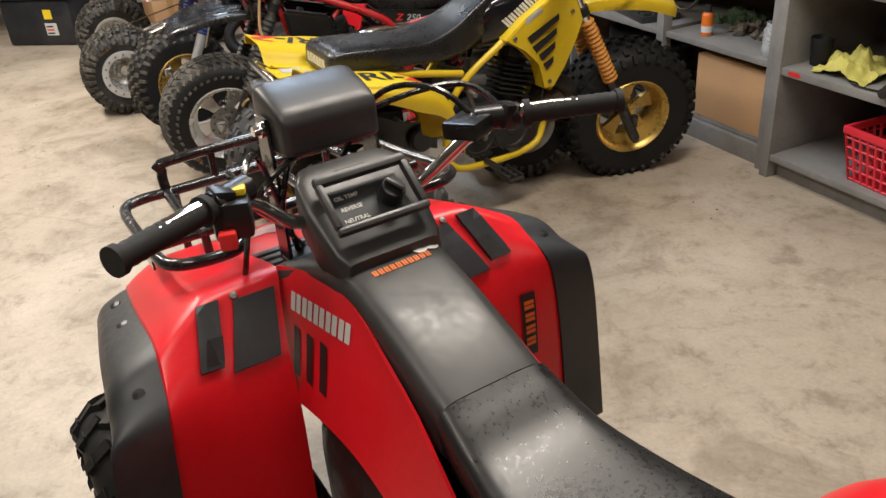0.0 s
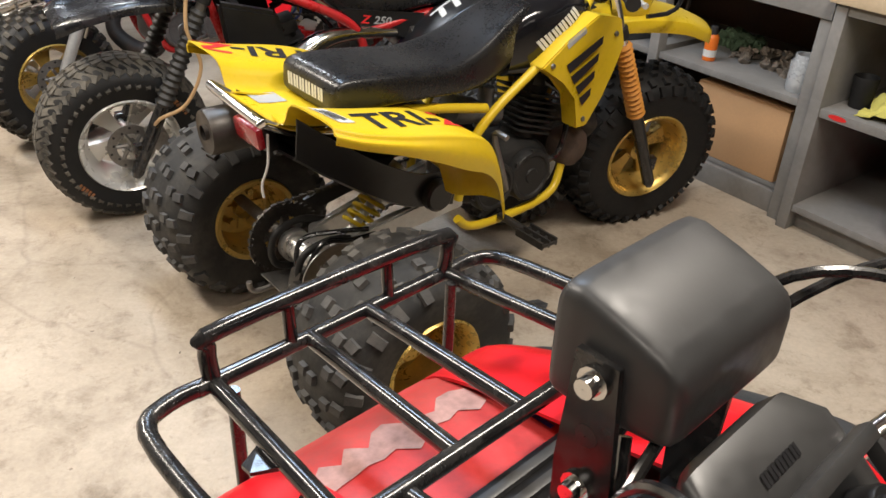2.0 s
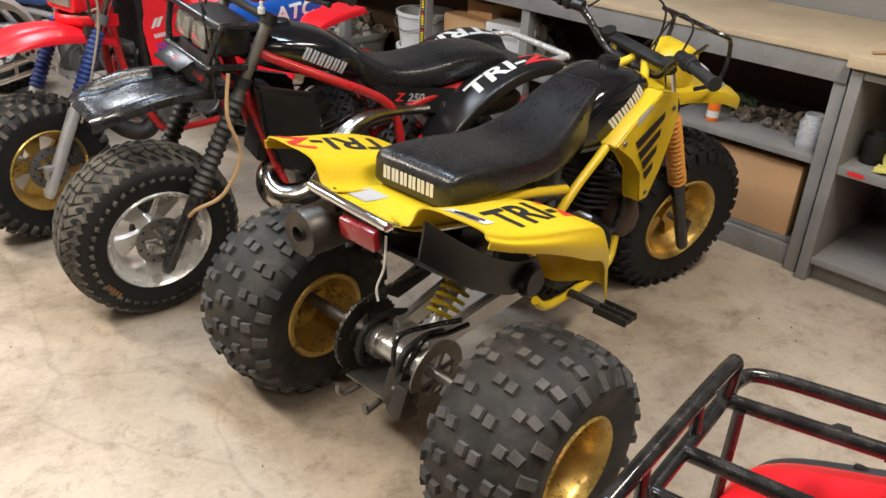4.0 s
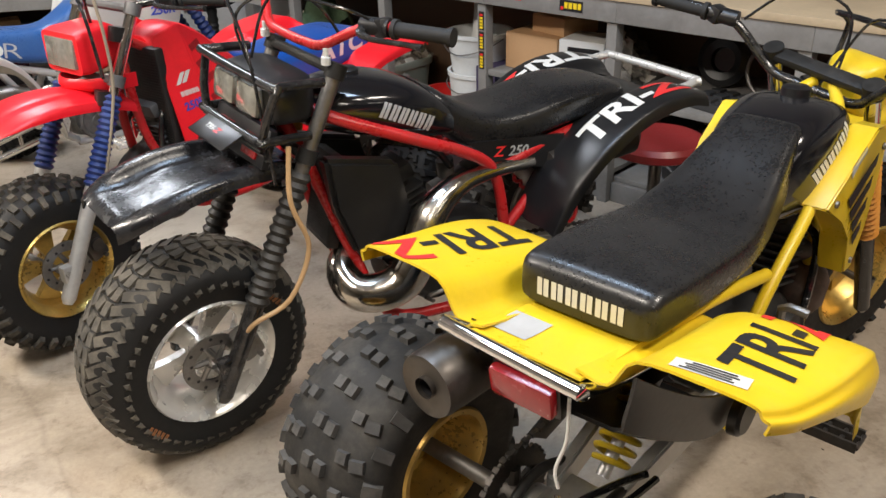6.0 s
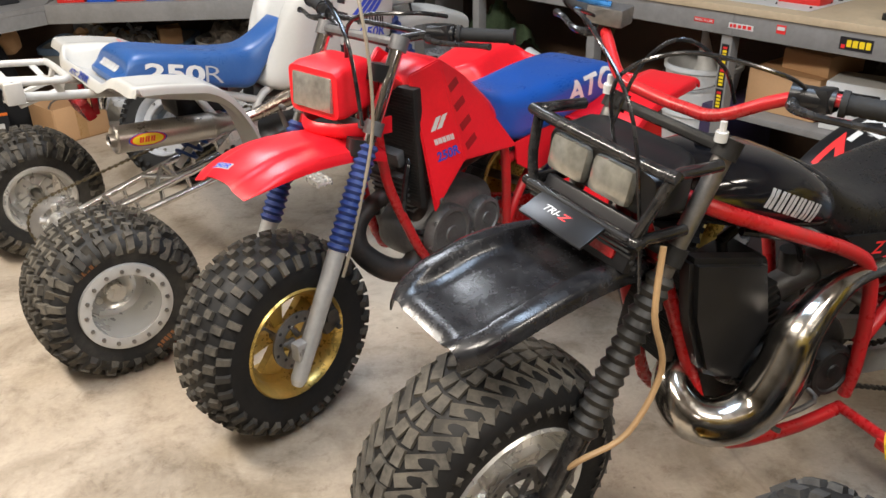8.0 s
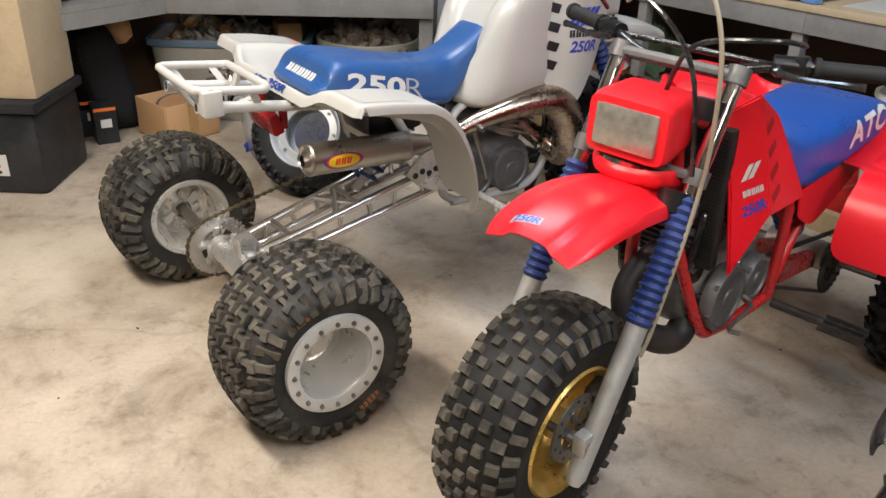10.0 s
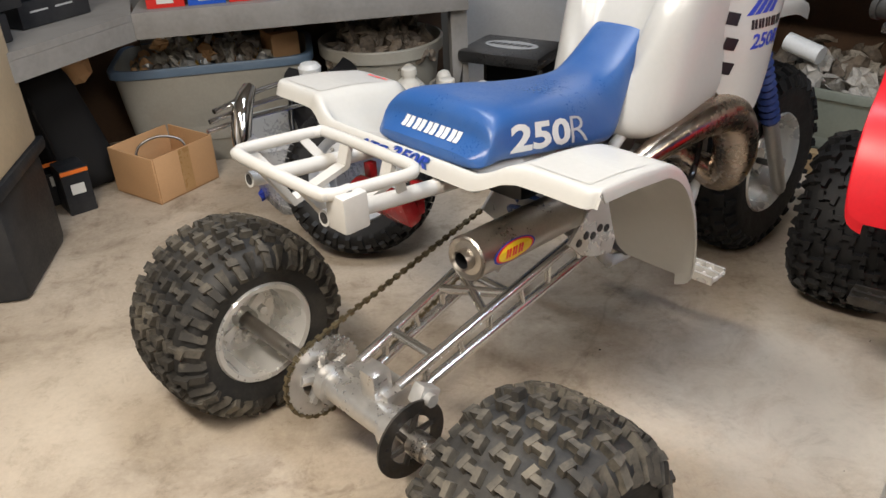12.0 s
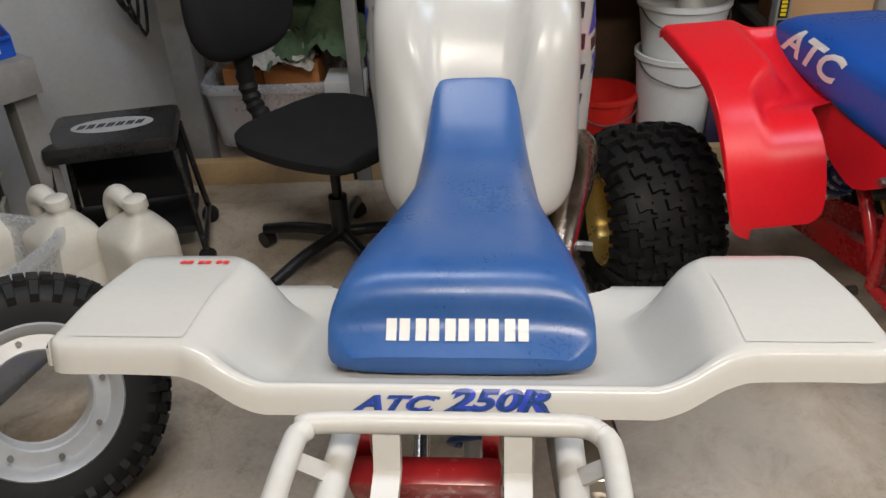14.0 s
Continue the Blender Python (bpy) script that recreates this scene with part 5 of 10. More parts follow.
    rod(bm, (0, -0.11, 0.275), (0, -0.085, 0.275), 0.044, seg=28)
    rod(bm, (0, 0.045, 0.275), (0, 0.07, 0.275), 0.045, seg=28)
    block(bm, 0.10, 0.12, 0.05, at(0.05, 0, 0.275), 0.01)
    part("axle_carrier", bm, CARRIER, t)
    bm = B()
    rod(bm, (0, -0.40, 0.275), (0, 0.40, 0.275), 0.017, seg=18)
    part("rear_axle", bm, STEEL, t)
    sprocket(t, 0, 0.275, 0.105, 0.11)
    chain(t, 0, 0.275, 0.105, 0.54, 0.37, 0.04, 0.11)
    disc("rear_disc", t, (0, -0.135, 0.275), 0.09, None, False)
    caliper(t, (-0.085, -0.115, 0.23))
    for s, z in ((1, 0.17), (-1, 0.165)):
        bm = B()
        tube(bm, [(0.06, s * 0.03 + 0.02, z + 0.02), (-0.10, s * 0.04 + 0.02, z), (-0.13, s * 0.05 + 0.02, z + 0.005), (-0.135, s * 0.05 + 0.02, z + 0.03)], 0.008, 8, 3)
        part("skid_bar", bm, STEEL, t)
    bm = B()
    slab(bm, [(-0.09, -0.10, 0.20), (-0.09, 0.09, 0.20), (0.12, 0.07, 0.175), (0.12, -0.08, 0.175)], (0, 0, -0.005))
    part("skid_plate", bm, STEEL, t)
    spring_shock(t, (0.13, 0.0, 0.295), (0.30, 0.0, 0.455), YELLOW)
    footpegs(t, 0.575, 0.268, 0.325, DARK_STEEL)
    # brake bracket, hoses and clamps round the axle carrier
    for y, mat_ in ((-0.068, ENGINE_BLACK), (0.072, ENGINE_BLACK)):
        bm = B()
        tube(bm, [(0.10, y * 0.9, 0.318), (0.03, y, 0.338), (-0.04, y, 0.322), (-0.064, y, 0.275), (-0.05, y, 0.225), (0.0, y, 0.205)], 0.010, 10, 4)
        part("carrier_clamp", bm, mat_, t)
    bm = B()
    block(bm, 0.075, 0.05, 0.10, at(-0.045, -0.062, 0.225) @ pose(0, 0, 0, 0, 15, 0), 0.012)
    block(bm, 0.05, 0.07, 0.045, at(-0.055, -0.075, 0.175), 0.01)
    rod(bm, (-0.05, -0.10, 0.235), (-0.05, -0.055, 0.235), 0.022, seg=14)
    part("brake_carrier", bm, DARK_STEEL, t)
    cables(t, None, [[(-0.05, -0.08, 0.27), (0.0, -0.085, 0.345), (0.08, -0.092, 0.335), (0.15, -0.10, 0.335)], [(-0.06, -0.05, 0.26), (-0.03, -0.03, 0.34), (0.06, -0.05, 0.345), (0.14, -0.085, 0.345)]], 0.007)
    bm = B()
    slab(bm, [(0.07, 0.122, 0.36), (0.20, 0.122, 0.40), (0.31, 0.122, 0.46), (0.33, 0.122, 0.43), (0.24, 0.122, 0.35), (0.12, 0.122, 0.325)], (0, 0.012, 0))
    part("chain_guard", bm, BLACK, t)
    bm = B()
    tube(bm, [(-0.128, -0.085, 0.67), (-0.134, -0.088, 0.60), (-0.148, -0.080, 0.55), (-0.150, -0.088, 0.52)], 0.003, 6, 4)
    part("lanyard", bm, WHITE_STICKER, t)
    cables(t, S, [[(0.93, -0.20, 0.95), (1.02, -0.14, 1.00), (1.08, -0.02, 0.99), (1.04, 0.02, 0.86), (0.98, 0.03, 0.78)], [(0.93, 0.20, 0.95), (1.03, 0.15, 1.02), (1.09, 0.04, 0.99), (1.04, 0.0, 0.85)],
                  [(0.93, -0.22, 0.94), (1.05, -0.18, 0.96), (1.12, -0.10, 0.90), (1.14, 0.10, 0.70), (1.22, 0.13, 0.40)]])
    return t


yellow_three_wheeler(pose(-0.283, 2.733, 0, 0, 0, 29))


# ---- the black three-wheeler with the red frame ----
def black_three_wheeler(m):
    t = thing("three_wheeler", "black three-wheeler with red frame and bright exhaust on concrete floor", "three-wheeler", m, "three-wheelers")
    ax, az, rx = 1.315, 0.272, 0.075
    S = steering(1.09, 0.75, 26, 12)
    wheel(t, "front_wheel", (ax, 0, az + 0.002), 0.275, 0.212, 0.158, "street", "spoke", POLISHED, RUBBER_CLEAN, S, 1, label="silver five-spoke front rim", tread_mat=TREAD_MUD, mark=True)
    for s in (1, -1):
        wheel(t, "rear_wheel", (rx, s * 0.40, 0.25), 0.245, 0.28, 0.118, "dense", "dish", SILVER, RUBBER, None, s, tread_mat=TREAD_GREY)
    fork(t, S, ax, az, 26, 0.13, 0.95, BOOT_BLACK, BLACK_TUBE, (0.42, 0.72), 0.031, STEEL, ENGINE_BLACK)
    disc("front_disc", t, (ax, 0.088, az), 0.078, S)
    caliper(t, (ax - 0.085, 0.10, az + 0.03), S, STEEL)
    bar = handlebar(t, S, 0.98, 0.985, 0.78, 0.13, 0.07, RED_FRAME, cross=False)
    bm = B()
    block(bm, 0.055, 0.075, 0.035, at(0.92, -0.21, 1.075) @ pose(0, 0, 0, 0, 0, 20), 0.006)
    res = part("brake_reservoir", moved(bm, S), STEEL, bar)
    bm = B()
    tube(bm, [(0.93, -0.20, 1.095), (0.96, -0.26, 1.10), (0.95, -0.33, 1.10), (0.93, -0.37, 1.08)], 0.007, 8, 4)
    part("blue_lever", moved(bm, S), BLUE_ANODISED, res, "blue anodised lever")
    cables(t, S, [[(0.90, 0.22, 1.05), (1.0, 0.22, 1.10), (1.10, 0.12, 1.12), (1.13, 0.02, 1.05), (1.08, 0.0, 0.90)], [(0.90, -0.22, 1.05), (1.02, -0.2, 1.1), (1.12, -0.05, 1.11), (1.14, 0.08, 1.0), (1.14, 0.15, 0.72)],
                  [(0.92, 0.1, 1.0), (0.97, 0.10, 1.07), (1.02, 0.05, 1.11), (1.05, 0.0, 1.06), (1.08, -0.02, 0.95)]])
    bm = B()
    tube(bm, [(1.10, 0.15, 0.80), (1.12, 0.175, 0.68), (1.09, 0.19, 0.56), (1.15, 0.19, 0.44), (1.23, 0.16, 0.39), (1.25, 0.13, 0.34)], 0.006, 8, 5)
    part("brake_hose", moved(bm, S), HOSE, t, "tan brake hose")
    # front mudguard: a broad black plate with a sunken middle
    bm = B()
    grid = []
    for x, z, w in ((1.02, 0.705, 0.09), (1.10, 0.733, 0.105), (1.20, 0.748, 0.118), (1.30, 0.747, 0.126), (1.40, 0.727, 0.124), (1.455, 0.706, 0.112), (1.480, 0.692, 0.095)):
        sink = 0.020 if 1.1 < x < 1.42 else 0.0
        grid.append([V(x, y * w, z + dz) for y, dz in ((-1.05, -0.026), (-1, 0.0), (-0.74, 0.006), (-0.58, -sink), (0, -sink), (0.58, -sink), (0.74, 0.006), (1, 0.0), (1.05, -0.026))])
    sheet(bm, grid, 0.004, 3)
    part("front_mudguard", moved(bm, S), BLACK_SCUFFED, t, "scuffed black front mudguard")
    # lamp nacelle: frame, two square lamps, grille
    bm = B()
    for z, xo, w in ((0.940, 1.085, 0.160), (0.815, 1.11, 0.135)):
        tube(bm, [(xo - 0.12, -w, z - 0.01), (xo - 0.02, -w, z), (xo, -w + 0.015, z), (xo, w - 0.015, z), (xo - 0.02, w, z), (xo - 0.12, w, z - 0.01)], 0.011, 10, 3)
    for y in (-0.160, 0.160):
        tube(bm, [(1.075, y, 0.94), (1.098, y * 0.9, 0.87), (1.105, y * 0.80, 0.82)], 0.010, 10, 2)
    guard = part("lamp_guard", moved(bm, S @ at(0.045, 0, 0)), BLACK_TUBE, t)
    bm = B()
    loft(bm, [ring(0.96, 0.11, 0.83, 0.93, 6), ring(0.99, 0.13, 0.825, 0.935, 6), ring(1.06, 0.135, 0.835, 0.925, 6), ring(1.072, 0.128, 0.840, 0.920, 6)], 1)
    part("lamp_shell", moved(bm, S @ at(0.045, 0, 0)), BLACK, t)
    for s in (1, -1):
        bm = B()
        block(bm, 0.03, 0.094, 0.068, at(1.077, s * 0.053 - 0.012, 0.882) @ pose(0, 0, 0, 0, -10, 0), 0.014)
        part("headlamp", moved(bm, S @ at(0.045, 0, 0)), LENS, t, "clouded square headlamp")
    bm = B()
    block(bm, 0.02, 0.24, 0.09, at(1.085, 0, 0.785) @ pose(0, 0, 0, 0, -22, 0), 0.006)
    gr = part("lamp_grille", moved(bm, S @ at(0.045, 0, 0)), BLACK_STICKER, t)
    for k in range(6):
        bm = B()
        block(bm, 0.007, 0.25, 0.005, at(1.088 + 0.0065 * k, 0, 0.752 + 0.014 * k) @ pose(0, 0, 0, 0, 0, 0), 0.0)
        part("grille_bar", moved(bm, S @ at(0.045, 0, 0)), DARK_GREY, gr)
    for y in (-0.06, 0.06):
        bm = B()
        block(bm, 0.006, 0.06, 0.05, at(1.098, y, 0.785) @ pose(0, 0, 0, 0, -22, 0), 0.0)
        part("grille_insert", moved(bm, S @ at(0.045, 0, 0)), RED_FRAME, gr, "red panel behind the grille")
    bm = B()
    block(bm, 0.06, 0.16, 0.006, at(1.150, 0, 0.808) @ pose(0, 0, 0, 0, 22, 0), 0.002)
    plate = part("lamp_plate", moved(bm, S @ at(0.045, 0, 0)), BLACK, t)
    mm = S @ at(0.045, 0, 0) @ facing((1.150, -0.01, 0.818), (0, 1, 0), (0.4, 0, 0.916))
    sticker("plate_lettering", moved(letters("TRI-", 0.014, 0.2, 1.2, 0.02), at(-0.016, 0, 0)), mm, plate, WHITE_STICKER, t, "white model lettering")
    sticker("plate_lettering", moved(letters("Z", 0.014, 0.2, 1.5, 0.02), at(0.015, 0, 0)), mm, plate, RED_STICKER, t, "red model letter")
    for s in (1, -1):
        bm = B()
        rod(bm, (0.98, s * 0.13, 0.955), (0.98, s * 0.13, 0.972), 0.011, seg=10)
        rod(bm, (0.98, s * 0.13, 0.972), (0.98, s * 0.13, 0.990), 0.006, seg=8)
        part("fork_cap", moved(bm, S), GLASS_WHITE, t, "white plastic fork cap")
    # tank and seat
    bm = B()
    loft(bm, [ring(0.59, 0.09, 0.70, 0.745, 3.4), ring(0.65, 0.118, 0.705, 0.808, 3.4), ring(0.73, 0.132, 0.715, 0.860, 3.0), ring(0.83, 0.134, 0.735, 0.884, 2.8), ring(0.92, 0.118, 0.76, 0.882, 2.8), ring(0.985, 0.085, 0.785, 0.86, 2.8), ring(1.005, 0.05, 0.80, 0.84, 2.8)], 3)
    tank = part("fuel_tank", bm, BLACK_GLOSS, t)
    bm = B()
    lathe(bm, [(0, 0.03), (0.02, 0.03), (0.026, 0.022), (0.026, 0.0005)], (0.86, 0, 0.872), (0.0, 0, 1), 20)
    part("tank_cap", bm, BLACK, tank)
    pad = seat("seat", t, [(0.06, 0.06, 0.705, 0.735, 0.0), (0.08, 0.10, 0.69, 0.755, 0.0), (0.15, 0.125, 0.68, 0.772, 0), (0.26, 0.13, 0.675, 0.775, 0), (0.40, 0.13, 0.655, 0.752, 0), (0.51, 0.122, 0.65, 0.750, 0),
                           (0.59, 0.116, 0.67, 0.782, 0), (0.655, 0.104, 0.72, 0.826, 0), (0.69, 0.08, 0.77, 0.842, 0)], VINYL, 4)
    for s in (1, -1):
        sticker("tank_lettering", bars(6, 0.15, 0.038, 0.22, 0.1 * s), facing((0.765, s * 0.14, 0.792), (-s * 0.91, 0, -s * 0.41), (0, s, 0.1)), tank, GREY_STICKER, t, "pale maker's name as plain bars")
        panel_mat = BLACK
        bm = B()
        slab(bm, [V(x, s * y, z) for x, y, z in ((0.30, 0.12, 0.66), (0.60, 0.115, 0.69), (0.50, 0.12, 0.61), (0.32, 0.125, 0.57))], (0, s * 0.008, 0))
        side = part("side_panel", bm, panel_mat, t)
        mm = facing((0.46, s * 0.135, 0.645), (-s, 0, -0.12 * s), (0, s, 0))
        sticker("side_lettering", moved(letters("Z", 0.027, 0.2, 1.2, 0.02), at(-0.050, 0, 0)), mm, [side, pad], RED_STICKER, t, "red model letter")
        sticker("side_lettering", moved(letters("250", 0.027, 0.2, 1.1, 0.02), at(0.010, 0, 0)), mm, [side, pad], GREY_STICKER, t, "pale model number")
    # rear mudguards
    path = [(-0.060, 0.748), (0.01, 0.764), (0.10, 0.759), (0.19, 0.732), (0.28, 0.68), (0.355, 0.61), (0.41, 0.53), (0.44, 0.455)]

    def cross(f):
        w = 0.278 + 0.02 * math.sin(f * math.pi)
        return ((0.105, -0.045 * (1 - f), 0), (0.135, -0.030 * (1 - f), 0), (0.165, -0.005, 0), (0.225, 0.0, 0), (w - 0.014, -0.004, 0), (w, -0.014, 0), (w + 0.003, -0.04, -0.006))

    for s in (1, -1):
        guard = rear_fender("rear_mudguard", t, s, path, cross, BLACK)
        mm = facing((0.200 if s > 0 else 0.175, s * 0.215, 0.80), (-0.86 * s, 0.0, 0.50 * s), (0.50, 0.05 * s, 0.86))
        sticker("mudguard_lettering", moved(letters("TRI-", 0.088, 0.15, 1.12, 0.03), at(-0.045, 0, 0)), mm, guard, WHITE_STICKER, t, "white model lettering")
        sticker("mudguard_lettering", moved(letters("Z", 0.088, 0.15, 1.45, 0.03), at(0.115, 0, 0)), mm, guard, RED_STICKER, t, "red model letter")
    bm = B()
    sheet(bm, [[V(x, y, z) for y in (-0.11, 0, 0.11)] for x, z in ((-0.05, 0.710), (0.04, 0.718), (0.16, 0.70))], 0.004, 2)
    part("rear_deck", bm, BLACK, t)
    bm = B()
    tube(bm, [(0.18, 0.20, 0.725), (-0.02, 0.20, 0.742), (-0.095, 0.19, 0.750), (-0.11, 0.165, 0.752), (-0.11, -0.165, 0.752), (-0.095, -0.19, 0.750), (-0.02, -0.20, 0.742), (0.18, -0.20, 0.725)], 0.012, 12, 4)
    part("grab_bar", bm, POLISHED, t)
    # frame
    for s in (1, -1):
        tubing(t, [[(1.03, s * 0.03, 0.86), (0.94, s * 0.115, 0.815), (0.76, s * 0.150, 0.740), (0.62, s * 0.150, 0.678), (0.545, s * 0.145, 0.622), (0.51, s * 0.140, 0.52), (0.49, s * 0.13, 0.36), (0.49, s * 0.12, 0.28)],
                   [(1.03, s * 0.02, 0.80), (0.98, s * 0.07, 0.64), (0.92, s * 0.09, 0.46), (0.84, s * 0.11, 0.27), (0.66, s * 0.12, 0.235), (0.49, s * 0.12, 0.245)],
                   [(0.53, s * 0.13, 0.60), (0.32, s * 0.11, 0.65), (0.09, s * 0.10, 0.68)], [(0.50, s * 0.13, 0.42), (0.32, s * 0.11, 0.57), (0.19, s * 0.10, 0.65)]], 0.015, RED_FRAME)
        bm = B()
        slab(bm, [V(x, s * 0.085, z) for x, z in ((0.985, 0.73), (0.80, 0.69), (0.765, 0.54), (0.83, 0.42), (0.925, 0.47), (0.97, 0.60))], (0, s * 0.05, 0))
        bmesh.ops.bevel(bm, geom=bm.edges[:], offset=0.012, segments=2, affect="EDGES")
        part("radiator_shroud", bm, BLACK, t)
    radiator(t, 0.94, 0.47, 0.70, 0.075, -12)
    engine(t, 0.66, 0.36, ENGINE_BLACK, ENGINE_BLACK)
    bm = B()
    tube(bm, [(0.78, 0.0, 0.50), (0.87, 0.03, 0.47), (0.945, 0.075, 0.425), (0.94, 0.13, 0.378), (0.885, 0.162, 0.368), (0.82, 0.178, 0.395), (0.775, 0.182, 0.47), (0.745, 0.178, 0.545), (0.67, 0.165, 0.598), (0.57, 0.145, 0.610), (0.40, 0.12, 0.60)], 0.04, 22, 6,
         radii=[0.024, 0.030, 0.040, 0.047, 0.050, 0.051, 0.049, 0.044, 0.033, 0.023, 0.016])
    part("exhaust_pipe", bm, NICKEL, t, "nickel-plated expansion chamber")
    bm = B()
    lathe(bm, [(0, 0.018), (0.01, 0.045), (0.30, 0.045), (0.33, 0.02)], (0.36, 0.12, 0.575), (-1, -0.02, 0.08), 24)
    part("muffler", bm, MUFFLER_DARK, t)
    bm = B()
    block(bm, 0.20, 0.17, 0.14, at(0.24, 0.0, 0.60), 0.03)
    part("airbox", bm, BLACK, t)
    for s in (1, -1):
        bm = B()
        slab(bm, [(0.045 + rx, s * 0.055 - 0.014, 0.23), (0.50, s * 0.085 - 0.014, 0.31), (0.50, s * 0.085 - 0.014, 0.38), (0.045 + rx, s * 0.055 - 0.014, 0.28)], (0, 0.028, 0))
        part("swing_arm", bm, SILVER, t)
    bm = B()
    rod(bm, (rx, -0.40, 0.25), (rx, 0.40, 0.25), 0.017, seg=18)
    part("rear_axle", bm, STEEL, t)
    bm = B()
    rod(bm, (rx, -0.095, 0.25), (rx, 0.085, 0.25), 0.045, seg=28)
    part("axle_carrier", bm, SILVER, t)
    sprocket(t, rx, 0.25, 0.105, 0.11)
    chain(t, rx, 0.25, 0.105, 0.54, 0.36, 0.04, 0.11)
    spring_shock(t, (0.15, 0.0, 0.315), (0.38, 0.0, 0.56), RED_FRAME)
    footpegs(t, 0.50, 0.25, 0.35, RED_FRAME)
    return t


black_three_wheeler(pose(0.425, 3.828, 0, 0, 0, 191))


# ---- the red three-wheeler with the blue seat ----
def sport_mudguard(t, dx, mat, dz=0.0, inset=0.2, splay=0.0):
    """dz: how far the deck is lifted. The one-piece rear mudguard that the red and the white three-wheeler share: two flat wings, a lower deck between them, a lip behind, flaps in front."""
    rows = ((0.160, 0.758, -0.030, 0.440), (0.172, 0.784, -0.030, 0.442), (0.184, 0.790, -0.034, 0.442), (0.205, 0.792, -0.056, 0.442), (0.28, 0.796, -0.088, 0.440), (0.36, 0.794, -0.094, 0.434),
            (0.40, 0.790, -0.088, 0.430), (0.45, 0.766, -0.055, 0.425), (0.494, 0.720, -0.025, 0.420), (0.54, 0.640, 0, 0.413), (0.569, 0.555, 0, 0.403), (0.580, 0.506, 0, 0.388), (0.583, 0.488, 0, 0.355))
    cols = ((0, 1), (0.10, 1), (0.18, 1), (0.205, 0.97), (0.232, 0.68), (0.262, 0.18), (0.283, 0.02), (0.30, 0), (0.36, 0), (0.422, 0), (0.437, 0.0), (0.4395, 0.0))
    bm = B()
    for s in (1, -1):
        grid = []
        for k, (x, z, dip, w) in enumerate(rows):
            f = min(1, max(0, (x - 0.37) / 0.10))
            inner = inset * f * f * (3 - 2 * f) + 0.035 * max(0, k - len(rows) + 3) ** 2 / 4
            low = min(1, max(0, (x - 0.43) / 0.2))
            lift = dz * (1 - 2 * low)
            w, x = w + splay * 0.6 * low, x + splay * low
            row = []
            for i, (y, d) in enumerate(cols):
                yy = inner + (w - inner) * y / 0.4395
                back = min(1, max(0, (abs(yy) - 0.20) / 0.12)) if k < 4 else 1
                row.append(V(x + dx - 0.026 * (1 - back * back * (3 - 2 * back)) + (0.012 if i > 9 and k < 3 else 0), s * yy, z + lift - 0.15 * (x - 0.17) + dip * d - (0.004 if i == 10 else 0.026 if i == 11 else 0) * (k > 1)))
            grid.append(row)
        half = B()
        sheet(half, grid, 0.004, 3)
        me = bpy.data.meshes.new("half")
        half.to_mesh(me)
        half.free()
        bm.from_mesh(me)
        bpy.data.meshes.remove(me)
    return part("rear_mudguard", bm, mat, t, "", 40)


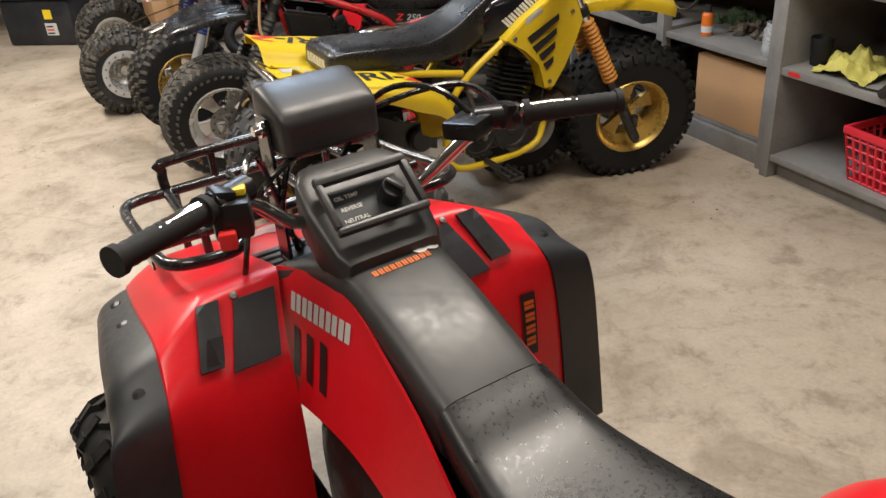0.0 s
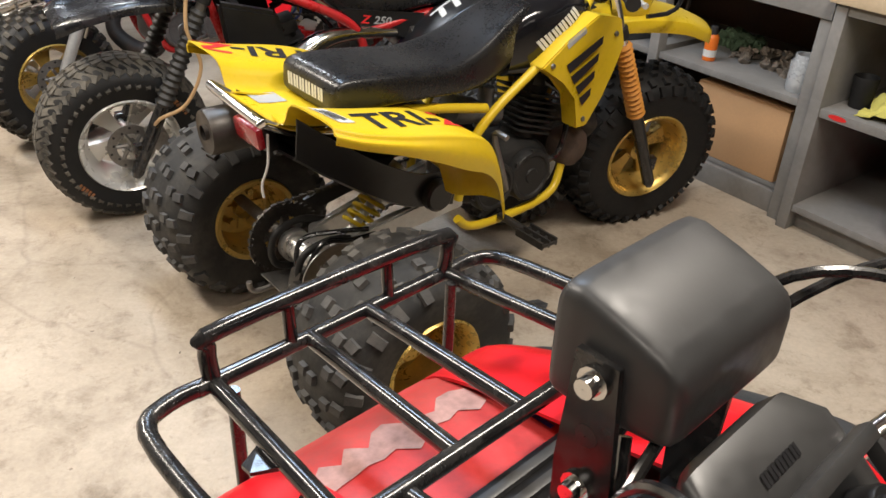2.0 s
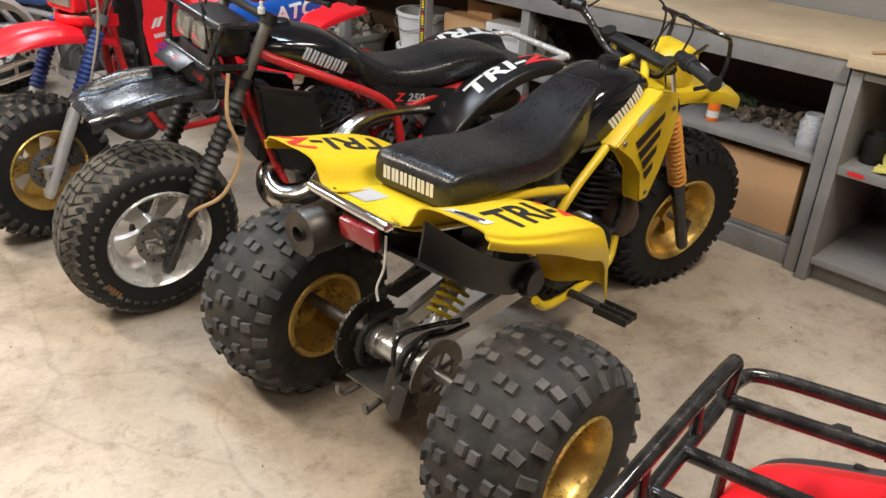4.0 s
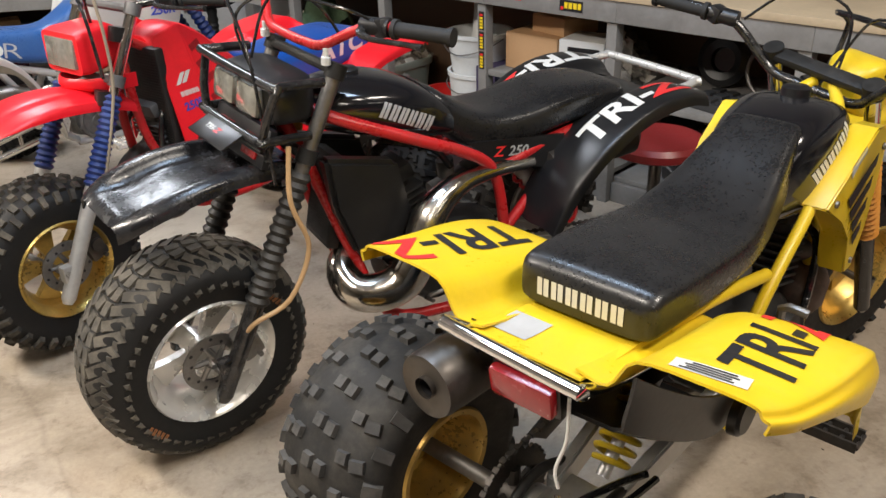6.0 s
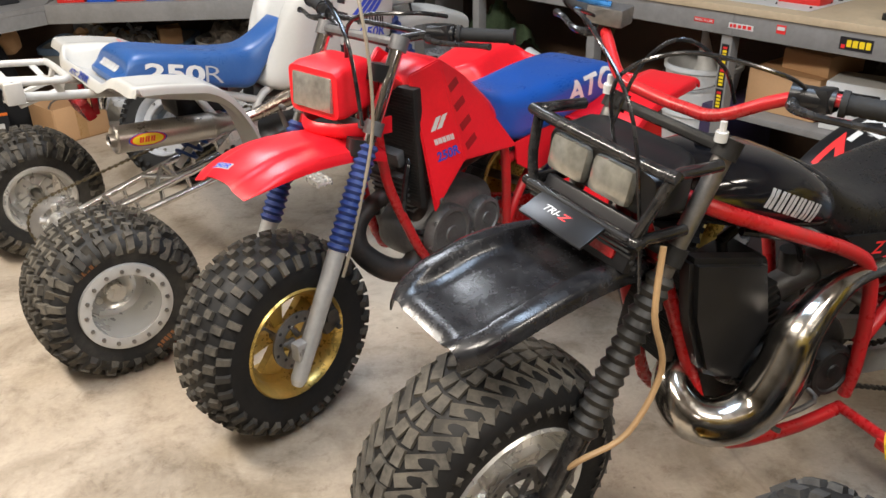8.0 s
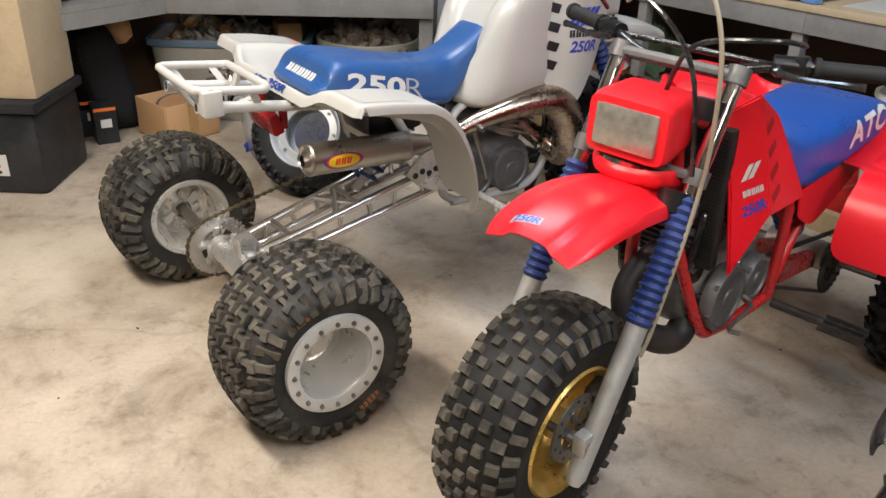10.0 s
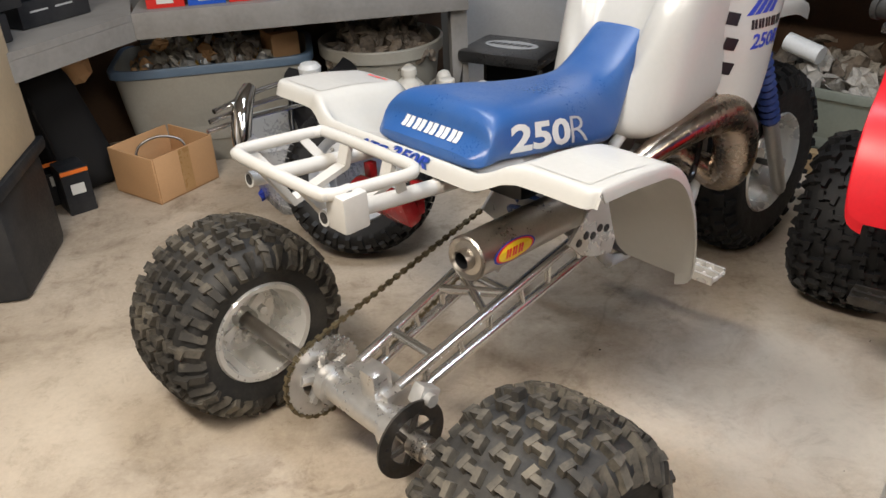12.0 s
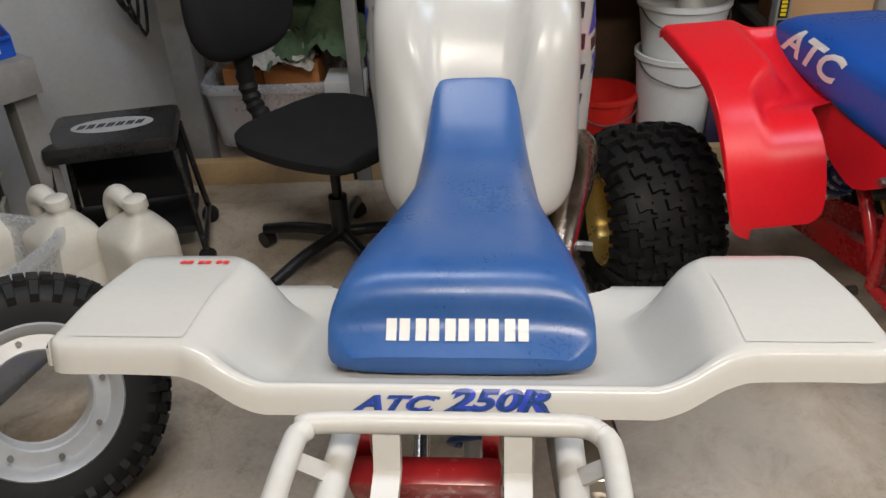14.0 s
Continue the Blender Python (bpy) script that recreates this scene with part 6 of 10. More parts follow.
def red_three_wheeler(m):
    t = thing("three_wheeler", "red three-wheeler with royal blue seat and blue fork boots", "three-wheeler", m, "three-wheelers")
    ax, az, rx = 1.345, 0.28, 0.06
    S = at(0, -0.012, 0) @ steering(1.10, 0.75, 27, 2)
    wheel(t, "front_wheel", (ax, 0, az - 0.013), 0.256, 0.190, 0.142, "square", "spoke", GOLD, RUBBER_CLEAN, S, 1, label="gold five-spoke front rim", tread_mat=TREAD)
    for s in (1, -1):
        wheel(t, "rear_wheel", (rx, s * 0.43, 0.235), 0.230, 0.28, 0.118, "dense", "dish", GOLD, RUBBER_CLEAN, None, s, label="gold rear rim")
    fork(t, S, ax + 0.04, az, 27, 0.13, 0.98, BOOT_BLUE, SILVER, (0.505, 0.745), 0.030, clamp_mat=ENGINE_GREY)
    disc("front_disc", t, (ax, 0.085, az), 0.078, S)
    caliper(t, (ax - 0.09, 0.085, az + 0.03), S)
    handlebar(t, S, 0.985, 0.96, 0.71, 0.13, 0.03, BLACK_TUBE, cross=True)
    cables(t, S, [[(0.93, 0.22, 1.03), (1.03, 0.20, 1.05), (1.10, 0.08, 1.03), (1.07, 0.02, 0.92)], [(0.93, -0.22, 1.03), (1.06, -0.16, 1.09), (1.12, -0.02, 1.10), (1.14, 0.10, 1.0), (1.14, 0.14, 0.80)]], 0.005)
    bm = B()
    tube(bm, [(1.02, -0.12, 1.07), (1.06, -0.02, 1.13), (1.10, 0.08, 1.14), (1.125, 0.14, 1.05), (1.12, 0.155, 0.90), (1.13, 0.155, 0.75), (1.21, 0.155, 0.52), (1.24, 0.15, 0.44)], 0.0045, 8, 5)
    part("brake_hose", moved(bm, S), HOSE_GREY, t, "grey-tan brake hose along the fork")
    for z in (0.735, 0.90):
        bm = B()
        rod(bm, (1.125 + (0.735 - z) * 0.5, 0.105, z - 0.02), (1.115 + (0.735 - z) * 0.5, 0.105, z + 0.02), 0.034, seg=14)
        part("hose_clamp", moved(bm, S), BLACK, t)
    # front mudguard
    bm = B()
    grid = []
    for x, z, w in ((1.03, 0.705, 0.100), (1.12, 0.735, 0.106), (1.24, 0.752, 0.110), (1.34, 0.748, 0.110), (1.42, 0.728, 0.103), (1.458, 0.712, 0.088)):
        lip = 0.045 if x < 1.3 else 0.045 - 0.19 * (x - 1.3)
        grid.append([V(x, y * w, z + dz) for y, dz in ((-1.06, -lip * 0.8), (-1, -0.010), (-0.62, 0.0), (-0.45, 0.012), (0, 0.016), (0.45, 0.012), (0.62, 0.0), (1, -0.010), (1.06, -lip * 0.8))])
    sheet(bm, grid, 0.004, 3)
    mud = part("front_mudguard", moved(bm, S), RED, t)
    sticker("mudguard_sticker", patch(0.064, 0.021), S @ facing((1.428, -0.03, 0.76), (-0.15, 1, 0), (0.3, 0, 1)), mud, GREY_STICKER, t, "", 0.001)
    sticker("mudguard_lettering", letters("250R", 0.018, 0.2, 1.1, 0.02), S @ facing((1.428, -0.03, 0.76), (-0.15, 1, 0), (0.3, 0, 1)), mud, BLUE_STICKER, t, "blue model number", 0.002)
    # headlamp shell with its lens and the lower lip
    bm = B()
    loft(bm, [ring(1.005, 0.06, 0.83, 0.91, 6), ring(1.05, 0.082, 0.81, 0.932, 7), ring(1.14, 0.090, 0.800, 0.925, 8), ring(1.165, 0.087, 0.803, 0.918, 8)], 1)
    shell = part("headlamp_shell", moved(bm, S), RED, t)
    bm = B()
    block(bm, 0.016, 0.138, 0.084, at(1.165, 0, 0.862) @ pose(0, 0, 0, 0, -4, 0), 0.006)
    part("headlamp_lens", moved(bm, S), LENS, shell, "clear ribbed headlamp lens")
    bm = B()
    grid = [[V(1.02 + 0.15 * math.cos(radians(a)) * k, 0.118 * math.sin(radians(a)), z) for a in range(-90, 91, 30)] for k, z in ((0.90, 0.748), (1.06, 0.760), (1.08, 0.778), (1.02, 0.790))]
    sheet(bm, grid, 0.006, 3)
    part("headlamp_lip", moved(bm, S), RED, shell)
    # tank, radiator shrouds
    bm = B()
    loft(bm, [ring(0.58, 0.09, 0.62, 0.69, 3), ring(0.64, 0.118, 0.62, 0.755, 3.6), ring(0.72, 0.122, 0.64, 0.825, 4), ring(0.80, 0.116, 0.66, 0.885, 4), ring(0.87, 0.092, 0.69, 0.895, 3.6), ring(0.93, 0.065, 0.73, 0.865, 3)], 3)
    tank = part("fuel_tank", bm, RED, t)
    for s in (1, -1):
        a, b, c, d, e, f, g = [V(x, s * y, z) for x, y, z in ((0.932, 0.080, 0.868), (0.915, 0.150, 0.505), (0.858, 0.118, 0.902), (0.825, 0.176, 0.635), (0.575, 0.154, 0.605), (0.770, 0.126, 0.845), (0.930, 0.122, 0.70))]
        bm = B()
        va = [bm.verts.new(p) for p in (a, b, c, d, e, f, g)]
        faces = [bm.faces.new([va[k] for k in q]) for q in ((0, 2, 3, 1, 6), (2, 5, 4, 3))]
        bmesh.ops.recalc_face_normals(bm, faces=faces)
        bmesh.ops.solidify(bm, geom=faces, thickness=0.012)
        bmesh.ops.bevel(bm, geom=bm.edges[:], offset=0.004, segments=2, affect="EDGES")
        shroud = part("tank_shroud", bm, RED, t, sharp=25)
        # louvre slots: flat darker red patches paint the shade inside them
        for k in range(4):
            p = c.lerp(d, 0.22 + 0.20 * k)
            q = f.lerp(e, 0.22 + 0.20 * k)
            lo, hi = p.lerp(q, 0.08), p.lerp(q, 0.40 - 0.03 * k)
            mid = (lo + hi) / 2
            sticker("louvre_shade", patch((hi - lo).length, 0.020), facing(mid + V(0, s * 0.05, 0), (-s * 0.9, 0, s * 0.35), (0, s, 0)), shroud, RED_SHADE, t, "", 0.0012)
        bm = B()
        lathe(bm, [(0, 0.008), (0.004, 0.007), (0.005, 0.0005)], b.lerp(d, 0.12) + V(-0.002, s * 0.007, 0.02), (0, s, 0), 10)
        part("shroud_bolt", bm, STEEL, shroud)
        sticker("maker_name", bars(5, 0.055, 0.015, 0.2), facing((0.873, s * 0.19, 0.700), (-s, 0, 0.18 * s), (0, s, 0)), shroud, WHITE_STICKER, t, "white maker's name as plain bars")
        sticker("model_number", letters("250R", 0.026, 0.2, 0.85, 0.03), facing((0.870, s * 0.19, 0.662), (-s, 0, 0.25 * s), (0, s, 0)), shroud, BLUE_STICKER, t, "blue model number")
        sticker("wing_mark", bars(1, 0.035, 0.030, 0.1, 0.9), facing((0.880, s * 0.19, 0.745), (-s, 0, 0.25 * s), (0, s, 0)), shroud, WHITE_STICKER, t)
    radiator(t, 0.925, 0.51, 0.84, 0.092, 3, 0.020)
    pad = seat("seat", t, [(0.030, 0.120, 0.650, 0.705, 0.0), (0.036, 0.150, 0.642, 0.728, 0.008), (0.07, 0.158, 0.636, 0.745, 0, 0.06), (0.20, 0.158, 0.626, 0.748, 0, 0.08), (0.33, 0.156, 0.612, 0.742, 0, 0.12), (0.45, 0.153, 0.600, 0.735, 0, 0.18),
                           (0.545, 0.147, 0.598, 0.740, 0, 0.24), (0.61, 0.125, 0.63, 0.755, -0.01, 0.2), (0.68, 0.098, 0.70, 0.785, -0.01), (0.735, 0.075, 0.77, 0.820, -0.02), (0.755, 0.052, 0.80, 0.825, -0.02)], ROYAL_VINYL, 4.5)
    for s in (1, -1):
        sticker("seat_lettering", letters("ATC", 0.062, 0.25, 1.38, 0.03), facing((0.214, s * 0.165, 0.706), (-s, 0, 0.07 * s), (0, s, 0.12)), pad, WHITE_STICKER, t, "white model lettering")
    sport_mudguard(t, -0.105, RED, -0.040, 0.215, 0.040)
    for s in (1, -1):
        bm = B()
        sheet(bm, [[V(x, s * (0.150 - 0.012 * f), z0 + (z1 - z0) * f) for f in (0, 0.5, 1)] for x, z0, z1 in ((0.16, 0.60, 0.655), (0.28, 0.555, 0.645), (0.39, 0.515, 0.630), (0.48, 0.500, 0.615), (0.565, 0.545, 0.606))], 0.006, 3)
        part("side_panel", bm, RED, t)
    for s in (1, -1):
        tubing(t, [[(0.99, s * 0.02, 0.87), (0.86, s * 0.07, 0.79), (0.70, s * 0.11, 0.69), (0.61, s * 0.125, 0.61), (0.595, s * 0.13, 0.52), (0.585, s * 0.125, 0.40), (0.575, s * 0.12, 0.315)],
                   [(1.0, s * 0.02, 0.80), (0.995, s * 0.05, 0.60), (0.945, s * 0.08, 0.44), (0.905, s * 0.095, 0.355), (0.86, s * 0.10, 0.315), (0.70, s * 0.11, 0.305), (0.575, s * 0.115, 0.31)],
                   [(0.60, s * 0.12, 0.55), (0.36, s * 0.11, 0.59), (0.14, s * 0.10, 0.63)], [(0.58, s * 0.12, 0.34), (0.50, s * 0.12, 0.46), (0.36, s * 0.11, 0.585)]], 0.014, RED_FRAME)
    engine(t, 0.785, 0.405, ENGINE_GREY, ENGINE_GREY)
    bm = B()
    tube(bm, [(0.80, 0.0, 0.52), (0.93, -0.02, 0.52), (1.03, -0.03, 0.47), (1.055, -0.01, 0.40), (1.005, 0.035, 0.335), (0.94, 0.062, 0.318), (0.892, 0.058, 0.362), (0.885, 0.04, 0.45), (0.84, 0.05, 0.54), (0.60, 0.06, 0.60), (0.36, 0.08, 0.62)], 0.03, 16, 5,
         radii=[0.022, 0.024, 0.027, 0.031, 0.034, 0.034, 0.033, 0.032, 0.03, 0.03, 0.02])
    part("exhaust_pipe", bm, PIPE_BLACK, t, "black exhaust pipe")
    for s in (1, -1):
        bm = B()
        slab(bm, [(0.045 + rx, s * 0.055 - 0.014, 0.21), (0.57, s * 0.085 - 0.014, 0.31), (0.57, s * 0.085 - 0.014, 0.38), (0.045 + rx, s * 0.055 - 0.014, 0.26)], (0, 0.028, 0))
        part("swing_arm", bm, RED_FRAME, t)
    bm = B()
    rod(bm, (rx, -0.40, 0.235), (rx, 0.40, 0.235), 0.017, seg=18)
    part("rear_axle", bm, STEEL, t)
    bm = B()
    rod(bm, (rx, -0.095, 0.235), (rx, 0.085, 0.235), 0.045, seg=28)
    part("axle_carrier", bm, SILVER, t)
    sprocket(t, rx, 0.235, 0.105, 0.11)
    chain(t, rx, 0.235, 0.105, 0.62, 0.40, 0.04, 0.11)
    spring_shock(t, (0.15, 0.0, 0.315), (0.38, 0.0, 0.56), BLUE_PART)
    footpegs(t, 0.53, 0.275, 0.36, DARK_STEEL)
    bm = B()
    block(bm, 0.20, 0.17, 0.12, at(0.33, 0.0, 0.565), 0.03)
    part("airbox", bm, BLACK, t)
    return t


red_three_wheeler(pose(-0.129, 4.952, 0, 0, 0, 214))


# ---- the white three-wheeler with the long polished swing arm ----
def white_three_wheeler(m):
    t = thing("three_wheeler", "white three-wheeler with blue seat and long polished swing arm", "three-wheeler", m, "three-wheelers")
    ax, az = 1.55, 0.28
    S = steering(1.32, 0.75, 27, 0)
    wheel(t, "front_wheel", (ax, 0, az), 0.288, 0.205, 0.150, "square", "spoke", POLISHED, RUBBER_CLEAN, S, -1, label="polished front rim")
    wheel(t, "rear_wheel", (0, 0.49, 0.226), 0.226, 0.27, 0.122, "dense", "dish", POLISHED, RUBBER_DUSTY, None, 1, label="polished aluminium rear rim", tread_mat=TREAD, mark=True)
    wheel(t, "rear_wheel", (0, -0.48, 0.226), 0.226, 0.27, 0.122, "dense", "beadlock", POLISHED, RUBBER_DUSTY, None, -1, WHITE_PAINT, "polished rim with white beadlock ring", TREAD, True)
    fork(t, S, ax, az, 27, 0.12, 0.98, BOOT_BLUE, SILVER, (0.46, 0.80), 0.030, clamp_mat=ENGINE_GREY)
    handlebar(t, S, 1.19, 1.02, 0.80, 0.15, 0.06, BLACK_TUBE, cross=True)
    bm = B()
    rod(bm, (1.16, -0.13, 1.065), (1.16, 0.13, 1.065), 0.028, seg=14)
    part("crossbar_pad", moved(bm, S), FABRIC_BLACK, t, "black crossbar pad with white lettering")
    cables(t, S, [[(1.10, 0.22, 1.08), (1.22, 0.2, 1.12), (1.30, 0.06, 1.10), (1.28, 0.02, 0.95)], [(1.10, -0.22, 1.08), (1.23, -0.18, 1.12), (1.33, -0.06, 1.06), (1.36, -0.10, 0.80)]], 0.005)
    bm = B()
    grid = [[V(x, y * w, z + dz) for y, dz in ((-1.06, -0.05), (-1, -0.005), (0, 0.012), (1, -0.005), (1.06, -0.05))] for x, z, w in ((1.25, 0.78, 0.09), (1.38, 0.80, 0.095), (1.52, 0.79, 0.095), (1.66, 0.745, 0.07))]
    sheet(bm, grid, 0.004, 3)
    part("front_mudguard", moved(bm, S), WHITE, t)
    bm = B()
    loft(bm, [ring(1.235, 0.075, 0.86, 0.96, 6), ring(1.28, 0.10, 0.83, 0.985, 7), ring(1.37, 0.105, 0.83, 0.975, 8)], 1)
    part("headlamp_shell", moved(bm, S), WHITE, t)
    # tank with a channel down its middle, and the slotted shrouds
    bm = B()
    rings = []
    for x, hw, z0, z1, lean in ((0.715, 0.090, 0.635, 0.77, 0.05), (0.735, 0.132, 0.615, 0.88, 0.08), (0.775, 0.165, 0.60, 0.955, 0.09), (0.83, 0.178, 0.60, 0.992, 0.08), (0.92, 0.183, 0.61, 1.008, 0.05), (1.03, 0.180, 0.64, 1.012, 0.02), (1.13, 0.155, 0.70, 0.99, 0), (1.19, 0.10, 0.76, 0.94, 0)):
        r = ring(x, hw, z0, z1, 5.5, 72, lean)
        for p in r:
            # a channel along the middle, between two rounded shoulders
            if p.z > (z0 + z1) / 2:
                f = min(1.0, max(0.0, (0.098 - abs(p.y)) / 0.035))
                f = f * f * (3 - 2 * f) * min(1.0, (1.16 - min(x, 1.16)) / 0.13)
                p.z -= 0.022 * f
                p.x += 0.022 * f * max(0.0, min(1.0, (0.95 - x) / 0.15))
        rings.append(r)
    loft(bm, rings, 3)
    tank = part("fuel_tank", bm, WHITE, t)
    bm = B()
    lathe(bm, [(0, 0.036), (0.026, 0.036), (0.032, 0.028), (0.032, 0.0005)], (1.04, 0, 1.015), (0.05, 0, 1), 20)
    part("tank_cap", bm, BLACK, tank)
    for s in (1, -1):
        rows = []
        for x, z0, z1, y in ((0.955, 0.72, 0.96, 0.176), (1.0, 0.66, 0.975, 0.190), (1.05, 0.585, 0.98, 0.214), (1.10, 0.60, 0.985, 0.226), (1.15, 0.69, 0.975, 0.226), (1.20, 0.80, 0.94, 0.212)):
            rows.append([V(x, s * (y - 0.02 * abs(f - 0.5)), z0 + (z1 - z0) * f) for f in (0, 0.25, 0.5, 0.75, 1)])
        bm = B()
        sheet(bm, rows, 0.006, 3)
        shroud = part("tank_shroud", bm, WHITE, t)
        for k in range(4):
            sticker("shroud_slot", patch(0.034, 0.028), facing((1.000, s * 0.18, 0.730 + 0.058 * k), (-s, 0, 0.3 * s), (0, s, 0)), shroud, BLACK_STICKER, t)
        for name, flat, dz, mat_, lab in (("wing_mark", bars(2, 0.085, 0.055, 0.12, 0.9), 0.875, BLUE_STICKER, "blue wing mark"), ("maker_name", bars(5, 0.105, 0.022, 0.2), 0.825, BLACK_STICKER, "dark maker's name as plain bars"),
                                          ("model_number", letters("250R", 0.036, 0.2, 1.0, 0.03), 0.785, BLUE_STICKER, "blue model number")):
            sticker(name, flat, facing((1.10, s * 0.228, dz), (-s, 0, 0), (0, s, 0)), shroud, mat_, t, lab)
    radiator(t, 1.17, 0.50, 0.84, 0.13, -10)
    pad = seat("seat", t, [(0.212, 0.125, 0.724, 0.744, 0.0), (0.216, 0.148, 0.718, 0.765, 0.030), (0.240, 0.155, 0.712, 0.798, 0.022, 0.06), (0.29, 0.155, 0.708, 0.812, 0.01, 0.12), (0.40, 0.150, 0.684, 0.797, 0, 0.18), (0.50, 0.143, 0.662, 0.778, 0, 0.27),
                           (0.60, 0.136, 0.638, 0.765, 0, 0.36), (0.68, 0.124, 0.630, 0.765, 0, 0.40), (0.74, 0.100, 0.69, 0.785, 0, 0.26), (0.80, 0.080, 0.760, 0.815, -0.01, 0.1), (0.845, 0.067, 0.805, 0.844, -0.012), (0.860, 0.050, 0.822, 0.842, -0.012)], BLUE_VINYL, 4.5)
    sticker("seat_lettering", bars(5, 0.165, 0.024, 0.2), facing((0.229, 0.0, 0.768), (0, -1, 0), (-0.85, 0, 0.52)), pad, WHITE_STICKER, t, "white maker's name as plain bars")
    for s in (1, -1):
        side = facing((0.438, s * 0.16, 0.733), (-s, 0, 0.2 * s), (0, s, 0.25))
        sticker("seat_lettering", moved(letters("250", 0.054, 0.0, 1.95, 0.035), at(-0.036, 0, 0)), side, pad, WHITE_STICKER, t, "white model number")
        sticker("seat_lettering", moved(letters("R", 0.054, 0.0, 1.55, -0.01), at(0.096, 0, 0)), side, pad, GREY_STICKER, t, "outlined model letter")
    guard = sport_mudguard(t, 0.0, WHITE)
    for s in (1, -1):
        sticker("mudguard_pad", patch(0.125, 0.15), facing((0.262, s * 0.355, 0.83), (0, 1, 0), (0, 0, 1)), guard, WHITE, t, "raised white pad", 0.0010)
    sticker("mudguard_label", bars(3, 0.07, 0.010, 0.3), facing((0.375, 0.33, 0.83), (0, -1, 0), (0, 0, 1)), guard, RED_STICKER, t)
    mm = facing((0.140, 0.010, 0.746), (0, -1, 0), (-1, 0, 0.30))
    for lift, mat_, thick in ((0.0012, BLUE_STICKER, 0.05), (0.002, BLUE_PART, 0.0)):
        sticker("rear_lettering", moved(letters("ATC", 0.017, 0.4, 1.75, thick), at(-0.056, -0.003, 0)), mm, guard, mat_, t, "blue model lettering", lift)
        sticker("rear_lettering", moved(letters("250R", 0.023, 0.3, 1.6, thick), at(0.050, 0.001, 0)), mm, guard, mat_, t, "blue model number", lift)
    # rear rack
    bm = B()
    tube(bm, [(0.080, -0.115, 0.772), (0.080, 0.115, 0.772), (0.068, 0.138, 0.772), (0.045, 0.145, 0.773), (-0.08, 0.142, 0.786), (-0.105, 0.132, 0.788), (-0.114, 0.105, 0.788), (-0.114, -0.105, 0.788), (-0.105, -0.132, 0.788), (-0.08, -0.142, 0.786), (0.045, -0.145, 0.773), (0.068, -0.138, 0.772)], 0.0112, 12, 4, closed=False)
    tube(bm, [(0.068, -0.138, 0.772), (0.077, -0.128, 0.772), (0.080, -0.110, 0.772)], 0.0112, 12, 3)
    part("rack_hoop", bm, WHITE_PAINT, t)
    for y in (-0.062, 0.062):
        bm = B()
        slab(bm, [(0.086, y - 0.013, 0.770), (0.070, y - 0.013, 0.722), (-0.058, y - 0.013, 0.690), (-0.116, y - 0.013, 0.780), (-0.100, y - 0.013, 0.786), (-0.052, y - 0.013, 0.702), (0.060, y - 0.013, 0.730), (0.076, y - 0.013, 0.774)], (0, 0.026, 0))
        part("rack_strap", bm, WHITE_PAINT, t)
    for s in (1, -1):
        bm = B()
        rod(bm, (-0.105, s * 0.113, 0.740), (0.36, s * 0.115, 0.682), 0.0145, seg=16)
        rail = part("rack_rail", bm, WHITE_PAINT, t)
        bm = B()
        lathe(bm, [(0, 0.0105), (0.0006, 0.0005)], (-0.1056, s * 0.113, 0.7401), (-1, 0, 0.06), 14)
        part("rail_bore", bm, BLACK_STICKER, rail)
        for x0 in (0.03, -0.075):
            bm = B()
            slab(bm, [(x0 - 0.010, s * 0.140, 0.775), (x0 + 0.010, s * 0.140, 0.775), (x0 + 0.042, s * 0.110, 0.720), (x0 + 0.022, s * 0.110, 0.716)], (0, s * 0.005, 0))
            part("rack_bracket", bm, WHITE_PAINT, t)
    bm = B()
    block(bm, 0.050, 0.050, 0.064, at(-0.080, -0.146, 0.758), 0.006)
    box = part("rack_box", bm, WHITE_PAINT, t)
    bm = B()
    lathe(bm, [(0, 0.008), (0.0006, 0.0005)], (-0.078, -0.148, 0.7902), (0, 0, 1), 12)
    part("box_bore", bm, BLACK_STICKER, box)
    bm = B()
    block(bm, 0.035, 0.165, 0.062, at(0.135, 0.035, 0.635) @ pose(0, 0, 0, 0, -20, 0), 0.01)
    part("tail_lamp", bm, TAIL_RED, t, "red tail lamp")
    for y in (-0.035, 0.105):
        bm = B()
        block(bm, 0.02, 0.02, 0.07, at(0.16, y, 0.655), 0.004)
        part("lamp_bracket", bm, TAIL_RED, t)
    # silencer
    bm = B()
    c, d = V(0.165, -0.155, 0.563), V(0.96, 0.065, -0.072)
    lathe(bm, [(-0.010, 0.0165), (-0.016, 0.0195), (-0.010, 0.0215), (0.004, 0.0215), (0.006, 0.034), (0.000, 0.042), (0.004, 0.0455), (0.012, 0.0455), (0.013, 0.0445), (0.325, 0.0445), (0.326, 0.046), (0.336, 0.046), (0.352, 0.036), (0.42, 0.022)], c, d, 36)
    muf = part("silencer", bm, SATIN, t, "satin aluminium silencer")
    bm = B()
    lathe(bm, [(-0.011, 0.017), (0.04, 0.017), (0.04, 0.0005)], c, d, 20)
    part("silencer_outlet", bm, BLACK_STICKER, muf)
    mm = facing(c + d * 0.10 + V(0, -0.06, 0.004), (1, 0.06, -0.07), (0, -1, 0.2))
    for flat, mat_, lift in ((0.036, BLUE_STICKER, 0.001), (0.033, RED_STICKER, 0.0018), (0.029, YELLOW_STICKER, 0.0026)):
        bm = B()
        bm.faces.new([bm.verts.new((math.cos(a * math.tau / 28) * flat * 1.75, math.sin(a * math.tau / 28) * flat * 0.62, 0)) for a in range(28)])
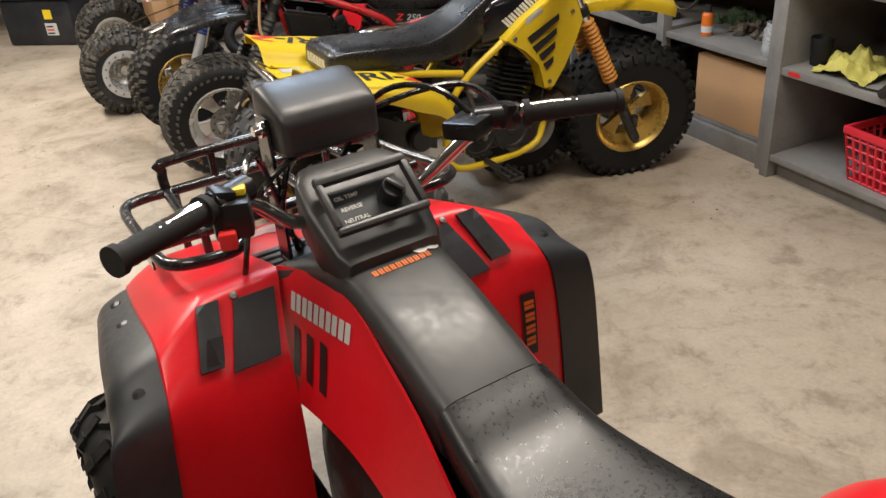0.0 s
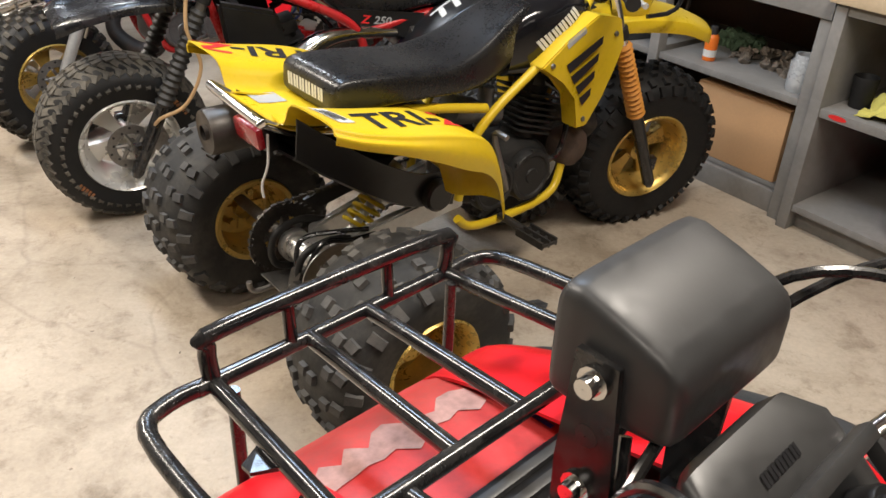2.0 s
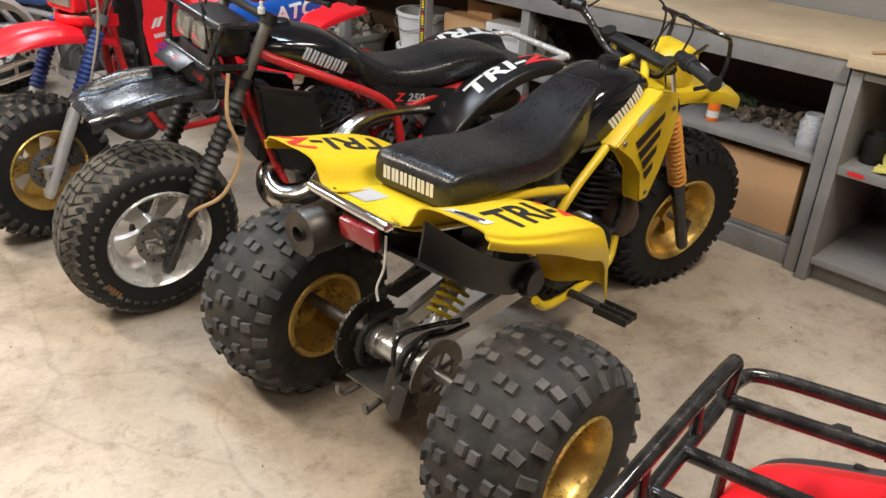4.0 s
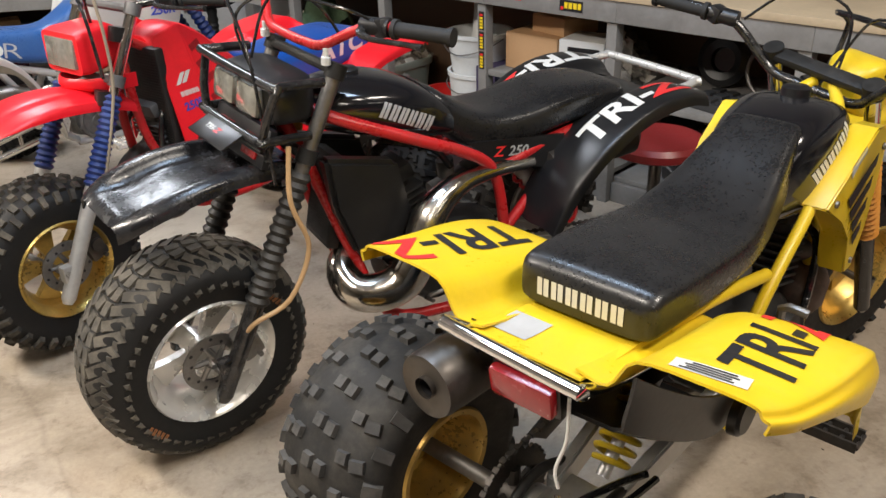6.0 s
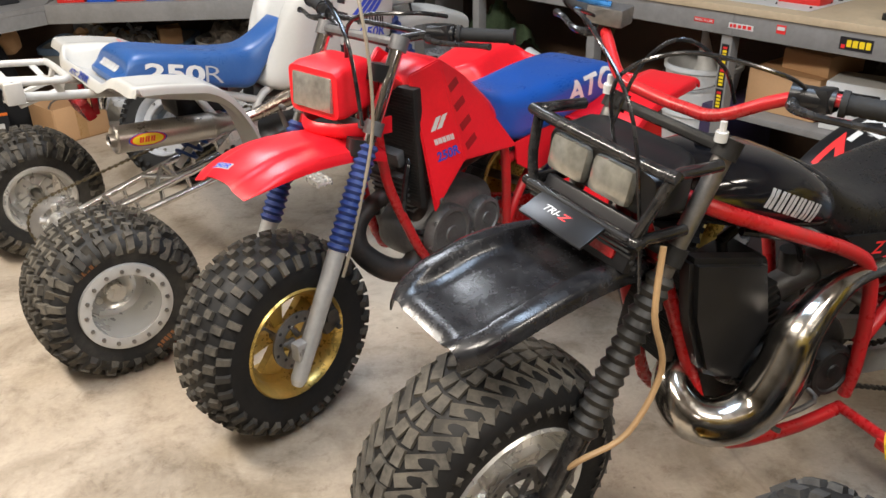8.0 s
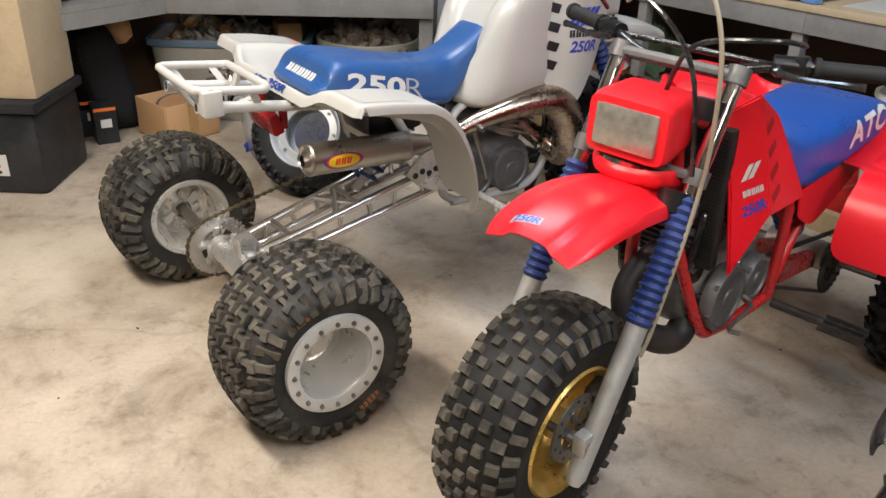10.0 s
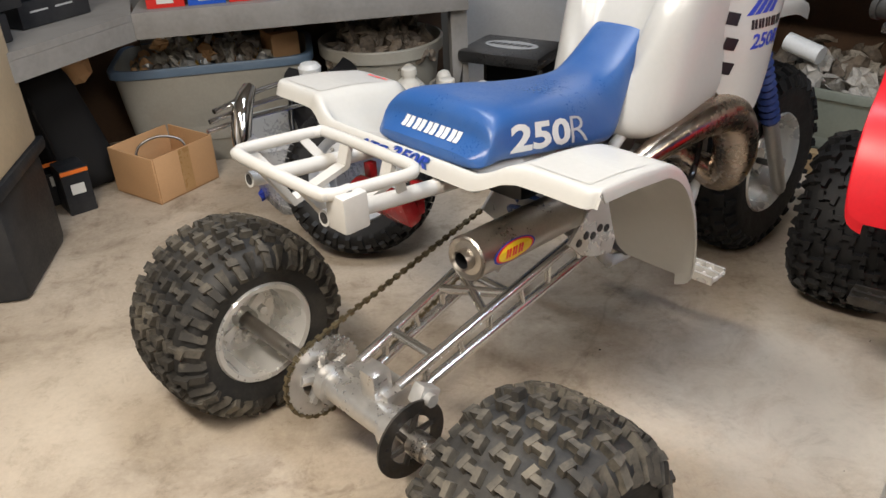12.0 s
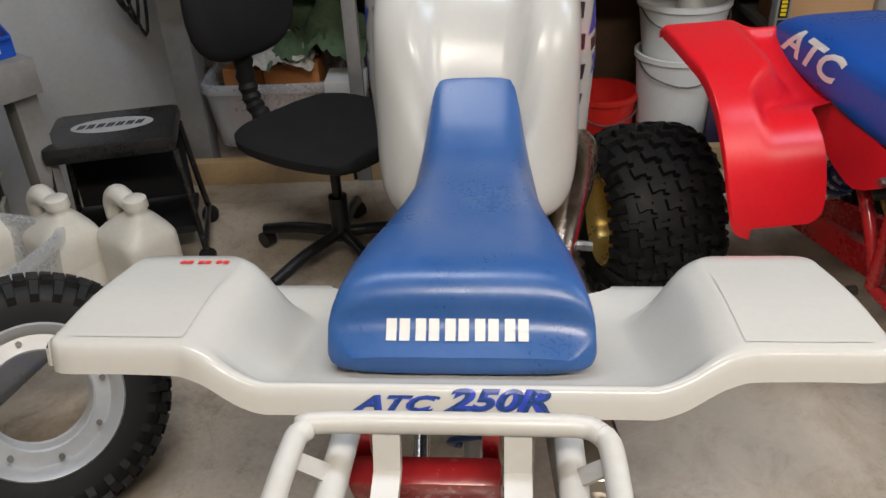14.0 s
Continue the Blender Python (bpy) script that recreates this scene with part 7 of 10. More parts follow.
        sticker("oval_badge", bm, mm, muf, mat_, t, "", lift)
    sticker("badge_mark", bars(3, 0.055, 0.018, 0.25, 0.2), mm, muf, RED_STICKER, t, "", 0.0034)
    # pipe
    bm = B()
    tube(bm, [(1.02, -0.03, 0.50), (1.10, -0.08, 0.43), (1.135, -0.135, 0.40), (1.12, -0.175, 0.46), (1.09, -0.185, 0.55), (1.03, -0.185, 0.61), (0.92, -0.175, 0.615), (0.78, -0.155, 0.585), (0.66, -0.135, 0.545), (0.56, -0.128, 0.533)], 0.04, 20, 5,
         radii=[0.026, 0.038, 0.048, 0.055, 0.056, 0.052, 0.042, 0.030, 0.022, 0.02])
    part("exhaust_pipe", bm, material("bronzed_steel", (0.50, 0.41, 0.33), 0.25, metal=1.0, vary=0.25, scale=8, bump=0.03), t, "bronzed steel exhaust pipe")
    engine(t, 0.90, 0.38, ENGINE_GREY, SILVER)
    for s in (1, -1):
        tubing(t, [[(1.20, s * 0.02, 0.87), (1.06, s * 0.07, 0.76), (0.88, s * 0.08, 0.66), (0.72, s * 0.085, 0.60), (0.66, s * 0.105, 0.50), (0.65, s * 0.11, 0.36), (0.70, s * 0.10, 0.31)],
                   [(1.21, s * 0.02, 0.78), (1.16, s * 0.06, 0.56), (1.10, s * 0.09, 0.38), (1.02, s * 0.10, 0.30), (0.88, s * 0.10, 0.29), (0.70, s * 0.10, 0.30)],
                   [(0.69, s * 0.085, 0.58), (0.48, s * 0.09, 0.65), (0.28, s * 0.10, 0.685)], [(0.65, s * 0.12, 0.42), (0.54, s * 0.11, 0.53), (0.45, s * 0.11, 0.67)]], 0.014, WHITE_PAINT)
        bm = B()
        slab(bm, [V(x, s * 0.128, z) for x, z in ((0.62, 0.52), (0.56, 0.50), (0.50, 0.445), (0.545, 0.40), (0.60, 0.375), (0.66, 0.36), (0.675, 0.40), (0.66, 0.50))], (0, s * 0.008, 0))
        plate = part("heel_guard", bm, POLISHED, t)
        for k in range(5):
            bm = B()
            lathe(bm, [(0, 0.010), (0.0095, 0.010), (0.0095, 0.0005)], (0.535 + 0.025 * k, s * 0.128, 0.435 + 0.010 * (k % 2)), (0, s, 0), 10)
            part("drilled_hole", bm, BLACK_STICKER, plate)
    # long truss swing arm
    for s in (1, -1):
        for z0, z1, y0, y1 in ((0.275, 0.435, 0.062, 0.095), (0.225, 0.365, 0.062, 0.095)):
            bm = B()
            rod(bm, (0.05, s * y0, z0), (0.66, s * y1, z1), 0.0125, seg=14)
            part("swing_arm_tube", bm, BRIGHT, t)
        for k in range(6):
            f = 0.12 + 0.15 * k
            a = V(0.05, s * 0.062, 0.275).lerp(V(0.66, s * 0.095, 0.435), f)
            b = V(0.05, s * 0.062, 0.225).lerp(V(0.66, s * 0.095, 0.365), f + (0.02 if k % 2 else 0.0))
            bm = B()
            rod(bm, a, b, 0.008, seg=10)
            part("swing_arm_strut", bm, BRIGHT, t)
    for f, f2 in ((0.16, 0.16), (0.52, 0.52), (0.52, 0.40), (0.40, 0.52)):
        bm = B()
        rod(bm, V(0.05, 0.062, 0.275).lerp(V(0.66, 0.095, 0.435), f), V(0.05, -0.062, 0.275).lerp(V(0.66, -0.095, 0.435), f2), 0.011, seg=12)
        part("swing_arm_brace", bm, BRIGHT, t)
    bm = B()
    rod(bm, (0, -0.115, 0.226), (0, 0.10, 0.226), 0.036, seg=30)
    rod(bm, (0, -0.125, 0.226), (0, -0.10, 0.226), 0.046, seg=30)
    rod(bm, (0, 0.085, 0.226), (0, 0.11, 0.226), 0.046, seg=30)
    block(bm, 0.07, 0.15, 0.06, at(0.045, 0, 0.245), 0.01)
    block(bm, 0.05, 0.05, 0.075, at(0.02, -0.03, 0.285), 0.01)
    part("axle_carrier", bm, CARRIER, t)
    bm = B()
    rod(bm, (0, -0.46, 0.226), (0, 0.50, 0.226), 0.0175, seg=18)
    rod(bm, (0, -0.205, 0.226), (0, -0.165, 0.226), 0.027, seg=20)
    rod(bm, (0, -0.34, 0.226), (0, -0.205, 0.226), 0.021, seg=20)
    part("rear_axle", bm, SATIN, t)
    sprocket(t, 0, 0.226, 0.098, 0.135, CARRIER)
    chain(t, 0, 0.226, 0.098, 0.74, 0.46, 0.035, 0.135, material("brass_chain", (0.22, 0.18, 0.11), 0.4, metal=0.8, vary=0.3, scale=40, bump=0.1))
    disc("rear_disc", t, (0, -0.155, 0.226), 0.085, None, True, DARK_STEEL)
    bm = B()
    block(bm, 0.055, 0.034, 0.044, at(0.058, -0.135, 0.292) @ pose(0, 0, 0, 0, 35, 0), 0.009)
    rod(bm, (0.052, -0.153, 0.296), (0.052, -0.168, 0.296), 0.014, seg=14)
    part("brake_caliper", bm, SILVER, t)
    spring_shock(t, (0.40, 0.0, 0.37), (0.62, 0.0, 0.60), BLUE_PART)
    footpegs(t, 0.80, 0.31, 0.34, POLISHED)
    bm = B()
    block(bm, 0.20, 0.17, 0.12, at(0.50, 0.0, 0.62), 0.03)
    part("airbox", bm, BLACK, t)
    return t


white_three_wheeler(pose(-1.907, 5.074, 0, 0, 0, 24))


# ---- the red four-wheeler ----
def four_wheeler(m):
    t = thing("four_wheeler", "red four-wheeler with black front rack and black seat", "four-wheeler", m)
    for s in (1, -1):
        wheel(t, "front_wheel", (1.19, s * 0.378, 0.262), 0.27, 0.19, 0.128, "chevron", "dish", SILVER, RUBBER_CLEAN, None, s)
        wheel(t, "rear_wheel", (0, s * 0.40, 0.272), 0.28, 0.26, 0.118, "lozenge", "dish", SILVER, RUBBER_CLEAN, None, s)
    # front mudguards: red shell with a flat sloping top, black outer flare; stations (x, z, red edge, flare edge, inner edge, how far the outer side lags behind)
    stations = ((1.480, 0.585, 0.283, 0.354, 0.12, 0.0), (1.468, 0.650, 0.293, 0.362, 0.12, 0.0), (1.425, 0.695, 0.301, 0.372, 0.12, 0.0), (1.32, 0.730, 0.313, 0.386, 0.12, 0.0), (1.18, 0.768, 0.326, 0.406, 0.115, 0.005), (1.075, 0.796, 0.334, 0.420, 0.112, 0.022),
                (1.035, 0.800, 0.340, 0.428, 0.115, 0.040), (1.010, 0.775, 0.346, 0.434, 0.125, 0.050), (0.972, 0.735, 0.353, 0.440, 0.14, 0.040), (0.942, 0.690, 0.360, 0.448, 0.15, 0.026), (0.920, 0.61, 0.368, 0.458, 0.155, 0.012), (0.910, 0.50, 0.378, 0.469, 0.16, 0.004), (0.905, 0.39, 0.384, 0.479, 0.165, 0), (0.900, 0.29, 0.386, 0.484, 0.165, 0))
    for s in (1, -1):
        bm = B()
        grid = []
        for x, z, w, w2, i, lag in stations:
            top = min(1.0, max(0.0, (x - 0.93) / 0.09))
            grid.append([V(x - lag * q, s * (i + (w - i) * y), z - d * top) for y, d, q in ((0, 0.0, 0), (0.3, 0.0, 0), (0.52, 0.001, 0.1), (0.62, 0.004, 0.3), (0.80, 0.020, 0.7), (0.94, 0.036, 1), (0.965, 0.040, 1), (1.0, 0.056, 1))])
        sheet(bm, grid, 0.005, 4)
        guard = part("front_mudguard", bm, RED, t)
        bm = B()
        grid = []
        for x, z, w, w2, i, lag in stations:
            top = min(1.0, max(0.0, (x - 0.93) / 0.09))
            grid.append([V(x - lag - (0.006 if x < 1 else 0), s * (w - 0.006 + (w2 - w) * y), z - (0.044 + d) * top) for y, d in ((0, 0.0), (0.3, 0.006), (0.75, 0.022), (0.97, 0.050), (1.0, 0.085))])
        sheet(bm, grid, 0.005, 4)
        flare = part("mudguard_flare", bm, SLATE, guard, "slate black outer flare")
        for x, y, z in ((1.33, 0.332, 0.672), (1.19, 0.345, 0.708), (0.962, 0.375, 0.722), (0.915, 0.395, 0.50)):
            bm = B()
            lathe(bm, [(-0.012, 0.011), (0.007, 0.010), (0.009, 0.0005)], (x, s * y, z), (0.0 if x > 1 else -0.7, s * 0.3, 1 if x > 0.93 else 0.2), 10)
            part("flare_bolt", bm, BLACK, guard)
        slope = facing((0.985, 0, 0.745), (0, 1, 0), (-0.72, 0, 0.70))
        for name, pts, mat, lab, thick in (("pad", ((0.200, -0.052), (0.132, -0.052), (0.163, 0.054), (0.240, 0.054)), SLATE, "slate black rubber pad", 0.007), ("vent", ((0.258, -0.060), (0.222, -0.060), (0.250, 0.040), (0.288, 0.040)), SLATE, "black vent hood", 0.008),
                                           ("vent_mouth", ((0.262, -0.005), (0.236, -0.005), (0.248, 0.034), (0.276, 0.034)), BLACK_STICKER, "", 0.009)):
            bm = B()
            bm.faces.new([bm.verts.new((s * y, v, 0)) for y, v in pts])
            sticker(name, bm, slope, guard, mat, t, lab, 0.001, 0.02, thick)
        bm = B()
        lathe(bm, [(0, 0.007), (0.004, 0.006), (0.005, 0.0005)], (1.022, s * 0.196, 0.792), (-0.7, 0, 0.7), 10)
        part("pad_screw", bm, STEEL, guard)
        # side cowl under the tank, with slots and the name
        rows = []
        for x, z0, z1, y0, y1 in ((0.44, 0.54, 0.64, 0.150, 0.122), (0.54, 0.58, 0.70, 0.150, 0.112), (0.64, 0.62, 0.758, 0.150, 0.100), (0.73, 0.640, 0.800, 0.150, 0.094), (0.81, 0.640, 0.832, 0.152, 0.088), (0.89, 0.630, 0.838, 0.155, 0.090), (0.97, 0.615, 0.825, 0.158, 0.098), (1.05, 0.60, 0.802, 0.160, 0.110)):
            rows.append([V(x, s * (y0 + (y1 - y0) * f), z0 + (z1 - z0) * f) for f in (0, 0.33, 0.67, 1)])
        bm = B()
        sheet(bm, rows, 0.006, 3)
        cowl = part("side_cowl", bm, RED, t)
        mm = facing((0.895, s * 0.16, 0.797), (-s, 0, 0.16 * s), (0, s, 0.30))
        sticker("maker_name", bars(5, 0.190, 0.031, 0.14), mm, cowl, WHITE_STICKER, t, "white maker's name as plain bars")
        for k in range(3):
            bm = B()
            x = 0.865 + 0.044 * k
            bm.faces.new([bm.verts.new(p) for p in ((-0.010 + 0.012 * s, -0.038, 0), (0.012 + 0.012 * s, -0.038, 0), (0.010 - 0.006 * s, 0.036, 0), (-0.012 - 0.006 * s, 0.036, 0))])
            sticker("cowl_slot", bm, facing((x, s * 0.16, 0.720 - 0.007 * k), (-s, 0, 0), (0, s, 0.2)), cowl, BLACK_STICKER, t)
        # rear mudguards
        rpath = [(0.42, 0.36), (0.38, 0.50), (0.30, 0.61), (0.18, 0.665), (0.0, 0.685), (-0.18, 0.68), (-0.30, 0.64), (-0.36, 0.56)]
        bm = B()
        sheet(bm, [[V(x, s * y, z + dz) for y, dz in ((0.14, -0.01), (0.22, 0.0), (0.36, 0.004), (0.43, -0.01), (0.455, -0.045))] for x, z in rpath], 0.005, 3)
        part("rear_mudguard", bm, RED, t)
    sticker("cowl_badge", patch(0.03, 0.13), facing((0.92, -0.30, 0.58), (0, 1, 0), (-0.95, 0, 0.3)), guard, BLACK_STICKER, t, "dark badge with worn colours", 0.004)
    sticker("cowl_badge_mark", bars(4, 0.10, 0.02, 0.3), facing((0.92, -0.30, 0.58), (-0.3, 0, -0.95), (-0.95, 0, 0.3)), guard, ORANGE_STICKER, t, "", 0.006)
    # nose between the mudguards
    bm = B()
    loft(bm, [ring(1.08, 0.14, 0.60, 0.715, 6), ring(1.20, 0.19, 0.60, 0.725, 6), ring(1.34, 0.20, 0.57, 0.71, 6), ring(1.43, 0.19, 0.55, 0.69, 6), ring(1.475, 0.16, 0.54, 0.65, 5)], 2)
    nose = part("nose_cowl", bm, RED_MATT, t, "scuffed red nose cowl")
    bm = B()
    rnd = random.Random(5)
    lo = [(-0.12 + 0.02 * k, -0.030 + rnd.uniform(-0.008, 0.016)) for k in range(13)]
    hi = [(0.12 - 0.02 * k, 0.028 + rnd.uniform(-0.024, 0.010)) for k in range(13)]
    bm.faces.new([bm.verts.new((x, y, 0)) for x, y in lo + hi])
    sticker("nose_mark", bm, facing((1.37, 0.0, 0.73), (0, -1, 0), (0.15, 0, 1)), nose, FADED_STICKER, t, "worn pale remains of a printed name")
    for k in range(3):
        sticker("nose_stripe", patch(0.008, 0.22), facing((1.36, -0.155 + 0.010 * k, 0.75), (0, 1, 0.0), (0.1, 0, 1)), nose, (BLUE_STICKER, FADED_STICKER, BLUE_STICKER)[k], t)
    bm = B()
    block(bm, 0.17, 0.30, 0.03, at(1.145, 0, 0.728) @ pose(0, 0, 0, 0, 4, 0), 0.01)
    grille = part("vent_grille", bm, BLACK, t)
    for k in range(6):
        bm = B()
        block(bm, 0.013, 0.22, 0.012, at(1.085 + 0.025 * k, 0, 0.748 - 0.0015 * k), 0.003)
        part("grille_slat", bm, DARK_GREY, grille)
    # rack
    def rail(name, pts, r=0.0105, n=4):
        bm = B()
        tube(bm, pts, r, 12, n)
        part(name, bm, BLACK_TUBE, rack)
    bm = B()
    tube(bm, [(1.50, -0.215, 0.79), (1.50, 0.18, 0.79)], 0.0105, 12)
    rack = part("front_rack", bm, BLACK_TUBE, t, "glossy black tubular rack")
    for s in (1, -1):
        e = 0.0 if s > 0 else -0.034
        rail("rack_side", [(1.50, s * 0.16 + e, 0.79), (1.50, s * 0.215 + e, 0.79), (1.468, s * 0.252 + e, 0.79), (1.30, s * 0.262 + e, 0.803), (1.18, s * 0.265 + e, 0.818), (1.13, s * 0.255 + e, 0.822), (1.105, s * 0.215 + e, 0.824), (1.11, s * 0.15 + e, 0.822), (1.16, s * 0.12 + e, 0.818), (1.215, s * 0.12 + e, 0.814)])
        rail("rack_leg", [(1.475, s * 0.15 + e, 0.79), (1.475, s * 0.15 + e, 0.62)], 0.008, 1)
        rail("rack_leg", [(1.225, s * 0.17 + e, 0.815), (1.225, s * 0.165 + e, 0.66)], 0.008, 1)
        rail("rack_post", [(1.50, s * 0.075 - 0.02, 0.79), (1.505, s * 0.075 - 0.02, 0.85)], 0.008, 1)
        for x in (1.36, 1.28):
            bm = B()
            slab(bm, [(x - 0.025, s * 0.172 + e, 0.792), (x + 0.025, s * 0.172 + e, 0.790), (x + 0.008, s * 0.205 + e, 0.790), (x - 0.008, s * 0.205 + e, 0.792)], (0, 0, 0.005))
            part("rack_tab", bm, BLACK_TUBE, rack)
        bm = B()
        slab(bm, [(1.30, s * 0.262 + e, 0.80), (1.22, s * 0.265 + e, 0.81), (1.22, s * 0.265 + e, 0.775), (1.295, s * 0.262 + e, 0.768)], (0, s * 0.004, 0))
        part("rack_side_plate", bm, BLACK_TUBE, rack)
    for y0, y1 in ((-0.195, -0.205), (-0.06, -0.048), (0.03, 0.05), (0.16, 0.185)):
        rail("rack_bar", [(1.50, y0, 0.79), (1.225, y1, 0.815)], n=1)
    rail("rack_top_rail", [(1.50, -0.192, 0.79), (1.498, -0.196, 0.832), (1.50, -0.172, 0.852), (1.505, 0.135, 0.852), (1.508, 0.158, 0.834), (1.50, 0.160, 0.79)])
    rail("rack_rear_bar", [(1.225, -0.265, 0.816), (1.225, 0.245, 0.816)], n=1)
    # lamp pod on its bracket
    bm = B()
    rows = []
    for x, hw, z0, z1 in ((1.008, 0.070, 0.998, 1.034), (1.012, 0.079, 0.990, 1.050), (1.030, 0.083, 0.986, 1.064), (1.095, 0.085, 0.980, 1.085), (1.114, 0.082, 0.982, 1.079), (1.120, 0.072, 0.988, 1.068)):
        rows.append(ring(x, hw, z0, z1, 9, 32, 0, -0.006))
    loft(bm, rows, 2)
    lamp = part("headlamp_pod", bm, DARK_GREY, t, "black plastic headlamp pod")
    bm = B()
    block(bm, 0.012, 0.13, 0.062, at(1.119, -0.006, 1.028), 0.006)
    part("headlamp_lens", bm, LENS, lamp)
    for y in (-0.099, 0.081):
        bm = B()
        slab(bm, [(1.045, y, 0.79), (1.085, y, 0.79), (1.092, y, 0.94), (1.086, y, 1.045), (1.050, y, 1.045), (1.040, y, 0.94)], (0, 0.006, 0))
        brk = part("lamp_bracket", bm, BLACK_TUBE, lamp)
        for z in (0.925, 1.026):
            bm = B()
            s = 1 if y > 0 else -1
            lathe(bm, [(0, 0.013), (0.004, 0.013), (0.004, 0.009), (0.014, 0.008), (0.014, 0.0005)], (1.067, y + (0.006 if s > 0 else 0), z), (0, s, 0), 12)
            part("bracket_bolt", bm, CHROME, lamp)
        for z in (0.975, 0.875):
            bm = B()
            s = 1 if y > 0 else -1
            lathe(bm, [(0, 0.010), (0.0006, 0.0005)], (1.067, y + (0.0062 if s > 0 else -0.0002), z), (0, s, 0), 12)
            part("bracket_hole", bm, BLACK_STICKER, lamp)
    # steering column, dash, bars
    bm = B()
    rod(bm, (1.05, 0, 0.74), (0.94, 0, 0.93), 0.03, seg=16)
    block(bm, 0.10, 0.22, 0.05, at(1.03, -0.02, 0.78), 0.01)
    part("steering_column", bm, BLACK, t)
    bm = B()
    loft(bm, [ring(0.843, 0.075, 0.845, 0.880, 8, y=-0.003), ring(0.850, 0.086, 0.838, 0.893, 9, lean=0.012, y=-0.003), ring(0.908, 0.095, 0.845, 0.943, 9, lean=0.02, y=-0.003), ring(0.965, 0.092, 0.875, 0.972, 9, y=-0.003), ring(0.995, 0.075, 0.90, 0.977, 8, y=-0.003), ring(1.005, 0.06, 0.91, 0.968, 7, y=-0.003)], 1)
    dash = part("dash_panel", bm, DARK_GREY, t, "black instrument panel with a round knob")
    mm = facing((0.900, -0.003, 0.945), (0, -1, 0), (-0.62, 0, 0.78)) @ Matrix.Scale(0.82, 4)
    sticker("dash_inset", patch(0.15, 0.085), mm, dash, SLATE, t, "", 0.0012)
    for x0, y0, sx, sy in ((0, 0.052, 0.185, 0.018), (0, -0.052, 0.185, 0.014), (-0.086, 0, 0.014, 0.09), (0.086, 0, 0.014, 0.09)):
        bm = B()
        block(bm, sx, sy, 0.020, mm @ at(x0, y0, 0.007), 0.005)
        part("dash_bezel", bm, DARK_GREY, dash)
    for k, word in enumerate(("OIL TEMP", "REVERSE", "NEUTRAL")):
        sticker("dash_lettering", letters(word, 0.0085, 0.0, 1.0, 0.02), mm @ at(-0.035, 0.024 - 0.024 * k, 0), dash, WHITE_STICKER, t, "white indicator lettering", 0.002)
    sticker("dash_mark", bars(5, 0.065, 0.013, 0.2), mm @ at(0.0, 0.075, 0), dash, BLACK_STICKER, t)
    bm = B()
    c = mm @ V(0.042, -0.002, 0)
    ax = (mm.to_3x3() @ V(0, 0, 1)).normalized()
    lathe(bm, [(-0.01, 0.020), (0.010, 0.019), (0.013, 0.017), (0.013, 0.0005)], c, ax, 24)
    block(bm, 0.010, 0.038, 0.012, mm @ at(0.042, -0.002, 0.020) @ pose(0, 0, 0, 0, 0, 35), 0.003)
    part("dash_knob", bm, BLACK, dash)
    bar = handlebar(t, at(0, -0.004, 0), 0.945, 0.915, 0.755, 0.160, 0.112, CHROME, cross=False, grip_len=0.14)
    bm = B()
    block(bm, 0.06, 0.07, 0.028, at(0.885, -0.175, 1.015) @ pose(0, 0, 0, 0, 5, 25), 0.006)
    part("brake_reservoir", bm, BLACK, bar, "black brake reservoir")
    bm = B()
    block(bm, 0.05, 0.05, 0.05, at(0.86, 0.215, 1.0) @ pose(0, 0, 0, 0, 5, -20), 0.008)
    box = part("switch_housing", bm, BLACK, bar)
    bm = B()
    block(bm, 0.022, 0.030, 0.010, at(0.868, 0.205, 1.030) @ pose(0, 0, 0, 0, 5, -20), 0.003)
    part("switch_cap", bm, YELLOW_STICKER, box, "yellow switch cap")
    bm = B()
    block(bm, 0.022, 0.022, 0.022, at(0.83, 0.235, 0.985) @ pose(0, 0, 0, 0, 5, -20), 0.003)
    part("stop_button", bm, RED_STICKER, box, "red stop button")
    cables(t, None, [[(0.87, 0.20, 1.0), (0.93, 0.16, 1.04), (1.0, 0.12, 1.0), (1.05, 0.08, 0.88), (1.08, 0.05, 0.76)], [(0.87, -0.20, 1.0), (0.95, -0.16, 1.06), (1.04, -0.10, 1.04), (1.10, -0.04, 0.90), (1.12, 0.0, 0.75)],
                     [(0.88, -0.26, 0.99), (0.97, -0.22, 1.05), (1.03, -0.05, 1.02), (1.02, 0.12, 0.95), (1.06, 0.16, 0.80)], [(1.05, 0.06, 0.97), (1.03, 0.09, 0.90), (1.06, 0.07, 0.84), (1.10, 0.03, 0.78)]], 0.005)
    # tank cover and seat
    bm = B()
    loft(bm, [ring(0.605, 0.084, 0.69, 0.785, 6), ring(0.66, 0.086, 0.69, 0.808, 6), ring(0.74, 0.087, 0.70, 0.838, 6), ring(0.82, 0.088, 0.72, 0.860, 6), ring(0.89, 0.092, 0.74, 0.868, 6), ring(0.97, 0.10, 0.74, 0.84, 6), ring(1.06, 0.12, 0.70, 0.80, 6)], 2)
    cover = part("tank_cover", bm, DARK_GREY, t)
    mm = facing((0.818, -0.015, 0.90), (0.02, -1, 0), (-0.25, 0, 0.97))
    sticker("cover_lettering", bars(10, 0.10, 0.012, 0.25), mm @ at(-0.01, 0, 0), cover, ORANGE_STICKER, t, "orange name as plain bars")
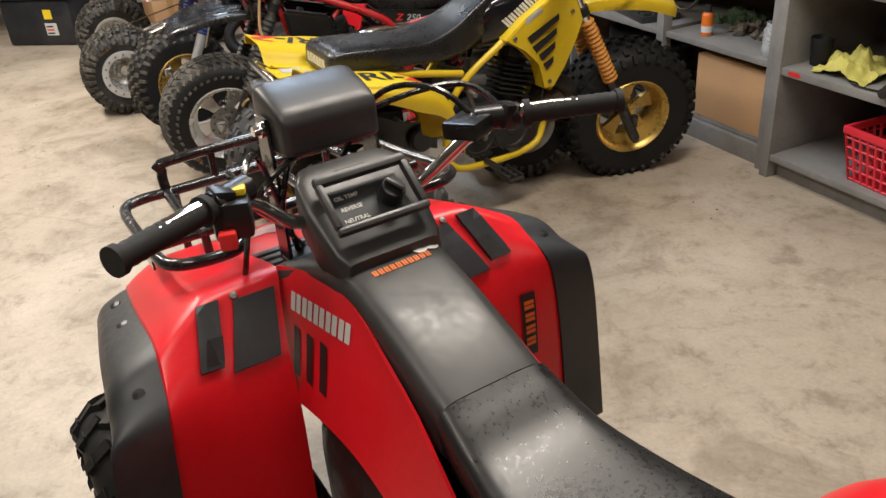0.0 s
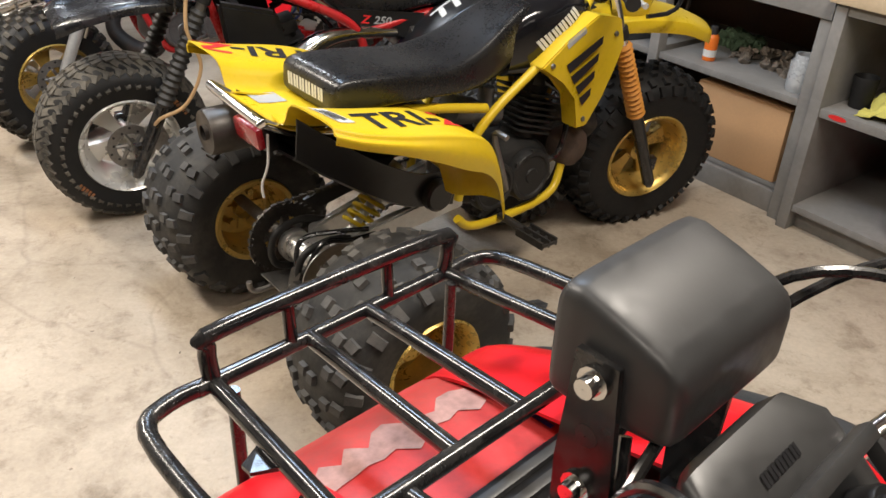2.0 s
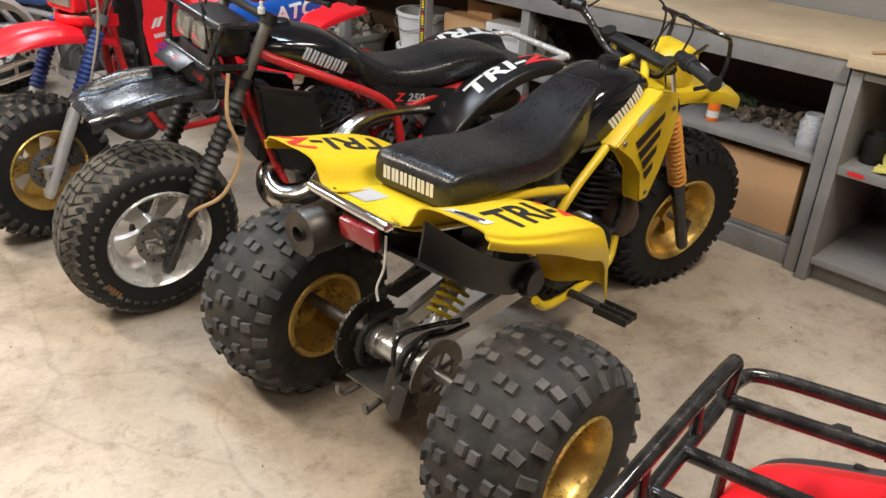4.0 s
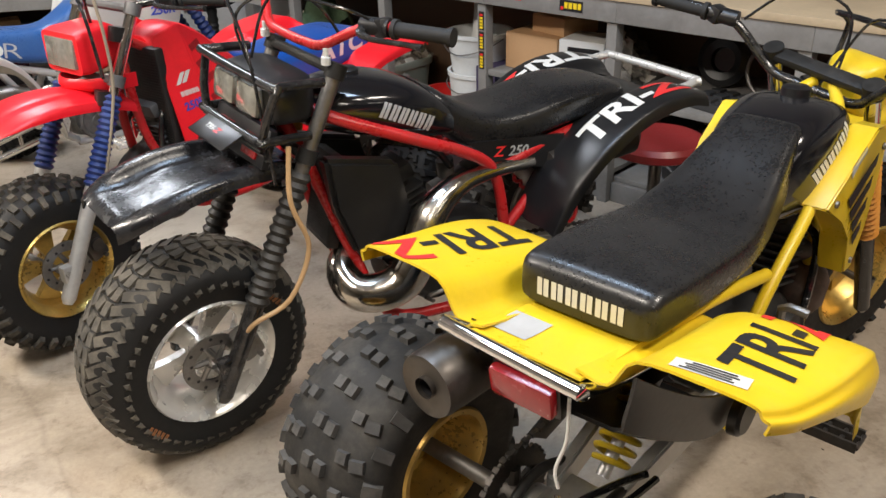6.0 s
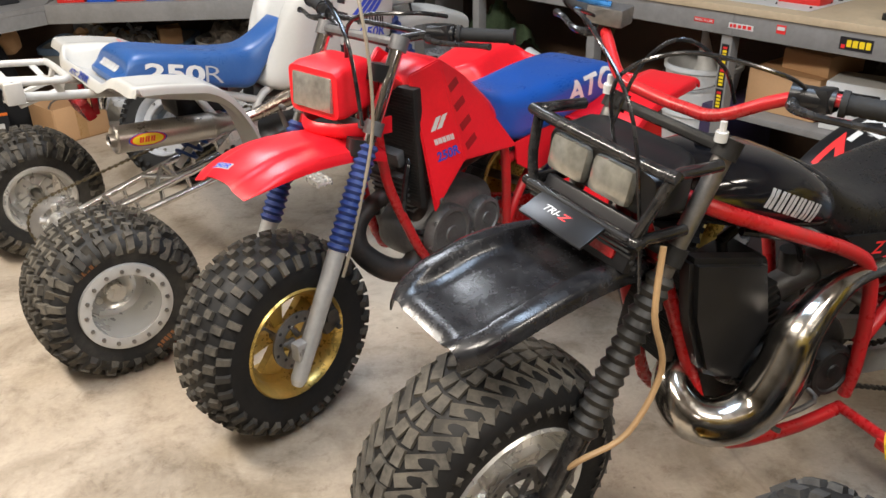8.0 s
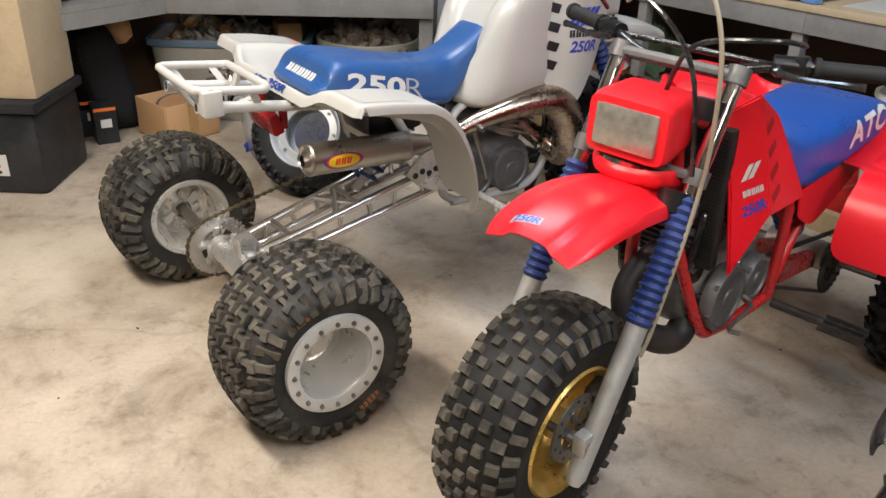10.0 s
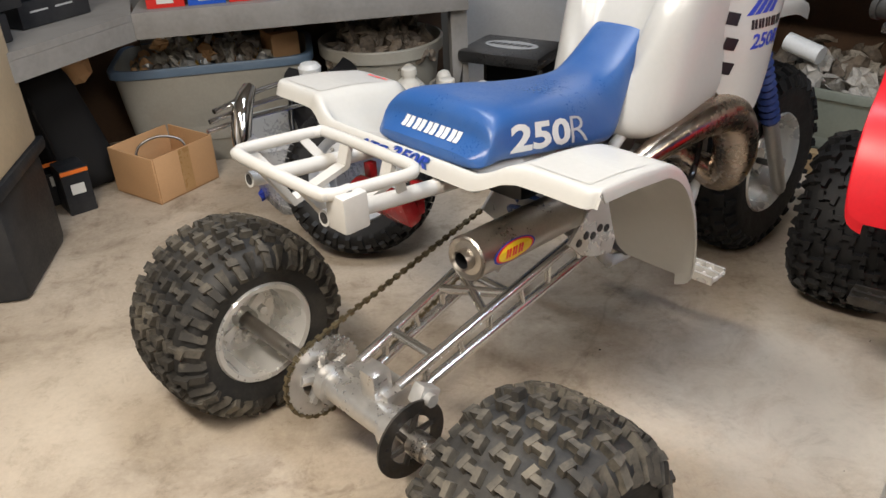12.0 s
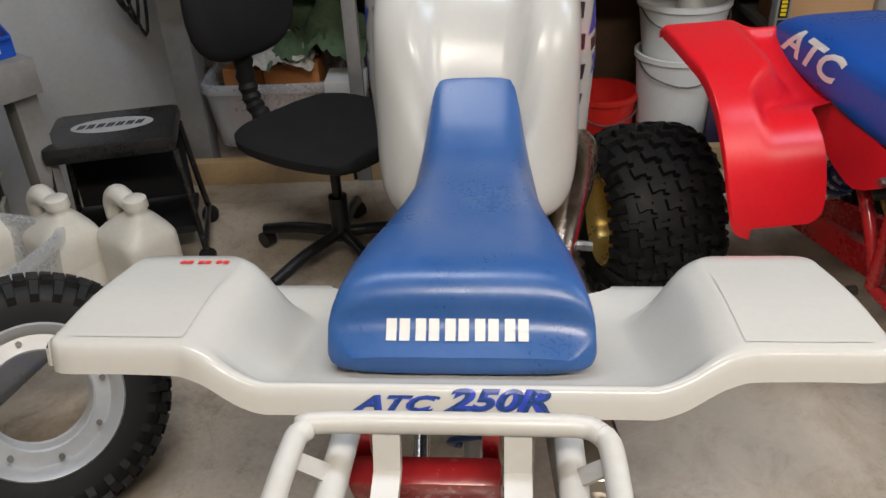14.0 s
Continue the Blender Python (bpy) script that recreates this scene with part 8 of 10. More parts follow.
    for x, y, r in ((0.03, 0.018, 0.013), (0.05, 0.018, 0.013), (0.04, 0.026, 0.012)):
        bm = B()
        bm.faces.new([bm.verts.new((x + math.cos(a * math.tau / 12) * r, y + math.sin(a * math.tau / 12) * r, 0)) for a in range(12)])
        sticker("cover_mark", bm, mm, cover, WHITE_STICKER, t, "", 0.002 + 0.0006 * (r < 0.013) + x * 0.01)
    seat("seat", t, [(-0.28, 0.12, 0.70, 0.735, 0), (-0.26, 0.15, 0.695, 0.755, 0), (-0.05, 0.16, 0.685, 0.77, 0), (0.18, 0.155, 0.675, 0.755, 0), (0.38, 0.122, 0.675, 0.745, 0), (0.50, 0.100, 0.685, 0.752, 0), (0.57, 0.092, 0.70, 0.774, 0), (0.602, 0.088, 0.715, 0.786, 0)], VINYL, 5)
    for s in (1, -1):
        tubing(t, [[(1.02, s * 0.10, 0.60), (0.86, s * 0.12, 0.52), (0.84, s * 0.13, 0.30), (0.70, s * 0.14, 0.24), (0.30, s * 0.13, 0.26)], [(0.98, s * 0.10, 0.66), (0.70, s * 0.10, 0.62), (0.30, s * 0.10, 0.62), (-0.1, s * 0.10, 0.66)],
                   [(1.25, s * 0.10, 0.25), (1.1, s * 0.11, 0.30), (0.95, s * 0.11, 0.26), (0.84, s * 0.13, 0.26)], [(1.02, s * 0.10, 0.60), (1.25, s * 0.12, 0.52), (1.45, s * 0.12, 0.50)]], 0.014, BLACK_TUBE)
        for z in (0.24, 0.30):
            bm = B()
            rod(bm, (1.15, s * 0.10, z), (1.19, s * 0.32, 0.25), 0.011)
            part("suspension_arm", bm, BLACK_TUBE, t)
        spring_shock(t, (1.18, s * 0.26, 0.27), (1.14, s * 0.17, 0.58), BLACK, STEEL)
        bm = B()
        block(bm, 0.34, 0.10, 0.02, at(0.62, s * 0.26, 0.26), 0.008)
        part("footrest", bm, BLACK, t)
    bm = B()
    rod(bm, (0, -0.40, 0.272), (0, 0.40, 0.272), 0.03, seg=18)
    part("rear_axle", bm, STEEL, t)
    engine(t, 0.62, 0.36, ENGINE_BLACK, ENGINE_BLACK)
    bm = B()
    loft(bm, [ring(0.36, 0.10, 0.34, 0.52, 4), ring(0.42, 0.135, 0.28, 0.60, 4), ring(0.60, 0.145, 0.22, 0.64, 4), ring(0.82, 0.145, 0.22, 0.64, 4), ring(0.93, 0.13, 0.26, 0.62, 4), ring(0.96, 0.09, 0.32, 0.55, 4)], 2)
    part("engine_block", bm, ENGINE_BLACK, t, "oily black engine block")
    return t


four_wheeler(pose(0.581, 0.452, 0, 0, 0, 124))


# ---- loose things on and under the benches and on the floor ----
def cardboard_box(m, sx, sy, sz, label, opened=False, group="", flaps=True):
    t = thing("cardboard_box", label, "box", m, group)
    if not opened:
        box_part("carton", (-sx / 2, -sy / 2, 0), (sx / 2, sy / 2, sz), CARD, t, 0.004)
        for s in (1, -1):
            box_part("lid_flap", (-sx / 2 + 0.002, min(s * 0.002, s * (sy / 2 - 0.002)), sz + 0.0005), (sx / 2 - 0.002, max(s * 0.002, s * (sy / 2 - 0.002)), sz + 0.004), CARD, t)
        box_part("tape_strip", (-sx / 2 + 0.001, -0.025, sz + 0.0042), (sx / 2 - 0.001, 0.025, sz + 0.005), TAPE, t)
    else:
        box_part("bottom", (-sx / 2, -sy / 2, 0), (sx / 2, sy / 2, 0.006), CARD_DARK, t)
        for s in (1, -1):
            box_part("side", (s * sx / 2 - 0.003, -sy / 2, 0.006), (s * sx / 2 + 0.003, sy / 2, sz), CARD, t, 0.001)
            box_part("side", (-sx / 2 + 0.004, s * sy / 2 - 0.003, 0.006), (sx / 2 - 0.004, s * sy / 2 + 0.003, sz), CARD, t, 0.001)
        box_part("tape_strip", (-0.025, -sy / 2 - 0.0042, 0.01), (0.025, -sy / 2 - 0.0032, sz - 0.002), TAPE, t)
    return t


def open_tote(name, m, sx, sy, sz, mat, rim_mat, label, category="tote", taper=0.86, ribs=True):
    """A tapered open storage tote with a thick rim."""
    t = thing(name, label, category, m)

    def rect(k, z, e=7, n=40):
        out = []
        for i in range(n):
            a = math.tau * (i + 0.5) / n
            c, s = math.cos(a), math.sin(a)
            out.append(V(sx / 2 * k * math.copysign(abs(c) ** (2 / e), c), sy / 2 * k * math.copysign(abs(s) ** (2 / e), s), z))
        return out

    bm = B()
    rings = [rect(taper, 0.0), rect(taper + 0.02, 0.01), rect(0.985, sz - 0.03), rect(0.985, sz), rect(0.955, sz), rect(0.95, sz - 0.03), rect(taper - 0.02, 0.02)]
    loft(bm, rings)
    body = part("tote_body", bm, mat, t)
    bm = B()
    loft(bm, [rect(0.99, sz - 0.035), rect(1.03, sz - 0.030), rect(1.035, sz - 0.004), rect(1.02, sz + 0.004), rect(0.97, sz + 0.004), rect(0.965, sz - 0.02)], cap=False)
    part("tote_rim", bm, rim_mat, t)
    if ribs:
        for s in (1, -1):
            bm = B()
            block(bm, sx * 0.5, 0.006, sz * 0.32, at(0, s * sy / 2 * (taper + 0.045), sz * 0.40) @ pose(0, 0, 0, s * math.degrees(math.atan((1 - taper) * sy / 2 / sz)), 0, 0), 0.002)
            part("side_panel", bm, mat, t)
    return t


def scrap_heap(name, m, sx, sy, h, count, mats, label, size=(0.03, 0.08), seed=1):
    """A heap of crumpled odds and ends too small to tell apart."""
    rnd = random.Random(seed)
    bm = B()
    for k in range(count):
        x, y = rnd.uniform(-sx / 2, sx / 2), rnd.uniform(-sy / 2, sy / 2)
        q = max(0, 1 - (2 * x / sx) ** 2) * max(0, 1 - (2 * y / sy) ** 2)
        z = h * q * rnd.uniform(0.2, 1.0)
        s = rnd.uniform(*size)
        mm = at(x, y, z) @ pose(0, 0, 0, rnd.uniform(0, 360), rnd.uniform(0, 360), rnd.uniform(0, 360))
        made = bmesh.ops.create_icosphere(bm, subdivisions=1 + (s > 0.05), radius=s / 2, matrix=mm @ Matrix.Diagonal((1, rnd.uniform(0.4, 1), rnd.uniform(0.2, 0.7), 1)))["verts"]
        for v in made:
            v.co += V(rnd.uniform(-1, 1), rnd.uniform(-1, 1), rnd.uniform(-1, 1)) * s * 0.13
    ob = part(name, bm, mats, None, sharp=20)
    ob.matrix_world = m
    return tagged(ob, label, "scrap", kind="stuff")


def crumpled(name, m, sx, sy, h, mat, label, category, seed=2, n=26):
    """A crumpled cloth lying on a surface."""
    noise.seed_set(seed)
    grid = []
    for i in range(n):
        row = []
        for j in range(n):
            u, v = i / (n - 1) * 2 - 1, j / (n - 1) * 2 - 1
            e = max(0, 1 - (u * u + v * v) * 0.55)
            a = noise.noise(V(u * 1.9 + seed, v * 1.9, seed))
            b = noise.noise(V(u * 5 + seed, v * 5, 3.0))
            row.append(V(u * sx / 2 * (1 + 0.18 * a), v * sy / 2 * (1 + 0.18 * b), max(0.003, h * e * (0.55 + 0.8 * a + 0.45 * abs(b)))))
        grid.append(row)
    bm = B()
    sheet(bm, grid, 0.002, 1)
    ob = part(name, bm, mat, None, sharp=60)
    ob.matrix_world = m
    return tagged(ob, label, category)


def bench(s, w, z, turn=0):
    return BENCH @ pose(s, w, z, 0, 0, turn)


cardboard_box(bench(0.315, 0.22, 0.106), 0.40, 0.34, 0.275, "plain tan cardboard box on the bottom board of the bench")
# spray can
t = thing("spray_can", "orange and white spray can on the bench shelf", "spray can", bench(0.53, 0.10, 0.451) @ Matrix.Scale(0.78, 4))
bm = B()
lathe(bm, [(0.0, 0.0005), (0.0, 0.030), (0.004, 0.032), (0.11, 0.032), (0.125, 0.026), (0.13, 0.018)], (0, 0, 0), (0, 0, 1), 24)
part("can_body", bm, ORANGE_STICKER, t)
bm = B()
lathe(bm, [(0.02, 0.0325), (0.055, 0.0325)], (0, 0, 0), (0, 0, 1), 24)
part("can_label", bm, WHITE_STICKER, t)
bm = B()
lathe(bm, [(0.128, 0.020), (0.165, 0.018), (0.17, 0.012), (0.17, 0.0005)], (0, 0, 0), (0, 0, 1), 20)
part("can_cap", bm, DARK_GREY, t)
# jar with clutter, bits
t = thing("plastic_jar", "cloudy plastic jar with small parts on the shelf", "jar", bench(0.135, 0.09, 0.451))
bm = B()
lathe(bm, [(0.0, 0.0005), (0.0, 0.042), (0.01, 0.046), (0.10, 0.046), (0.115, 0.036), (0.13, 0.036), (0.13, 0.032), (0.02, 0.040)], (0, 0, 0), (0, 0, 1), 24)
part("jar_body", bm, CLEAR_TOTE, t)
scrap_heap("jar_parts", bench(0.135, 0.09, 0.462), 0.05, 0.05, 0.07, 30, PAPER, "loose small parts in the jar", (0.015, 0.03), 3)
scrap_heap("shelf_parts", bench(0.36, 0.28, 0.452), 0.30, 0.20, 0.06, 60, SCRAP, "dark metal odds and ends on the shelf", (0.03, 0.07), 4)
scrap_heap("shelf_parts", bench(0.58, 0.36, 0.452), 0.20, 0.16, 0.05, 30, CLOTH_GREEN, "greenish cloths on the shelf", (0.04, 0.09), 5)
# cabinet contents
crumpled("work_glove_cloth", bench(-0.245, 0.10, 0.461), 0.24, 0.20, 0.10, CLOTH_YELLOW, "crumpled yellow cloth on the cabinet shelf", "cloth", 5)
t = thing("black_cup", "black rubber cup on the cabinet shelf", "cup", bench(-0.085, 0.10, 0.461))
bm = B()
lathe(bm, [(0, 0.0005), (0, 0.034), (0.10, 0.042), (0.105, 0.040), (0.10, 0.036), (0.01, 0.03)], (0, 0, 0), (0, 0, 1), 24)
part("cup_body", bm, RUBBER_CLEAN, t)
for k, (s, w, a, l) in enumerate(((-0.43, 0.10, 12, 0.24), (-0.50, 0.16, -8, 0.26), (-0.47, 0.05, 25, 0.20), (-0.60, 0.12, 40, 0.22))):
    t = thing("pipe_offcut", "dark metal pipe offcut on the cabinet shelf", "pipe", bench(s, w, 0.461 + 0.018), "pipe offcuts")
    bm = B()
    rod(bm, (-l / 2 * math.cos(radians(a + 60)), -l / 2 * math.sin(radians(a + 60)), 0), (l / 2 * math.cos(radians(a + 60)), l / 2 * math.sin(radians(a + 60)), 0), 0.018, seg=16)
    part("pipe_wall", bm, DARK_STEEL, t)
t = thing("cable_loop", "thin black cable lying on the shelf", "cable", bench(-0.36, 0.02, 0.461))
bm = B()
tube(bm, [(0.10, 0.02, 0.004), (0.02, -0.03, 0.004), (-0.08, -0.02, 0.004), (-0.16, 0.04, 0.004), (-0.2, 0.10, 0.004)], 0.004, 8, 5)
part("cable_run", bm, BLACK_TUBE, t)
t = thing("engine_part", "grey cast engine part on the cabinet shelf", "engine part", bench(-0.55, 0.36, 0.461))
box_part("casting", (-0.09, -0.07, 0), (0.09, 0.07, 0.10), STEEL, t, 0.015)
bm = B()
rod(bm, (0, 0, 0.10), (0, 0, 0.13), 0.05, seg=20)
part("flange", bm, SILVER, t)
scrap_heap("cabinet_parts", bench(-0.62, 0.42, 0.462), 0.4, 0.2, 0.10, 60, SCRAP, "dark engine parts at the back of the shelf", (0.04, 0.09), 6)
t = thing("gear_cluster", "small steel gear on the cabinet bottom board", "gear", bench(-0.215, 0.36, 0.101))
bm = B()
for k in range(4):
    lathe(bm, [(0.016 * k, 0.0005), (0.016 * k, 0.045 - 0.006 * (k % 2)), (0.016 * k + 0.012, 0.045 - 0.006 * (k % 2)), (0.016 * k + 0.012, 0.0005)], (0, 0, 0), (0, 0, 1), 22)
part("gear_stack", bm, STEEL, t)
sh = [o for o in scene.objects if o.name == "shelf_cabinet"][0]
bm = B()
bm.faces.new([bm.verts.new((-0.09 + math.cos(a * math.tau / 20) * 0.032, -0.0312, 0.446 + math.sin(a * math.tau / 20) * 0.009)) for a in range(20)])
part("red_mark", bm, RED_STICKER, sh, "red paint mark")


def basket(m):
    """A red shopping basket: each wall a lattice of bars."""
    t = thing("shopping_basket", "red plastic lattice basket on the cabinet bottom board", "basket", m)
    sx, sy, h = 0.42, 0.28, 0.205
    k0 = 0.84

    def corner(a, b, f):
        k = k0 + (1 - k0) * f
        return V(a * sx / 2 * k, b * sy / 2 * k, h * f)

    for (a, b), (c, d) in (((-1, -1), (1, -1)), ((1, -1), (1, 1)), ((1, 1), (-1, 1)), ((-1, 1), (-1, -1))):
        n = 12 if b == d else 8
        for i in range(n + 1):
            f = i / n
            bm = B()
            p, q = corner(a, b, 0).lerp(corner(c, d, 0), f), corner(a, b, 1).lerp(corner(c, d, 1), f)
            tube(bm, [p, q], 0.0055, 5)
            part("upright_bar", bm, BASKET_RED, t)
        for f in (0.03, 0.22, 0.42, 0.62, 0.80):
            bm = B()
            tube(bm, [corner(a, b, f), corner(c, d, f)], 0.0045, 5)
            part("cross_bar", bm, BASKET_RED, t)
        bm = B()
        p, q = corner(a, b, 0.94), corner(c, d, 0.94)
        block(bm, (q - p).length + 0.012, 0.016, 0.028, at(*((p + q) / 2)) @ pose(0, 0, 0, 0, 0, math.degrees(math.atan2(q.y - p.y, q.x - p.x))), 0.005)
        part("rim_bar", bm, BASKET_RED, t)
    box_part("floor_plate", (-sx / 2 * k0, -sy / 2 * k0, 0), (sx / 2 * k0, sy / 2 * k0, 0.006), BASKET_RED, t)


basket(bench(-0.54, 0.13, 0.101, 4))
crumpled("shop_rag", bench(-0.58, 0.20, 0.846), 0.36, 0.26, 0.10, material("grey_green_cloth", (0.36, 0.38, 0.30), 0.85, vary=0.12, scale=12, bump=0.25), "grey-green rag hanging over the cabinet top", "cloth", 9)
t = thing("wood_strip", "thin wooden strip lying on the cabinet top", "wood strip", bench(-0.12, 0.12, 0.851))
bm = B()
tube(bm, [(0.10, -0.12, 0), (0.0, 0.0, 0.004), (-0.14, 0.10, 0)], 0.006, 8, 3)
part("strip", bm, LUMBER, t)
# bay with a wheel cover, a hoop, a plate; seats below
t = thing("wheel_cover", "black round wheel cover leaning on the shelf", "wheel cover", bench(1.18, 0.40, 0.451) @ pose(0, 0, 0.105, 80, 0, 0))
bm = B()
lathe(bm, [(0.0, 0.0005), (0.0, 0.045), (0.02, 0.05), (0.03, 0.08), (0.02, 0.105), (0.0, 0.105), (-0.01, 0.0005)], (0, 0, 0), (0, 0, 1), 32)
part("cover_disc", bm, BLACK, t)
t = thing("metal_hoop", "rusty metal hoop leaning on the shelf", "hoop", bench(0.95, 0.34, 0.451) @ pose(0, 0, 0.108, 78, 0, 0))
bm = B()
tube(bm, [(0.105 * math.cos(a * math.tau / 32), 0.105 * math.sin(a * math.tau / 32), 0) for a in range(32)], 0.008, 8, closed=True)
part("hoop_ring", bm, STEEL, t)
t = thing("floor_tile", "grey plastic studded plate on the shelf", "plate", bench(1.0, 0.14, 0.451) @ pose(0, 0, 0, 0, 0, 12))
box_part("plate_body", (-0.16, -0.10, 0), (0.16, 0.10, 0.03), DARK_GREY, t, 0.004)
for i in range(5):
    for j in range(3):
        box_part("stud", (-0.145 + i * 0.06, -0.085 + j * 0.06, 0.0305), (-0.105 + i * 0.06, -0.045 + j * 0.06, 0.042), DARK_GREY, t)
for k, (s, w, z) in enumerate(((0.98, 0.16, 0.107), (1.05, 0.20, 0.235))):
    t = thing("old_seat", "black vinyl seat stored under the bench", "seat", bench(s, w, z, 8 * k), "stored seats")
    bm = B()
    loft(bm, [ring(-0.26, 0.06, 0.02, 0.06, 4), ring(-0.24, 0.12, 0.0, 0.09, 4), ring(-0.05, 0.13, 0.0, 0.11, 4), ring(0.15, 0.11, 0.0, 0.08, 4), ring(0.25, 0.08, 0.02, 0.11, 4)], 3)
    part("seat_pad", bm, VINYL, t)
# red stool
t = thing("round_stool", "round red vinyl stool standing before the bench", "stool", pose(0.70, 4.03, 0))
bm = B()
lathe(bm, [(0.40, 0.0005), (0.40, 0.14), (0.41, 0.16), (0.435, 0.162), (0.452, 0.15), (0.458, 0.0005)], (0, 0, 0), (0, 0, 1), 36)
part("seat_pad", bm, STOOL_RED, t)
bm = B()
rod(bm, (0, 0, 0.06), (0, 0, 0.40), 0.022, seg=16)
part("stem", bm, STEEL, t)
for k in range(5):
    bm = B()
    a = k * math.tau / 5
    tube(bm, [(0, 0, 0.08), (math.cos(a) * 0.12, math.sin(a) * 0.12, 0.075), (math.cos(a) * 0.22, math.sin(a) * 0.22, 0.045)], 0.014, 8, 3)
    leg = part("foot", bm, BLACK, t)
    bm = B()
    c = V(math.cos(a) * 0.22, math.sin(a) * 0.22, 0.022)
    rod(bm, c - V(0, 0.012, 0), c + V(0, 0.012, 0), 0.022, seg=14)
    part("castor", bm, BLACK, leg)
# boxes in the third bay
cardboard_box(bench(1.92, 0.24, 0.451), 0.28, 0.28, 0.15, "small tan cardboard box on the bench shelf", group="shelf boxes")
cardboard_box(bench(1.86, 0.26, 0.606, 10), 0.20, 0.20, 0.07, "flat tan cardboard box stacked on another", group="shelf boxes")
t = thing("white_carton", "white printed carton with red and dark bars", "box", bench(1.66, 0.17, 0.451, -10))
box_part("carton", (-0.10, -0.09, 0), (0.10, 0.09, 0.17), WHITE_STICKER, t, 0.003)
for k, (x0, x1, z) in enumerate(((-0.08, 0.06, 0.125), (-0.08, 0.03, 0.10), (-0.06, 0.08, 0.03))):
    box_part("print_bar", (x0, -0.0922, z), (x1, -0.0908, z + 0.018), (BLACK_STICKER, GREY_STICKER, RED_STICKER)[k], t)
scrap_heap("parcel_bags", bench(1.57, 0.22, 0.452), 0.18, 0.22, 0.22, 26, PAPER, "grey plastic parcel bags on the shelf", (0.06, 0.12), 8)
scrap_heap("shelf_dark_parts", bench(1.75, 0.45, 0.452), 0.5, 0.2, 0.14, 40, SCRAP, "dark odds and ends at the back of the shelf", (0.05, 0.10), 9)
# stickers on the bench front
bn = [o for o in scene.objects if o.name.startswith("workbench")]


def flat_label(name, s, w, z0, ds, dz, mat, parent, tilt=0.0, inset=(), label=""):
    """A printed label on the bench front with bars of print."""
    bm = B()
    pts = [(-ds / 2, -dz / 2), (ds / 2, -dz / 2), (ds / 2, dz / 2), (-ds / 2, dz / 2)]
    c, q = math.cos(tilt), math.sin(tilt)
    bm.faces.new([bm.verts.new((s + x * c - y * q, w, z0 + x * q + y * c)) for x, y in pts])
    part(name, bm, mat, parent, label)
    for x0, x1, y0, y1, mt in inset:
        bm = B()
        bm.faces.new([bm.verts.new((s + (x * ds) * c - (y * dz) * q, w - 0.0012, z0 + (x * ds) * q + (y * dz) * c)) for x, y in ((x0, y0), (x1, y0), (x1, y1), (x0, y1))])
        part("label_bar", bm, mt, parent)


PRINT = ((-0.44, -0.30, -0.25, 0.3, YELLOW_STICKER), (-0.26, -0.10, -0.25, 0.3, YELLOW_STICKER), (-0.06, 0.10, -0.25, 0.3, YELLOW_STICKER), (0.14, 0.28, -0.25, 0.3, YELLOW_STICKER), (0.32, 0.44, -0.4, -0.1, RED_STICKER))
flat_label("shop_sticker", 1.635, -0.0135, 0.775, 0.11, 0.042, BLACK_STICKER, bn[2], 0.0, PRINT, "black sticker with yellow print as bars")
flat_label("shop_sticker", 1.90, -0.0135, 0.785, 0.035, 0.030, RED_STICKER, bn[2], 0.0, ((-0.4, 0.4, -0.1, 0.3, WHITE_STICKER),))
flat_label("shop_sticker", 2.21, -0.0135, 0.775, 0.085, 0.016, RED_STICKER, bn[3], 0.0, (), "red sticker with country of make")
lt = letters("MADE IN USA", 0.009, 0, 1.0, 0.01)
for v in lt.verts:
    v.co = V(2.21 - v.co.x, -0.0148, 0.775 + v.co.y)
part("sticker_lettering", lt, WHITE_STICKER, bn[3])
flat_label("shop_sticker", 2.055, -0.0135, 0.772, 0.10, 0.020, WHITE_STICKER, bn[2], 0.0, ((-0.42, -0.28, -0.3, 0.3, RED_STICKER), (-0.22, -0.08, -0.3, 0.3, RED_STICKER), (-0.02, 0.12, -0.3, 0.3, RED_STICKER), (0.18, 0.30, -0.3, 0.3, RED_STICKER), (0.34, 0.44, -0.3, 0.3, RED_STICKER)), "white sticker with red print as bars")
for z in (0.66, 0.575, 0.49):
    flat_label("post_sticker", 2.1125, -0.0015, z, 0.030, 0.078, BLACK_STICKER, bn[3], 0.0, tuple((-0.30, 0.30, -0.42 + 0.17 * k, -0.30 + 0.17 * k, YELLOW_STICKER if k < 4 else RED_STICKER) for k in range(5)), "black sticker strip with yellow print as bars")
flat_label("shop_sticker", 3.42, -0.0135, 0.775, 0.05, 0.020, RED_STICKER, bn[4], 0.0, ((-0.4, 0.1, -0.2, 0.2, WHITE_STICKER),))


def bucket(m, r, h, mat, label, handle=True):
    t = thing("bucket", label, "bucket", m, "buckets")
    bm = B()
    lathe(bm, [(0, 0.0005), (0, r * 0.84), (h - 0.02, r), (h - 0.018, r + 0.008), (h, r + 0.008), (h, r - 0.006), (0.02, r * 0.80), (0.02, 0.0005)], (0, 0, 0), (0, 0, 1), 36)
    part("bucket_wall", bm, mat, t)
    if handle:
        bm = B()
        tube(bm, [(r, 0, h - 0.02), (r * 0.8, -r * 0.75, h - 0.06), (0, -r * 1.05, h - 0.09), (-r * 0.8, -r * 0.75, h - 0.06), (-r, 0, h - 0.02)], 0.003, 6, 4)
        part("bail", bm, STEEL, t)
    return t


